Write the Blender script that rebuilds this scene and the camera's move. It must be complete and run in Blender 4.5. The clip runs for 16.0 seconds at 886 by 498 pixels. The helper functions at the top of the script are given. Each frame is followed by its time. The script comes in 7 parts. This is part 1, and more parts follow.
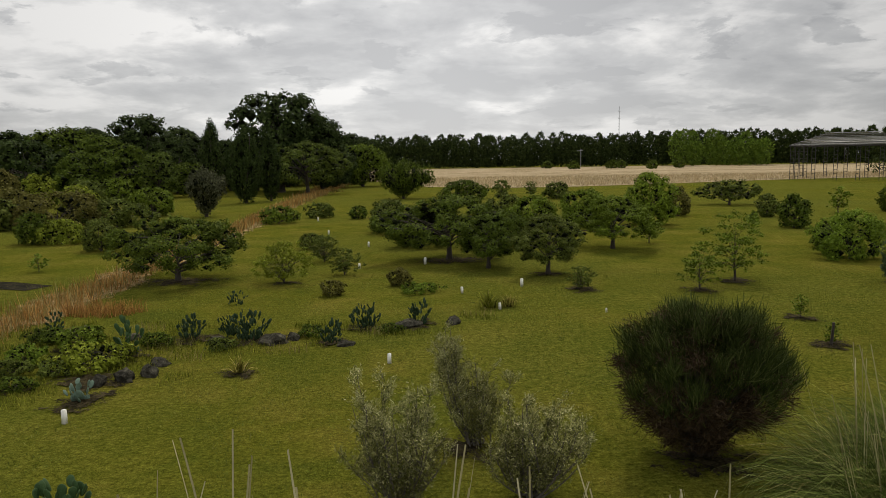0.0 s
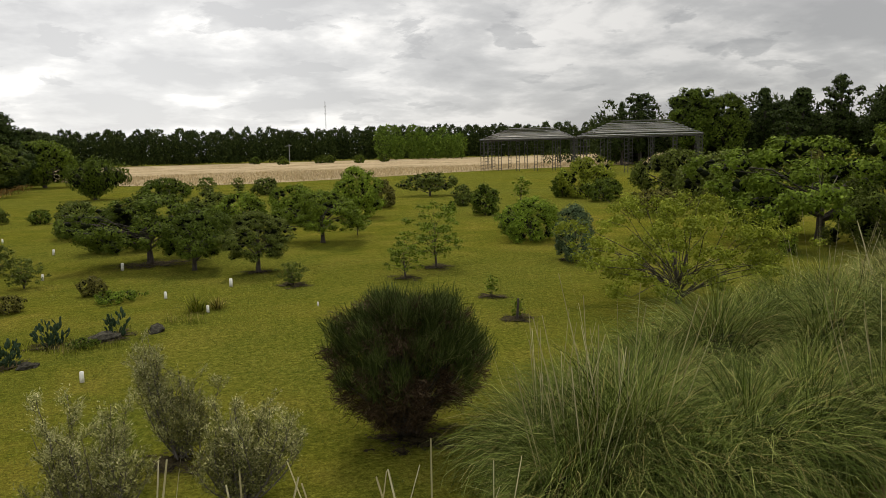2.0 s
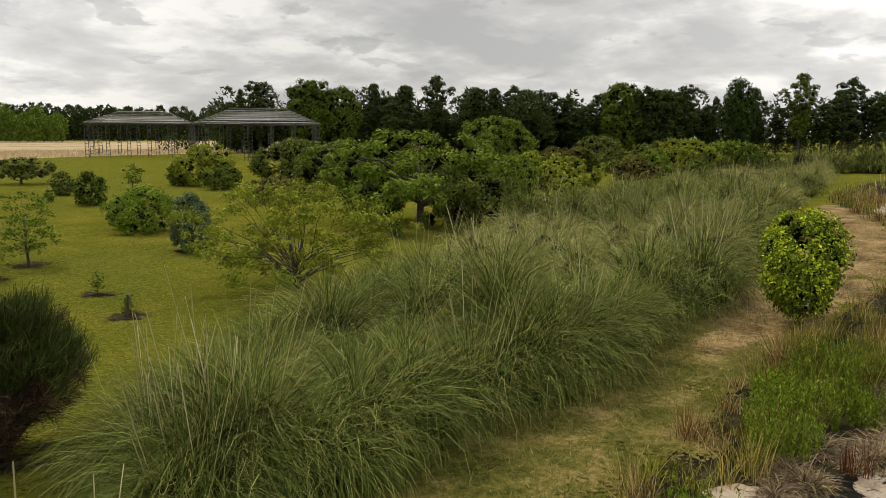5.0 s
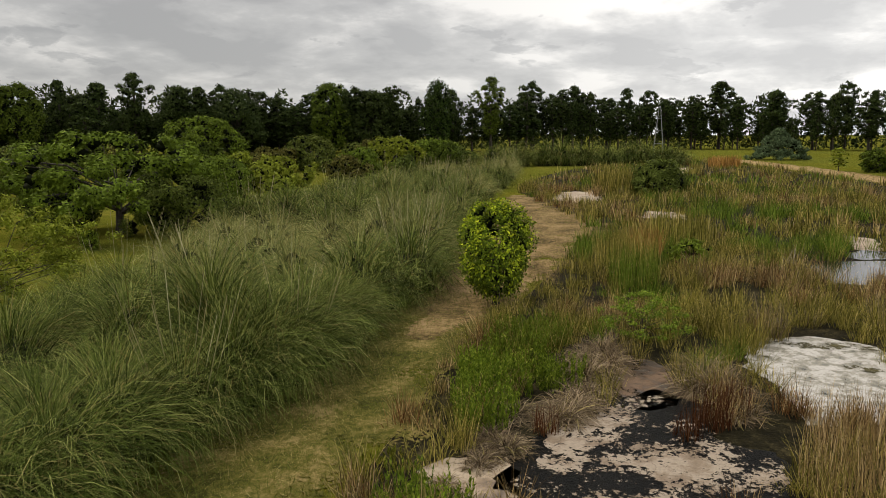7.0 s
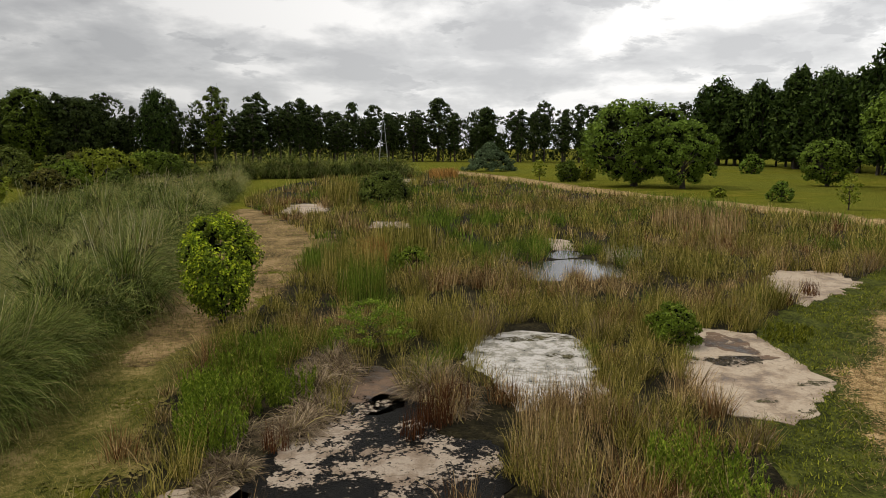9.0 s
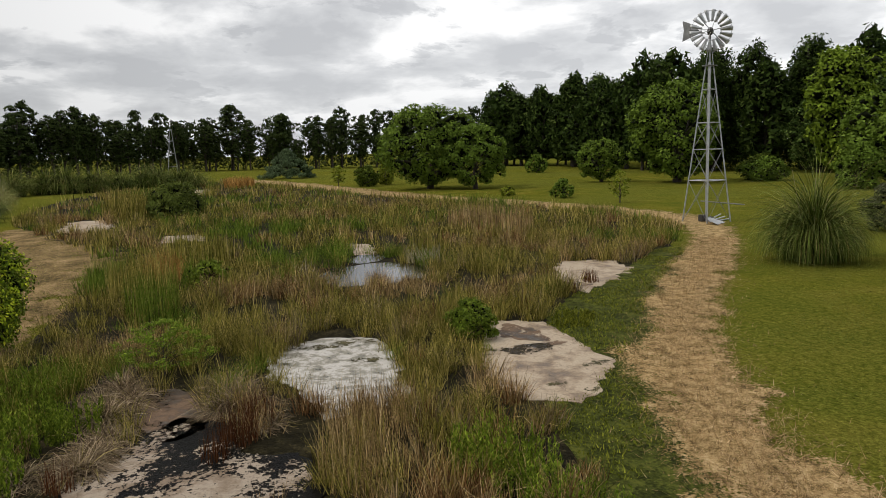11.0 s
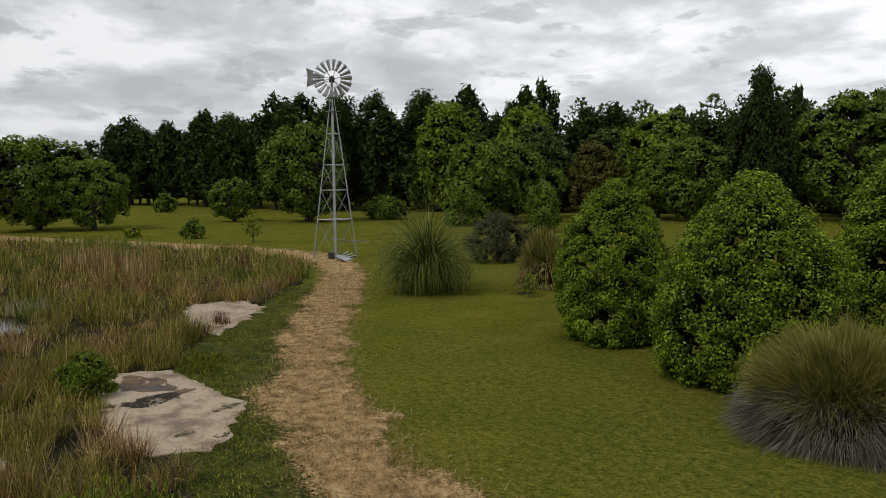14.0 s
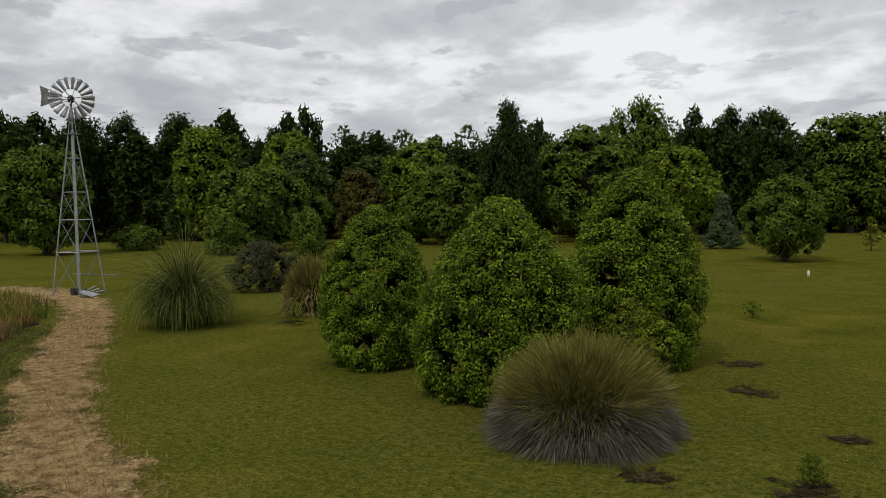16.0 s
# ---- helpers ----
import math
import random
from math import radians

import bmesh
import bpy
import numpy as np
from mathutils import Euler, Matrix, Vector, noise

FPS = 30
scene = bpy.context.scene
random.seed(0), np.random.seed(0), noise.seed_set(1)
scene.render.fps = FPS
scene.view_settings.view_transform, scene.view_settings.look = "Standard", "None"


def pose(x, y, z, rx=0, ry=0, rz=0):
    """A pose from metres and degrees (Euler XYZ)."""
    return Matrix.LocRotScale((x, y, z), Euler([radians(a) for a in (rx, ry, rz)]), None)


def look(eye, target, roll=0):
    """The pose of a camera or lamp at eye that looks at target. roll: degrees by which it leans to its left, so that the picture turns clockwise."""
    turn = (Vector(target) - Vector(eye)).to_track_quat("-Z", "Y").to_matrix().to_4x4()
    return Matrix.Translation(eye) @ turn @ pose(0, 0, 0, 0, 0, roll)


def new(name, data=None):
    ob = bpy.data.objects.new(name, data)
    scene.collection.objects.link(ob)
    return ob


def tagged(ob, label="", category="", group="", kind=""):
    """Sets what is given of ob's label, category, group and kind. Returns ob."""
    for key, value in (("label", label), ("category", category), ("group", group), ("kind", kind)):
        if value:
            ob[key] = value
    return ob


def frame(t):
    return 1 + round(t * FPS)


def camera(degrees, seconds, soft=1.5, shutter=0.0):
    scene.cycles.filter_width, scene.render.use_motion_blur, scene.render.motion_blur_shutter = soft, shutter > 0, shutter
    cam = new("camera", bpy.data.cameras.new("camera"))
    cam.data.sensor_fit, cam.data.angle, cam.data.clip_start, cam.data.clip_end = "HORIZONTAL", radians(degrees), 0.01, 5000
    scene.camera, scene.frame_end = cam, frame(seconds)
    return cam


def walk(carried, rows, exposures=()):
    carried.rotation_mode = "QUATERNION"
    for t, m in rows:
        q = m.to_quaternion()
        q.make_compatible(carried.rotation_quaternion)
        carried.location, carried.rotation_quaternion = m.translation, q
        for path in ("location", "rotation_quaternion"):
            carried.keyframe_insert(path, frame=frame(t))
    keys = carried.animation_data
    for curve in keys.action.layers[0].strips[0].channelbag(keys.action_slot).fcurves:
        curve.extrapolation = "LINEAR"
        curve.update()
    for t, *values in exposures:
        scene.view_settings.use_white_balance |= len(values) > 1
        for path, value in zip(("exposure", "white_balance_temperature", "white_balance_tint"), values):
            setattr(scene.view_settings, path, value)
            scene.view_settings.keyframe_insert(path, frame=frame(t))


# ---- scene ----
cam = camera(60.75, 16.0, soft=0.5)
PATH = (
    (0.0, -0.000, 0.450, 4.40, 83.24, 0.82, 0.03),
    (0.5, 0.056, 0.446, 4.40, 83.18, 0.59, -7.18),
    (1.0, 0.105, 0.438, 4.40, 83.12, 0.71, -13.53),
    (1.5, 0.137, 0.429, 4.40, 82.89, 1.10, -17.72),
    (2.0, 0.166, 0.418, 4.40, 82.47, 1.37, -21.60),
    (2.5, 0.191, 0.408, 4.40, 82.30, 1.34, -25.07),
    (3.0, 0.217, 0.394, 4.40, 81.96, 1.43, -28.77),
    (3.5, 0.247, 0.376, 4.40, 81.59, 1.47, -33.23),
    (4.0, 0.293, 0.341, 4.40, 81.22, 1.34, -40.70),
    (4.5, 0.319, 0.318, 4.40, 81.28, 0.58, -45.12),
    (5.0, 0.342, 0.292, 4.40, 81.35, -0.41, -49.47),
    (5.2, 0.353, 0.280, 4.40, 81.41, -0.68, -51.59),
    (7.3, 0.431, 0.128, 4.40, 81.54, 0.26, -73.47),
    (7.5, 0.435, 0.116, 4.40, 81.74, 0.21, -75.12),
    (8.0, 0.443, 0.079, 4.40, 82.21, 0.12, -79.94),
    (8.5, 0.449, 0.030, 4.40, 82.22, 0.12, -86.24),
    (9.0, 0.450, -0.008, 4.40, 82.28, -0.11, -90.98),
    (9.5, 0.449, -0.030, 4.40, 82.23, 0.31, -93.86),
    (10.0, 0.447, -0.050, 4.40, 82.21, 0.65, -96.38),
    (10.2, 0.445, -0.065, 4.40, 82.23, 0.89, -98.33),
    (12.3, 0.414, -0.177, 4.40, 83.16, 0.93, -113.21),
    (12.5, 0.412, -0.181, 4.40, 83.17, 0.86, -113.73),
    (13.0, 0.390, -0.224, 4.40, 83.41, 1.07, -119.85),
    (13.5, 0.362, -0.267, 4.40, 84.43, 0.75, -126.47),
    (14.0, 0.328, -0.308, 4.40, 85.07, 0.53, -133.12),
    (14.5, 0.300, -0.335, 4.40, 85.53, 0.74, -138.11),
    (15.0, 0.273, -0.358, 4.40, 86.14, 0.80, -142.62),
    (15.5, 0.243, -0.379, 4.40, 86.72, 1.11, -147.31),
    (16.0, 0.220, -0.392, 4.40, 86.85, 1.02, -150.66),
)
walk(cam, [(t, pose(*p)) for t, *p in PATH], exposures=((0.0, 0.08, 6700, 10), (0.7, 0.02, 6700, 10), (1.5, 0.25, 6750, 10), (2.5, 0.62, 6850, 10), (3.5, 0.85, 6950, 10), (4.2, 0.82, 6950, 10), (5.0, 0.66, 6950, 10), (7.5, 0.38, 6800, 10), (9.0, 0.26, 6700, 10), (12.5, 0.08, 6430, 10), (14.5, -0.20, 6400, 10), (16.0, -0.32, 6420, 10)))

# ---- sky and sun ----
SUN_ELEV, SUN_AZ = radians(52), radians(-8)


def make_world():
    w = bpy.data.worlds.new("overcast_sky")
    scene.world = w
    w.use_nodes = True
    nt = w.node_tree
    nt.nodes.clear()
    N, L = nt.nodes.new, nt.links.new

    def math(op, a, b=None, c=None, clamp=False):
        n = N("ShaderNodeMath")
        n.operation, n.use_clamp = op, clamp
        for i, v in enumerate((a, b, c)):
            if v is None:
                continue
            if isinstance(v, (int, float)):
                n.inputs[i].default_value = v
            else:
                L(v, n.inputs[i])
        return n.outputs[0]

    co = N("ShaderNodeTexCoord")
    sep = N("ShaderNodeSeparateXYZ")
    L(co.outputs["Generated"], sep.inputs[0])
    up = math("MAXIMUM", sep.outputs["Z"], 0.0)
    # the cloud deck is a flat layer: clouds crowd together towards the horizon
    den = math("ADD", up, 0.22)
    comb = N("ShaderNodeCombineXYZ")
    L(math("DIVIDE", sep.outputs["X"], den), comb.inputs[0])
    L(math("DIVIDE", sep.outputs["Y"], den), comb.inputs[1])

    def cloud(scale, detail, rough, offset, dist):
        mp = N("ShaderNodeMapping")
        mp.inputs["Location"].default_value = offset
        L(comb.outputs[0], mp.inputs[0])
        n = N("ShaderNodeTexNoise")
        n.inputs["Scale"].default_value = scale
        n.inputs["Detail"].default_value = detail
        n.inputs["Roughness"].default_value = rough
        n.inputs["Distortion"].default_value = dist
        L(mp.outputs[0], n.inputs["Vector"])
        return n.outputs["Fac"]

    big = cloud(0.75, 6, 0.52, (3.1, 1.7, 0), 0.1)
    fine = cloud(2.4, 9, 0.56, (7.3, 4.2, 2.0), 0.15)
    scud = math("MINIMUM", math("MULTIPLY", math("SUBTRACT", cloud(3.4, 7, 0.58, (1.3, 8.8, 5.0), 0.25), 0.575, clamp=True), 1.3), 0.075)
    both = math("SUBTRACT", math("ADD", math("MULTIPLY", big, 0.42), math("MULTIPLY", fine, 0.58)), scud)
    ramp = N("ShaderNodeValToRGB")
    e = ramp.color_ramp.elements
    e[0].position, e[0].color = 0.415, (0.57, 0.58, 0.60, 1)
    e[1].position, e[1].color = 0.575, (1.06, 1.06, 1.06, 1)
    m = e.new(0.495)
    m.color = (0.72, 0.73, 0.745, 1)
    L(both, ramp.inputs[0])
    # pale band along the horizon
    low = math("SUBTRACT", 1.0, math("MULTIPLY", up, 7.0), clamp=True)
    band = N("ShaderNodeMix")
    band.data_type = "RGBA"
    L(math("MULTIPLY", low, 0.45), band.inputs[0])
    L(ramp.outputs[0], band.inputs[6])
    band.inputs[7].default_value = (0.66, 0.68, 0.71, 1)
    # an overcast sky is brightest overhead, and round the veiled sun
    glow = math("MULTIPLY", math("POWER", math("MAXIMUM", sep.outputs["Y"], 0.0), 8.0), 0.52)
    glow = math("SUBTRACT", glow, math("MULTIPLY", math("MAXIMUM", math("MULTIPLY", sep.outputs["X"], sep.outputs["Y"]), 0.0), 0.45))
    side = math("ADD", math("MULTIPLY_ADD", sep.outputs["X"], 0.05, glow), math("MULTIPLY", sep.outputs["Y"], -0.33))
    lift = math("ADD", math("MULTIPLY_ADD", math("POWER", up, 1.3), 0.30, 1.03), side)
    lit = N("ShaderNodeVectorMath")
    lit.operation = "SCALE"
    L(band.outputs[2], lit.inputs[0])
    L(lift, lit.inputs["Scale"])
    sky = N("ShaderNodeTexSky")
    sky.sky_type, sky.sun_disc = "NISHITA", False
    sky.sun_elevation, sky.sun_rotation = SUN_ELEV, SUN_AZ
    dim = N("ShaderNodeVectorMath")
    dim.operation = "SCALE"
    L(sky.outputs[0], dim.inputs[0])
    dim.inputs["Scale"].default_value = 0.08
    mix = N("ShaderNodeMix")
    mix.data_type = "RGBA"
    mix.inputs[0].default_value = 0.93
    L(dim.outputs[0], mix.inputs[6])
    L(lit.outputs[0], mix.inputs[7])
    bg = N("ShaderNodeBackground")
    L(mix.outputs[2], bg.inputs["Color"])
    bg.inputs["Strength"].default_value = 0.78
    out = N("ShaderNodeOutputWorld")
    L(bg.outputs[0], out.inputs["Surface"])


make_world()
sun = new("sun", bpy.data.lights.new("sun", "SUN"))
sun.data.energy, sun.data.angle, sun.data.color = 1.5, radians(10), (1.0, 0.92, 0.78)
toward = Vector((math.sin(-SUN_AZ) * math.cos(SUN_ELEV), math.cos(SUN_AZ) * math.cos(SUN_ELEV), math.sin(SUN_ELEV)))
sun.matrix_world = look(toward * 60, (0, 0, 0))

# ---- materials ----


def material(name):
    m = bpy.data.materials.new(name)
    m.use_nodes = True
    nt = m.node_tree
    return m, nt.nodes, nt.links, nt.nodes["Principled BSDF"]


def noise_node(N, L, vec, scale, detail=4, rough=0.55, dist=0.0):
    n = N.new("ShaderNodeTexNoise")
    n.inputs["Scale"].default_value = scale
    n.inputs["Detail"].default_value = detail
    n.inputs["Roughness"].default_value = rough
    n.inputs["Distortion"].default_value = dist
    if vec is not None:
        L.new(vec, n.inputs["Vector"])
    return n.outputs["Fac"]


def ramp_node(N, L, fac, stops):
    r = N.new("ShaderNodeValToRGB")
    e = r.color_ramp.elements
    e[0].position, e[0].color = stops[0][0], (*stops[0][1], 1)
    e[1].position, e[1].color = stops[-1][0], (*stops[-1][1], 1)
    for p, c in stops[1:-1]:
        e.new(p).color = (*c, 1)
    L.new(fac, r.inputs[0])
    return r.outputs[0]


def mix_node(N, L, fac, a, b, mode="MIX"):
    n = N.new("ShaderNodeMix")
    n.data_type, n.blend_type = "RGBA", mode
    for sock, v in ((n.inputs[0], fac), (n.inputs[6], a), (n.inputs[7], b)):
        if isinstance(v, (int, float)):
            sock.default_value = v
        elif isinstance(v, tuple):
            sock.default_value = (*v, 1)
        else:
            L.new(v, sock)
    return n.outputs[2]


def scale_map(N, L, vec, s, rot=0.0):
    m = N.new("ShaderNodeMapping")
    m.inputs["Scale"].default_value = s
    m.inputs["Rotation"].default_value = (0, 0, rot)
    L.new(vec, m.inputs[0])
    return m.outputs[0]


def world_pos(N):
    return N.new("ShaderNodeNewGeometry").outputs["Position"]


def bump(N, L, b, h, strength, distance):
    n = N.new("ShaderNodeBump")
    n.inputs["Strength"].default_value, n.inputs["Distance"].default_value = strength, distance
    L.new(h, n.inputs["Height"])
    L.new(n.outputs[0], b.inputs["Normal"])


TREE_LEAVES = ["leaf_" + k for k in ("olive", "dark", "deep", "green", "bright", "lime", "laurel", "maple", "rust", "plum", "blue", "night", "far")] + ["needle_pine"]


def leaf_material(name, dark, light, tip=None, translucent=0.12, rough=0.6, gloss=0.03):
    """Foliage: every leaf its own shade, every plant its own cast, light passing through."""
    m, N, L, b = material(name)
    geo = N.new("ShaderNodeNewGeometry")
    info = N.new("ShaderNodeObjectInfo")
    if name in TREE_LEAVES:
        dark = tuple(0.6 * d + 0.4 * l for d, l in zip(dark, light))
        tip = tuple(0.6 * t + 0.4 * l for t, l in zip(tip or light, light))
        cool = name in ("leaf_laurel", "leaf_bright", "leaf_maple", "leaf_light_green", "leaf_far", "leaf_night", "needle_pine")
        dark, light, tip = ((0.77 * k[0], 0.75 * k[1], 0.78 * k[2]) if cool else (0.84 * k[0], 0.85 * k[1], 0.74 * k[2]) for k in (dark, light, tip))
    col = ramp_node(N, L, geo.outputs["Random Per Island"], [(0.0, dark), (0.75, light), (1.0, tip or light)])
    patch = noise_node(N, L, geo.outputs["Position"], 0.9, 3)
    hsv = N.new("ShaderNodeHueSaturation")
    L.new(col, hsv.inputs["Color"])
    mr = N.new("ShaderNodeMapRange")
    L.new(info.outputs["Random"], mr.inputs[0])
    mr.inputs[3].default_value, mr.inputs[4].default_value = 0.496, 0.504
    L.new(mr.outputs[0], hsv.inputs["Hue"])
    mv = N.new("ShaderNodeMapRange")
    L.new(patch, mv.inputs[0])
    mv.inputs[1].default_value, mv.inputs[2].default_value = 0.3, 0.7
    mv.inputs[3].default_value, mv.inputs[4].default_value = 0.72, 1.25
    L.new(mv.outputs[0], hsv.inputs["Value"])
    L.new(hsv.outputs[0], b.inputs["Base Color"])
    b.inputs["Roughness"].default_value = rough
    b.inputs["Specular IOR Level"].default_value = gloss
    tr = N.new("ShaderNodeBsdfTranslucent")
    L.new(hsv.outputs[0], tr.inputs["Color"])
    mixs = N.new("ShaderNodeMixShader")
    mixs.inputs[0].default_value = translucent
    L.new(b.outputs[0], mixs.inputs[1])
    L.new(tr.outputs[0], mixs.inputs[2])
    L.new(mixs.outputs[0], N["Material Output"].inputs["Surface"])
    return m


LEAF = {
    "olive": leaf_material("leaf_olive", (0.028, 0.04, 0.008), (0.13, 0.163, 0.0338), (0.225, 0.247, 0.0675)),
    "dark": leaf_material("leaf_dark", (0.022, 0.0363, 0.0064), (0.107, 0.147, 0.0206), (0.186, 0.232, 0.0396)),
    "deep": leaf_material("leaf_deep", (0.028, 0.042, 0.0108), (0.119, 0.158, 0.0307), (0.217, 0.248, 0.0591)),
    "leaf": leaf_material("leaf_green", (0.033, 0.0544, 0.0068), (0.153, 0.212, 0.0255), (0.273, 0.347, 0.0491)),
    "bright": leaf_material("leaf_bright", (0.044, 0.08, 0.00864), (0.223, 0.328, 0.0309), (0.412, 0.551, 0.0619)),
    "lime": leaf_material("leaf_lime", (0.068, 0.085, 0.008), (0.245, 0.29, 0.034), (0.40, 0.44, 0.07)),
    "laurel": leaf_material("leaf_laurel", (0.024, 0.050, 0.005), (0.135, 0.225, 0.016), (0.25, 0.38, 0.03), gloss=0.15),
    "fresh": leaf_material("leaf_light_green", (0.10, 0.165, 0.012), (0.19, 0.275, 0.020), (0.30, 0.39, 0.035)),
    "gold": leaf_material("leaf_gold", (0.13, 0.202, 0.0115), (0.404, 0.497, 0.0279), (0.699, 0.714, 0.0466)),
    "maple": leaf_material("leaf_maple", (0.04, 0.072, 0.0096), (0.169, 0.26, 0.0325), (0.27, 0.375, 0.06)),
    "rust": leaf_material("leaf_rust", (0.04, 0.0368, 0.0096), (0.15, 0.14, 0.0364), (0.255, 0.232, 0.075)),
    "plum": leaf_material("leaf_plum", (0.032, 0.034, 0.020), (0.100, 0.106, 0.062), (0.19, 0.195, 0.115)),
    "blue": leaf_material("leaf_blue", (0.028, 0.044, 0.024), (0.117, 0.169, 0.091), (0.225, 0.285, 0.18)),
    "night": leaf_material("leaf_night", (0.014, 0.028, 0.008), (0.0585, 0.0884, 0.0208), (0.112, 0.152, 0.04)),
    "pine": leaf_material("needle_pine", (0.00846, 0.0179, 0.00475), (0.0559, 0.0949, 0.0183), (0.16, 0.23, 0.0478), 0.18),
    "far": leaf_material("leaf_far", (0.0096, 0.0184, 0.0056), (0.0628, 0.0927, 0.0239), (0.138, 0.181, 0.0478), 0.15),
    # near-black colours that put the shade inside the crowns into the material
    "inner": leaf_material("crown_shade", (0.005, 0.007, 0.003), (0.012, 0.016, 0.005), (0.020, 0.024, 0.008), 0.0),
    "innershade": leaf_material("laurel_crown_shade", (0.010, 0.020, 0.003), (0.022, 0.042, 0.005), (0.035, 0.06, 0.008), 0.0),
    "wood": leaf_material("wood_leaves", (0.024, 0.043, 0.010), (0.075, 0.118, 0.026), (0.15, 0.20, 0.05), 0.1),
    "silver": leaf_material("leaf_silver", (0.075, 0.082, 0.022), (0.25, 0.25, 0.082), (0.46, 0.44, 0.20)),
    "tuftpale": leaf_material("flower_tuft", (0.22, 0.23, 0.09), (0.42, 0.41, 0.19), (0.70, 0.66, 0.40)),
    "broom": leaf_material("stem_broom", (0.018, 0.026, 0.006), (0.060, 0.080, 0.019), (0.14, 0.155, 0.05), 0.06),
    "broom_dry": leaf_material("stem_broom_dry", (0.022, 0.014, 0.008), (0.075, 0.05, 0.028), (0.15, 0.11, 0.065), 0.05),
    "pampas": leaf_material("blade_pampas", (0.012, 0.022, 0.004), (0.122, 0.160, 0.028), (0.37, 0.39, 0.125), 0.08),
    "pampasdry": leaf_material("blade_pampas_dry", (0.085, 0.096, 0.025), (0.25, 0.26, 0.082), (0.47, 0.44, 0.20), 0.12),
    "plume": leaf_material("plume_stalk", (0.24, 0.21, 0.10), (0.38, 0.34, 0.19), (0.52, 0.47, 0.30), 0.3),
    "strawgrass": leaf_material("blade_straw", (0.15, 0.12, 0.035), (0.31, 0.26, 0.09), (0.45, 0.38, 0.16), 0.12),
    "mound": leaf_material("blade_mound", (0.12, 0.115, 0.028), (0.25, 0.235, 0.06), (0.38, 0.34, 0.12), 0.12),
    "moundgrey": leaf_material("blade_mound_grey", (0.08, 0.078, 0.058), (0.20, 0.19, 0.145), (0.36, 0.34, 0.28), 0.2),
    "reed": leaf_material("reed_green", (0.035, 0.038, 0.006), (0.29, 0.258, 0.052), (0.64, 0.51, 0.18), 0.12),
    "reedlush": leaf_material("reed_lush", (0.03, 0.055, 0.006), (0.15, 0.216, 0.024), (0.288, 0.348, 0.06), 0.12),
    "herb": leaf_material("leaf_herb", (0.054, 0.0918, 0.009), (0.17, 0.232, 0.0209), (0.33, 0.388, 0.0529), 0.15),
    "reedpale": leaf_material("reed_bleached", (0.25, 0.21, 0.15), (0.46, 0.40, 0.30), (0.65, 0.58, 0.46), 0.1),
    "dock": leaf_material("stem_dock", (0.05, 0.018, 0.008), (0.12, 0.05, 0.02), (0.20, 0.10, 0.045), 0.1),
    "creep": leaf_material("leaf_creeping", (0.039, 0.0504, 0.0054), (0.195, 0.214, 0.0243), (0.347, 0.346, 0.0423), 0.15),
    "reeddry": leaf_material("reed_dry", (0.048, 0.032, 0.0144), (0.42, 0.285, 0.125), (0.756, 0.567, 0.304), 0.12),
    "reedgrey": leaf_material("reed_grey", (0.06, 0.043, 0.024), (0.23, 0.172, 0.105), (0.44, 0.35, 0.235), 0.08),
    "reedrust": leaf_material("reed_brown", (0.045, 0.022, 0.008), (0.20, 0.095, 0.035), (0.40, 0.22, 0.09), 0.1),
    "rustreed": leaf_material("reed_rust", (0.134, 0.0665, 0.017), (0.448, 0.237, 0.068), (0.65, 0.399, 0.145), 0.15),
    "strawcut": leaf_material("blade_cut_straw", (0.1, 0.06, 0.025), (0.432, 0.288, 0.138), (0.667, 0.494, 0.287), 0.1),
    "lawn": leaf_material("blade_lawn", (0.075, 0.10, 0.018), (0.15, 0.18, 0.03), (0.24, 0.23, 0.07), 0.3),
    "field": leaf_material("blade_field", (0.34, 0.26, 0.14), (0.50, 0.40, 0.24), (0.62, 0.51, 0.34), 0.15),
}


def bark_material(name, a, b_):
    m, N, L, b = material(name)
    p = N.new("ShaderNodeTexCoord").outputs["Object"]
    n = noise_node(N, L, scale_map(N, L, p, (9, 9, 2.2)), 2.0, 6, 0.65)
    L.new(ramp_node(N, L, n, [(0.3, a), (0.7, b_)]), b.inputs["Base Color"])
    b.inputs["Roughness"].default_value = 0.9
    bump(N, L, b, n, 0.7, 0.02)
    return m


BARK = bark_material("bark_dark", (0.018, 0.014, 0.010), (0.07, 0.055, 0.042))
BARK_GREY = bark_material("bark_grey", (0.05, 0.042, 0.035), (0.15, 0.13, 0.11))


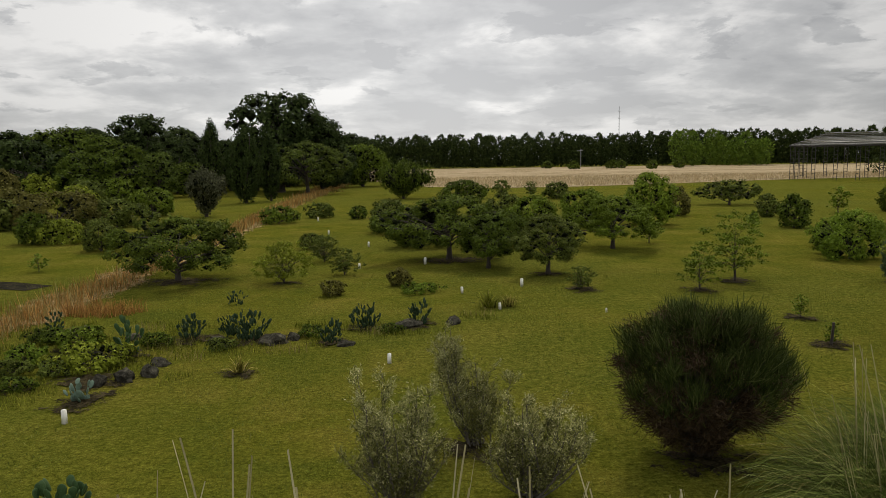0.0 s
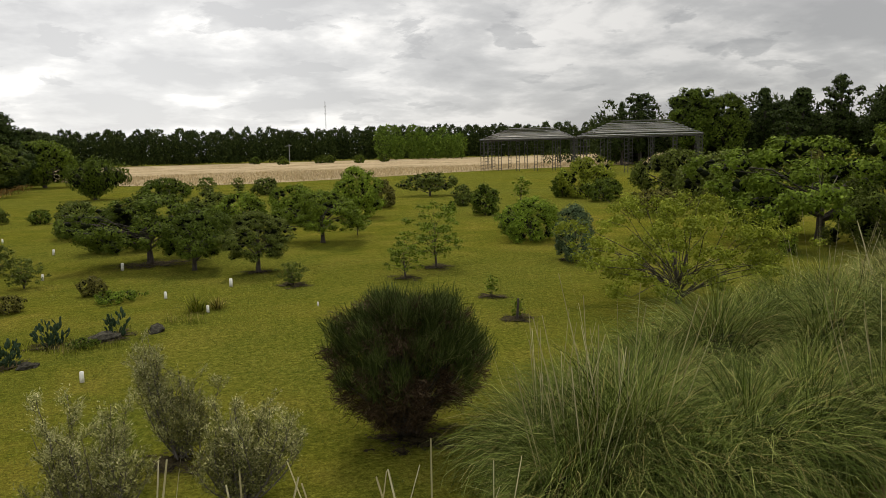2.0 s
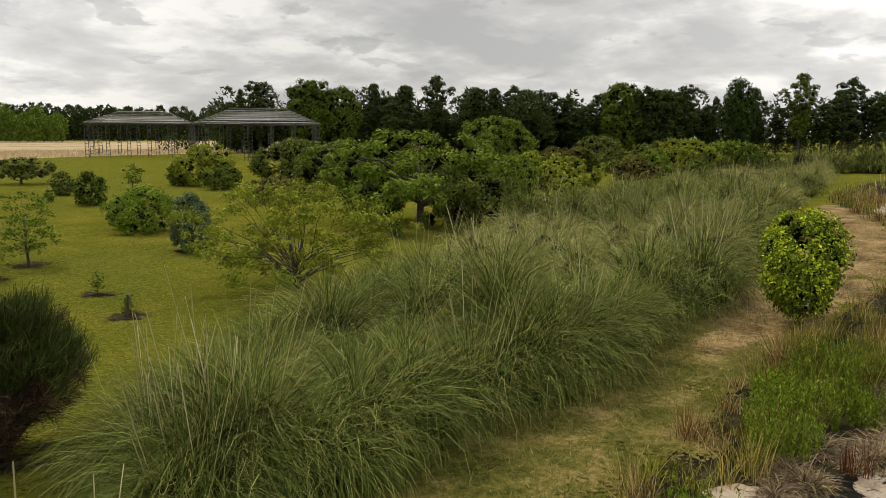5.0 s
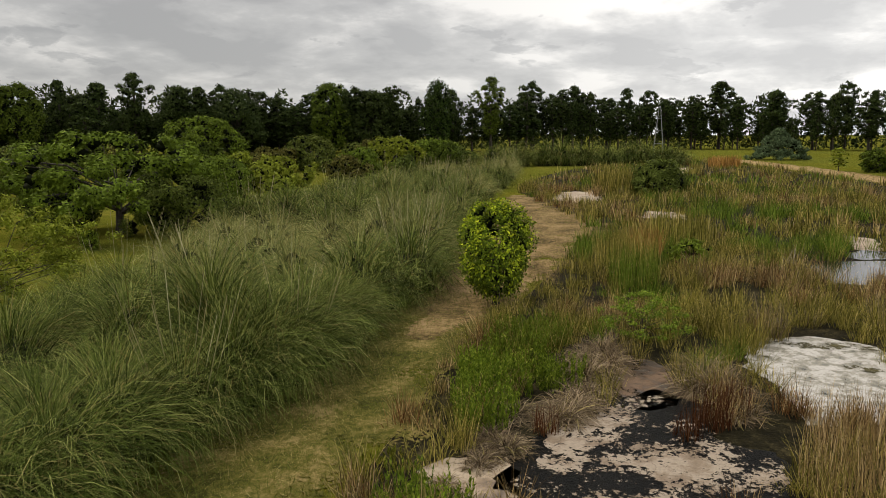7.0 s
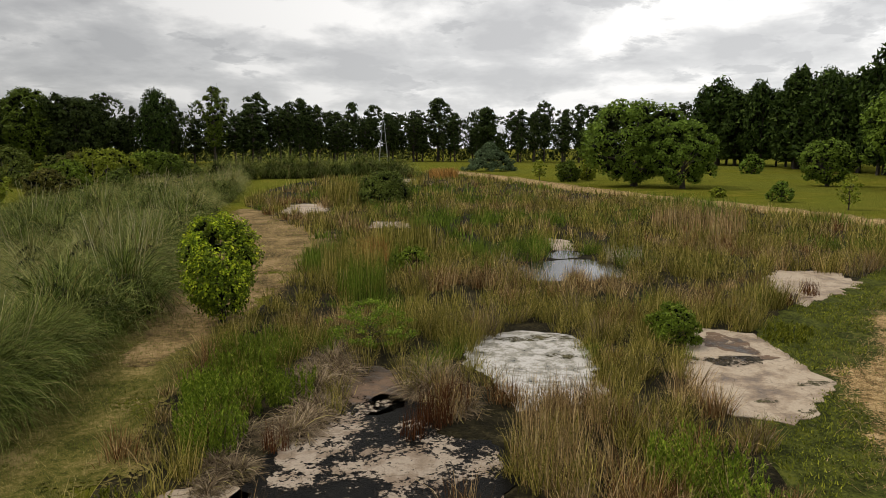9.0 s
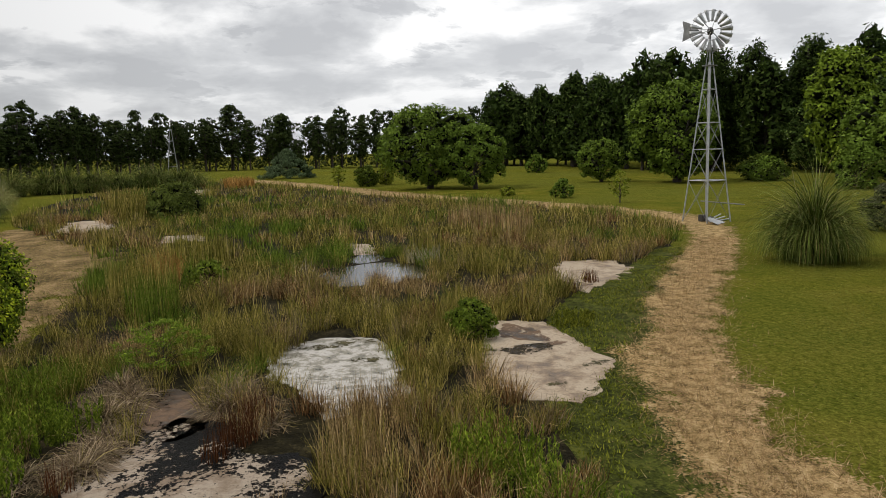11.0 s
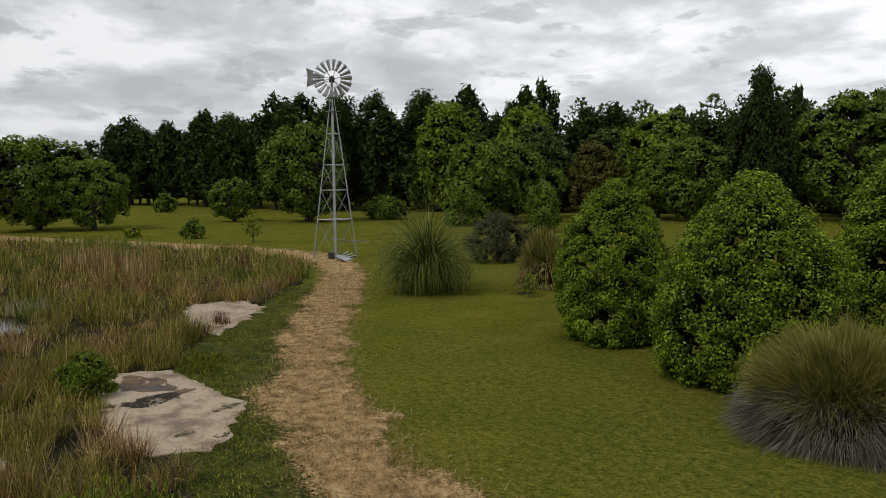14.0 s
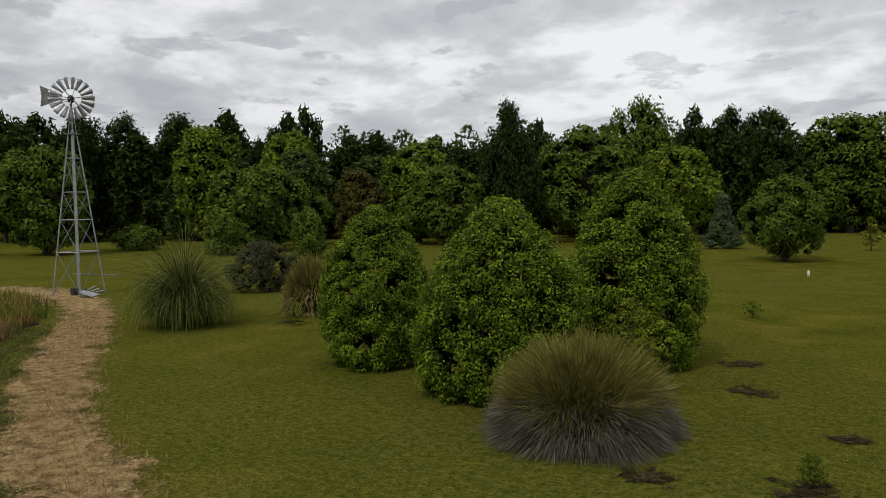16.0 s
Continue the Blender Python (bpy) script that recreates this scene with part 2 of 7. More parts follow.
def lawn_material():
    m, N, L, b = material("mown_grass")
    p = world_pos(N)
    wide = noise_node(N, L, p, 0.045, 4, 0.6)
    mid = noise_node(N, L, p, 0.42, 5, 0.6, 0.4)
    tuft = noise_node(N, L, p, 5.5, 4, 0.65)
    blade = noise_node(N, L, p, 46.0, 3, 0.7)
    clump = noise_node(N, L, p, 15.0, 3, 0.6)
    green = ramp_node(N, L, mid, [(0.30, (0.068, 0.085, 0.010)), (0.5, (0.113, 0.114, 0.0135)), (0.70, (0.184, 0.152, 0.027))])
    dry = ramp_node(N, L, tuft, [(0.3, (0.070, 0.090, 0.012)), (0.7, (0.152, 0.146, 0.027))])
    f = N.new("ShaderNodeMapRange")
    L.new(wide, f.inputs[0])
    f.inputs[1].default_value, f.inputs[2].default_value = 0.35, 0.65
    c = mix_node(N, L, f.outputs[0], green, dry)
    sh = N.new("ShaderNodeMapRange")
    L.new(blade, sh.inputs[0])
    sh.inputs[1].default_value, sh.inputs[2].default_value = 0.25, 0.75
    sh.inputs[3].default_value, sh.inputs[4].default_value = 0.30, 1.7
    sh2 = N.new("ShaderNodeMapRange")
    L.new(tuft, sh2.inputs[0])
    sh2.inputs[1].default_value, sh2.inputs[2].default_value = 0.3, 0.7
    sh2.inputs[3].default_value, sh2.inputs[4].default_value = 0.80, 1.16
    sh3 = N.new("ShaderNodeMapRange")
    L.new(clump, sh3.inputs[0])
    sh3.inputs[1].default_value, sh3.inputs[2].default_value = 0.3, 0.7
    sh3.inputs[3].default_value, sh3.inputs[4].default_value = 0.55, 1.40
    v0 = N.new("ShaderNodeMath")
    v0.operation = "MULTIPLY"
    L.new(sh.outputs[0], v0.inputs[0])
    L.new(sh2.outputs[0], v0.inputs[1])
    v = N.new("ShaderNodeMath")
    v.operation = "MULTIPLY"
    L.new(v0.outputs[0], v.inputs[0])
    L.new(sh3.outputs[0], v.inputs[1])
    hsv = N.new("ShaderNodeHueSaturation")
    L.new(c, hsv.inputs["Color"])
    L.new(v.outputs[0], hsv.inputs["Value"])
    L.new(hsv.outputs[0], b.inputs["Base Color"])
    b.inputs["Roughness"].default_value = 0.9
    b.inputs["Specular IOR Level"].default_value = 0.0
    h = N.new("ShaderNodeMath")
    h.operation = "MULTIPLY_ADD"
    L.new(clump, h.inputs[0])
    h.inputs[1].default_value = 1.5
    L.new(blade, h.inputs[2])
    bump(N, L, b, h.outputs[0], 0.9, 0.03)
    return m


def soil_material(name, stops, scale, rough=0.95, fine=30.0, dist=0.03, stretch=(1, 1, 1)):
    m, N, L, b = material(name)
    p = scale_map(N, L, world_pos(N), stretch)
    a = noise_node(N, L, p, scale, 3, 0.6, 0.2)
    mid = noise_node(N, L, p, math.sqrt(scale * fine) * 1.2, 4, 0.7)
    g = noise_node(N, L, p, fine, 4, 0.75)
    part_ = N.new("ShaderNodeMath")
    part_.operation = "MULTIPLY_ADD"
    L.new(mid, part_.inputs[0])
    part_.inputs[1].default_value = 0.55
    half_ = N.new("ShaderNodeMath")
    half_.operation = "MULTIPLY"
    L.new(a, half_.inputs[0])
    half_.inputs[1].default_value = 0.55
    L.new(half_.outputs[0], part_.inputs[2])
    add = N.new("ShaderNodeMath")
    add.operation = "MULTIPLY_ADD"
    L.new(g, add.inputs[0])
    add.inputs[1].default_value = 0.55
    L.new(part_.outputs[0], add.inputs[2])
    sub = N.new("ShaderNodeMath")
    sub.operation = "SUBTRACT"
    L.new(add.outputs[0], sub.inputs[0])
    sub.inputs[1].default_value = 0.325
    wide = N.new("ShaderNodeMath")
    wide.operation = "MULTIPLY_ADD"
    L.new(sub.outputs[0], wide.inputs[0])
    wide.inputs[1].default_value, wide.inputs[2].default_value = 1.7, -0.35
    L.new(ramp_node(N, L, wide.outputs[0], stops), b.inputs["Base Color"])
    b.inputs["Roughness"].default_value = rough
    b.inputs["Specular IOR Level"].default_value = 0.05
    bump(N, L, b, g, 0.7, dist)
    return m


def frayed(m, coarse, fine, at=0.42):
    """Lets a material thin out in shreds towards the border of its mesh, where its attribute "border" falls to 0."""
    N, L = m.node_tree.nodes, m.node_tree.links
    at_ = N.new("ShaderNodeAttribute")
    at_.attribute_name = "border"
    p = world_pos(N)
    level = at_.outputs["Fac"]
    for n, k in ((noise_node(N, L, p, coarse, 4, 0.6), 2.2), (noise_node(N, L, p, fine, 4, 0.7), 2.4)):
        q = N.new("ShaderNodeMath")
        q.operation = "MULTIPLY_ADD"
        L.new(n, q.inputs[0])
        q.inputs[1].default_value = k
        L.new(level, q.inputs[2])
        level = q.outputs[0]
    g = N.new("ShaderNodeMath")
    g.operation = "GREATER_THAN"
    L.new(level, g.inputs[0])
    g.inputs[1].default_value = at + 2.3
    t = N.new("ShaderNodeBsdfTransparent")
    mx = N.new("ShaderNodeMixShader")
    out = N["Material Output"]
    L.new(g.outputs[0], mx.inputs[0])
    L.new(t.outputs[0], mx.inputs[1])
    L.new(N["Principled BSDF"].outputs[0], mx.inputs[2])
    L.new(mx.outputs[0], out.inputs["Surface"])
    return m


LAWN = lawn_material()
STRAW = soil_material("dry_cut_straw", [(0.16, (0.05, 0.036, 0.016)), (0.36, (0.13, 0.088, 0.035)), (0.50, (0.30, 0.205, 0.090)), (0.64, (0.43, 0.305, 0.150)), (0.85, (0.58, 0.44, 0.26))], 3.2, fine=75, dist=0.012)
TRACK = soil_material("worn_grass_track", [(0.24, (0.035, 0.038, 0.008)), (0.46, (0.085, 0.083, 0.016)), (0.60, (0.14, 0.115, 0.034)), (0.80, (0.27, 0.20, 0.085))], 1.1, fine=45, dist=0.015)
DRY = soil_material("dry_track_earth", [(0.24, (0.045, 0.034, 0.014)), (0.40, (0.125, 0.088, 0.036)), (0.55, (0.205, 0.142, 0.064)), (0.8, (0.36, 0.25, 0.13))], 0.7, fine=40, dist=0.015)
BANK = soil_material("low_green_cover", [(0.3, (0.02, 0.024, 0.006)), (0.5, (0.05, 0.06, 0.011)), (0.7, (0.10, 0.108, 0.02))], 2.2, fine=18, dist=0.08)
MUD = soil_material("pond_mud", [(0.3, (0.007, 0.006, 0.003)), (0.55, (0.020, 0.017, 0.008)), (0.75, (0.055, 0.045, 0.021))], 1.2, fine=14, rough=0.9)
MULCH = soil_material("dark_mulch", [(0.3, (0.012, 0.010, 0.005)), (0.5, (0.04, 0.032, 0.015)), (0.8, (0.10, 0.08, 0.038))], 4.0, fine=24, dist=0.05)
for m_, c_, f_ in ((STRAW, 0.9, 16), (TRACK, 0.8, 14), (DRY, 0.8, 12), ):
    frayed(m_, c_, f_)
frayed(MULCH, 3.0, 20, 0.42)
FIELD = soil_material("dry_field", [(0.3, (0.22, 0.165, 0.085)), (0.5, (0.36, 0.28, 0.165)), (0.8, (0.48, 0.385, 0.25))], 0.05, fine=0.9, dist=0.3)
ROCK = soil_material("dark_rock", [(0.3, (0.02, 0.019, 0.014)), (0.6, (0.065, 0.06, 0.045)), (0.85, (0.14, 0.13, 0.10))], 3.0, fine=18)


def crust_material(name, pale, mid, stain, wet, soak=0.0, size=1.0):
    m, N, L, b = material(name)
    p = world_pos(N)
    a = noise_node(N, L, p, 0.9 * size, 8, 0.68, 0.1)
    s = noise_node(N, L, p, 3.0 * size, 8, 0.74, 0.15)
    g = noise_node(N, L, p, 26.0, 4, 0.7)
    vor = N.new("ShaderNodeTexVoronoi")
    vor.feature = "DISTANCE_TO_EDGE"
    vor.inputs["Scale"].default_value = 1.25
    jolt = N.new("ShaderNodeTexNoise")
    jolt.inputs["Scale"].default_value, jolt.inputs["Detail"].default_value = 2.2, 5
    L.new(p, jolt.inputs["Vector"])
    shift = N.new("ShaderNodeVectorMath")
    shift.operation = "MULTIPLY_ADD"
    L.new(jolt.outputs["Color"], shift.inputs[0])
    shift.inputs[1].default_value = (0.7, 0.7, 0.7)
    L.new(p, shift.inputs[2])
    L.new(shift.outputs[0], vor.inputs["Vector"])
    c = ramp_node(N, L, a, [(0.30 + soak, stain), (0.40 + soak, mid), (0.50 + soak * 0.6, pale), (0.8, pale)])
    c2 = ramp_node(N, L, s, [(0.28 + soak, stain), (0.36 + soak, mid), (0.44 + soak, pale)])
    c = mix_node(N, L, 0.55, c, c2, "MULTIPLY")
    crack = ramp_node(N, L, vor.outputs["Distance"], [(0.0, (0.40, 0.36, 0.32)), (0.018, (1, 1, 1))])
    c = mix_node(N, L, 0.6, c, crack, "MULTIPLY")
    grain = ramp_node(N, L, g, [(0.3, (0.72, 0.72, 0.72)), (0.7, (1.1, 1.1, 1.1))])
    c = mix_node(N, L, 0.8, c, grain, "MULTIPLY")
    L.new(c, b.inputs["Base Color"])
    r = N.new("ShaderNodeMapRange")
    L.new(a, r.inputs[0])
    r.inputs[1].default_value, r.inputs[2].default_value = 0.3 + soak, 0.45 + soak
    r.inputs[3].default_value, r.inputs[4].default_value = wet, 0.85
    L.new(r.outputs[0], b.inputs["Roughness"])
    bump(N, L, b, s, 0.35, 0.03)
    return m


def broken(m, coarse, fine, at):
    """Leaves holes of many sizes in a crust, through which the wet floor shows."""
    N, L = m.node_tree.nodes, m.node_tree.links
    p = world_pos(N)
    level = None
    for n, k in ((noise_node(N, L, p, coarse, 5, 0.66, 0.5), 0.55), (noise_node(N, L, p, fine, 5, 0.75), 0.45)):
        q = N.new("ShaderNodeMath")
        q.operation = "MULTIPLY_ADD"
        L.new(n, q.inputs[0])
        q.inputs[1].default_value = k
        if level is not None:
            L.new(level, q.inputs[2])
        else:
            q.inputs[2].default_value = 0.0
        level = q.outputs[0]
    g = N.new("ShaderNodeMath")
    g.operation = "GREATER_THAN"
    L.new(level, g.inputs[0])
    g.inputs[1].default_value = at
    t = N.new("ShaderNodeBsdfTransparent")
    mx = N.new("ShaderNodeMixShader")
    L.new(g.outputs[0], mx.inputs[0])
    L.new(t.outputs[0], mx.inputs[1])
    L.new(N["Principled BSDF"].outputs[0], mx.inputs[2])
    L.new(mx.outputs[0], N["Material Output"].inputs["Surface"])
    return m


CRUST = crust_material("pale_mud_crust", (0.55, 0.47, 0.37), (0.36, 0.28, 0.20), (0.13, 0.09, 0.06), 0.5, 0.03, 1.2)
CRUST_WET = broken(crust_material("wet_mud_crust", (0.46, 0.395, 0.32), (0.32, 0.25, 0.18), (0.20, 0.14, 0.09), 0.5, 0.03, 2.2), 0.8, 11.0, 0.514)
WET_SKIN = broken(soil_material("wet_skin", [(0.3, (0.012, 0.010, 0.008)), (0.7, (0.05, 0.038, 0.026))], 3.0, rough=0.10), 2.6, 14.0, 0.49)
BROWN_MUD = broken(crust_material("brown_wet_mud", (0.25, 0.165, 0.10), (0.14, 0.09, 0.052), (0.045, 0.03, 0.018), 0.3, 0.06, 1.6), 1.8, 12.0, 0.455)
ALGAE = broken(soil_material("olive_stain", [(0.3, (0.03, 0.026, 0.012)), (0.6, (0.08, 0.07, 0.03)), (0.85, (0.15, 0.13, 0.07))], 3.0, rough=0.5), 3.0, 14.0, 0.50)
BLACK_MUD = soil_material("black_wet_mud", [(0.3, (0.002, 0.002, 0.0018)), (0.7, (0.006, 0.0055, 0.0045))], 2.0, rough=0.45)
CRUST_WHITE = crust_material("white_mud_crust", (0.62, 0.60, 0.57), (0.34, 0.32, 0.26), (0.09, 0.085, 0.055), 0.25, 0.05, 3.0)


def plain(name, colour, rough, metal=0.0, spread=0.25, scale=12.0):
    m, N, L, b = material(name)
    n = noise_node(N, L, N.new("ShaderNodeTexCoord").outputs["Object"], scale, 5, 0.6)
    lo, hi = (tuple(c * k for c in colour) for k in (1 - spread, 1 + spread))
    L.new(ramp_node(N, L, n, [(0.3, lo), (0.7, hi)]), b.inputs["Base Color"])
    b.inputs["Roughness"].default_value, b.inputs["Metallic"].default_value = rough, metal
    b.inputs["Specular IOR Level"].default_value = 0.5 if metal else 0.12
    return m


GALV = plain("galvanised_steel", (0.42, 0.43, 0.44), 0.45, 0.6, 0.2, 3.0)
GALV_DULL = plain("weathered_galvanised", (0.24, 0.245, 0.25), 0.6, 0.5, 0.25, 3.0)
IRON = plain("dark_iron", (0.055, 0.052, 0.05), 0.7, 0.3, 0.3)
SLAT = plain("grey_shade_slat", (0.11, 0.11, 0.108), 0.55, 0.3, 0.3, 1.0)
SLAT_PALE = plain("pale_shade_slat", (0.26, 0.26, 0.255), 0.5, 0.3, 0.2, 1.0)
WHITE = plain("white_plastic_guard", (0.74, 0.73, 0.66), 0.6, 0.0, 0.12, 9.0)
PAD = plain("cactus_green", (0.045, 0.085, 0.03), 0.55, 0.0, 0.35, 9.0)
PAD_DARK = plain("cactus_dark", (0.028, 0.05, 0.022), 0.6, 0.0, 0.35, 9.0)
PAD_BLUE = plain("cactus_blue", (0.13, 0.19, 0.14), 0.6, 0.0, 0.25, 9.0)


def water_material():
    m, N, L, b = material("still_water")
    p = world_pos(N)
    b.inputs["Base Color"].default_value = (0.012, 0.012, 0.010, 1)
    b.inputs["Roughness"].default_value = 0.06
    b.inputs["Specular IOR Level"].default_value = 0.4
    n = noise_node(N, L, p, 5.0, 3)
    bump(N, L, b, n, 0.05, 0.02)
    return m


WATER = water_material()

# ---- mesh tools ----


def fast_mesh(name, verts, quads, mats, mat_index=None, smooth=False):
    """A mesh from an array of corners and an array of quads (or triangles)."""
    verts, quads = np.asarray(verts, np.float32), np.asarray(quads, np.int32)
    me = bpy.data.meshes.new(name)
    n, k = quads.shape
    me.vertices.add(len(verts))
    me.vertices.foreach_set("co", verts.ravel())
    me.loops.add(n * k)
    me.loops.foreach_set("vertex_index", quads.ravel())
    me.polygons.add(n)
    me.polygons.foreach_set("loop_start", np.arange(0, n * k, k, dtype=np.int32))
    me.polygons.foreach_set("loop_total", np.full(n, k, np.int32))
    for m in mats:
        me.materials.append(m)
    if mat_index is not None:
        me.polygons.foreach_set("material_index", np.asarray(mat_index, np.int32))
    if smooth:
        me.polygons.foreach_set("use_smooth", np.ones(n, bool))
    me.update(calc_edges=True)
    me.validate()
    return me


def bm_mesh(name, bm, mats, smooth=False):
    me = bpy.data.meshes.new(name)
    bm.to_mesh(me)
    bm.free()
    for m in mats if isinstance(mats, (list, tuple)) else (mats,):
        me.materials.append(m)
    if smooth:
        for p in me.polygons:
            p.use_smooth = True
    return me


def part(name, data, parent, label="", loc=None):
    ob = new(name, data)
    ob.parent = parent
    if loc is not None:
        ob.matrix_basis = loc
    if label:
        tagged(ob, label)
    return ob


def unit(a):
    return a / np.maximum(np.linalg.norm(a, axis=-1, keepdims=True), 1e-9)


def leaf_tris(P, A, size, aspect, rng):
    """Pointed three-cornered leaves: foot at P, pointing along A."""
    n = len(P)
    A = unit(A)
    side = unit(np.cross(A, rng.normal(size=(n, 3))))
    s = (size * rng.uniform(0.6, 1.4, n))[:, None]
    w = side * s * aspect * 0.5
    V = np.stack([P - w, P + w, P + A * s], 1).reshape(-1, 3)
    return V, np.arange(3 * n, dtype=np.int32).reshape(n, 3)


def blades(P, out, length, width, droop, rng, seg=3, tip=0.12):
    """Grass blades: they leave P upwards and bend over along out."""
    n = len(P)
    length = np.broadcast_to(length, (n,))
    width = np.broadcast_to(width, (n,))
    droop = np.broadcast_to(droop, (n,))
    up = np.zeros((n, 3))
    up[:, 2] = 1
    side = unit(np.cross(up + rng.normal(0, 0.25, (n, 3)), out + rng.normal(0, 0.45, (n, 3)) + 1e-6))
    rows, pos, way = [], P.copy(), unit(up + out)
    for i in range(seg + 1):
        w = width * (1 - (1 - tip) * (i / seg) ** 1.3) * 0.5
        rows.append(pos - side * w[:, None])
        rows.append(pos + side * w[:, None])
        pos = pos + way * (length / seg)[:, None]
        way = unit(way + (unit(out + 1e-9) * 0.5 - up * 0.8) * (droop * (0.55 + 0.3 * i))[:, None])
    V = np.stack(rows, 1).reshape(-1, 3)
    base = (np.arange(n) * 2 * (seg + 1))[:, None]
    F = np.concatenate([base + np.array([[2 * i, 2 * i + 1, 2 * i + 3, 2 * i + 2]]) for i in range(seg)])
    return V, F


def tube_chain(points, radii, sides=5):
    """A tapered limb through points."""
    P, R = np.asarray(points, float), np.asarray(radii, float)
    T = unit(np.gradient(P, axis=0))
    ref = np.where(np.abs(T[:, 2:3]) > 0.9, np.array([[1.0, 0, 0]]), np.array([[0, 0, 1.0]]))
    X = unit(np.cross(T, ref))
    Y = np.cross(T, X)
    a = np.linspace(0, 2 * np.pi, sides, endpoint=False)
    V = (P[:, None] + R[:, None, None] * (X[:, None] * np.cos(a)[None, :, None] + Y[:, None] * np.sin(a)[None, :, None])).reshape(-1, 3)
    F = []
    for i in range(len(P) - 1):
        for j in range(sides):
            k = (j + 1) % sides
            F.append((i * sides + j, i * sides + k, (i + 1) * sides + k, (i + 1) * sides + j))
    return V, np.array(F, np.int32)


def join(chunks):
    V, F, off = [], [], 0
    for v, f in chunks:
        V.append(v)
        F.append(f + off)
        off += len(v)
    return np.concatenate(V), np.concatenate(F)


# ---- plants ----
OCTA = np.array([(1, 0, 0), (-1, 0, 0), (0, 1, 0), (0, -1, 0), (0, 0, 1), (0, 0, -1)], float)
OCTA_F = np.array([(0, 2, 4), (2, 1, 4), (1, 3, 4), (3, 0, 4), (2, 0, 5), (1, 2, 5), (3, 1, 5), (0, 3, 5)], np.int32)
PROFILE = {
    "round": lambda z: np.sqrt(np.clip(1 - (2 * z - 1) ** 2, 0, 1)) ** 0.8,
    "spread": lambda z: np.clip(1 - (np.abs(z - 0.38) / 0.63) ** 2.2, 0.02, 1) ** 0.7,
    "bush": lambda z: np.clip(1 - (np.abs(z - 0.40) / 0.62) ** 2.4, 0.02, 1) ** 0.6,
    "urn": lambda z: np.clip(1 - (np.abs(z - 0.52) / 0.60) ** 2.3, 0.02, 1) ** 0.7,
    "dome": lambda z: np.sqrt(np.clip(1 - z ** 2, 0, 1)),
    "laurel": lambda z: np.clip(1 - (np.abs(z - 0.30) / 0.73) ** 2.1, 0.03, 1) ** 0.8,
    "vase": lambda z: np.clip((0.25 + 1.35 * z) * np.clip(1.04 - z ** 5, 0, 1), 0, 1),
    "poplar": lambda z: np.clip(np.sin(np.pi * np.clip(z * 0.86 + 0.14, 0, 1)) ** 0.7, 0.03, 1),
    "spruce": lambda z: np.clip(1.0 - 0.93 * z, 0.04, 1),
    "pine": lambda z: np.clip(np.sin(np.pi * np.clip(z * 0.80 + 0.17, 0, 1)) ** 0.6, 0.05, 1),
    "tuft": lambda z: np.clip(np.sin(np.pi * np.clip(0.12 + 0.80 * z, 0, 1)) ** 0.6, 0.2, 1),
    "sparse": lambda z: np.clip(1 - (np.abs(z - 0.40) / 0.66) ** 2, 0.05, 1) ** 0.8,
    "wispy": lambda z: np.clip(1 - (np.abs(z - 0.45) / 0.60) ** 2.2, 0.05, 1) ** 0.7,
}
# bare trunk as a share of the height, number of sprays, their flatness, leaf width to length, cover, number of limbs
HABIT = {
    "round": (0.06, 130, 0.80, 0.85, 1.35, 20),
    "spread": (0.24, 130, 0.62, 0.75, 1.35, 26),
    "bush": (0.02, 95, 0.85, 0.80, 1.35, 12),
    "urn": (0.07, 120, 1.25, 0.50, 1.3, 16),
    "dome": (0.0, 70, 0.9, 0.40, 1.6, 6),
    "laurel": (0.0, 430, 0.85, 0.66, 1.5, 10),
    "vase": (0.10, 90, 1.5, 0.55, 1.15, 22),
    "poplar": (0.05, 130, 1.9, 0.50, 1.25, 10),
    "spruce": (0.03, 120, 0.45, 0.40, 1.3, 8),
    "pine": (0.10, 150, 1.15, 0.55, 1.15, 16),
    "tuft": (0.24, 90, 0.75, 0.55, 0.85, 24),
    "sparse": (0.16, 70, 0.45, 0.70, 0.34, 40),
    "wispy": (0.12, 150, 0.7, 0.42, 0.62, 60),
}


def leaf_quads(P, nrm, A, size, aspect, rng):
    """Lozenge leaves centred on P that face nrm and point along A."""
    n = len(P)
    side = unit(np.cross(nrm, A))
    A = unit(np.cross(side, nrm))
    s = (size * rng.uniform(0.65, 1.35, n))[:, None]
    w = side * s * aspect * 0.5
    V = np.stack([P - A * s * 0.5, P + w - A * s * 0.08, P + A * s * 0.5 - nrm * s * 0.12, P - w - A * s * 0.08], 1).reshape(-1, 3)
    return V, np.arange(4 * n, dtype=np.int32).reshape(n, 4)


def leaf_facing(P, nrm, A, size, aspect, rng):
    """Three-cornered leaves centred on P that face nrm and point along A."""
    n = len(P)
    side = unit(np.cross(nrm, A))
    A = unit(np.cross(side, nrm))
    s = (size * rng.uniform(0.65, 1.35, n))[:, None]
    w = side * s * aspect * 0.5
    V = np.stack([P - A * s * 0.45 - w, P - A * s * 0.45 + w, P + A * s * 0.55], 1).reshape(-1, 3)
    return V, np.arange(3 * n, dtype=np.int32).reshape(n, 3)


CUBE = np.array([(x, y, z) for x in (-1, 1) for y in (-1, 1) for z in (-1, 1)], float) * 0.66
CUBE_F = np.array([(0, 1, 3, 2), (4, 6, 7, 5), (0, 4, 5, 1), (2, 3, 7, 6), (0, 2, 6, 4), (1, 5, 7, 3)], np.int32)


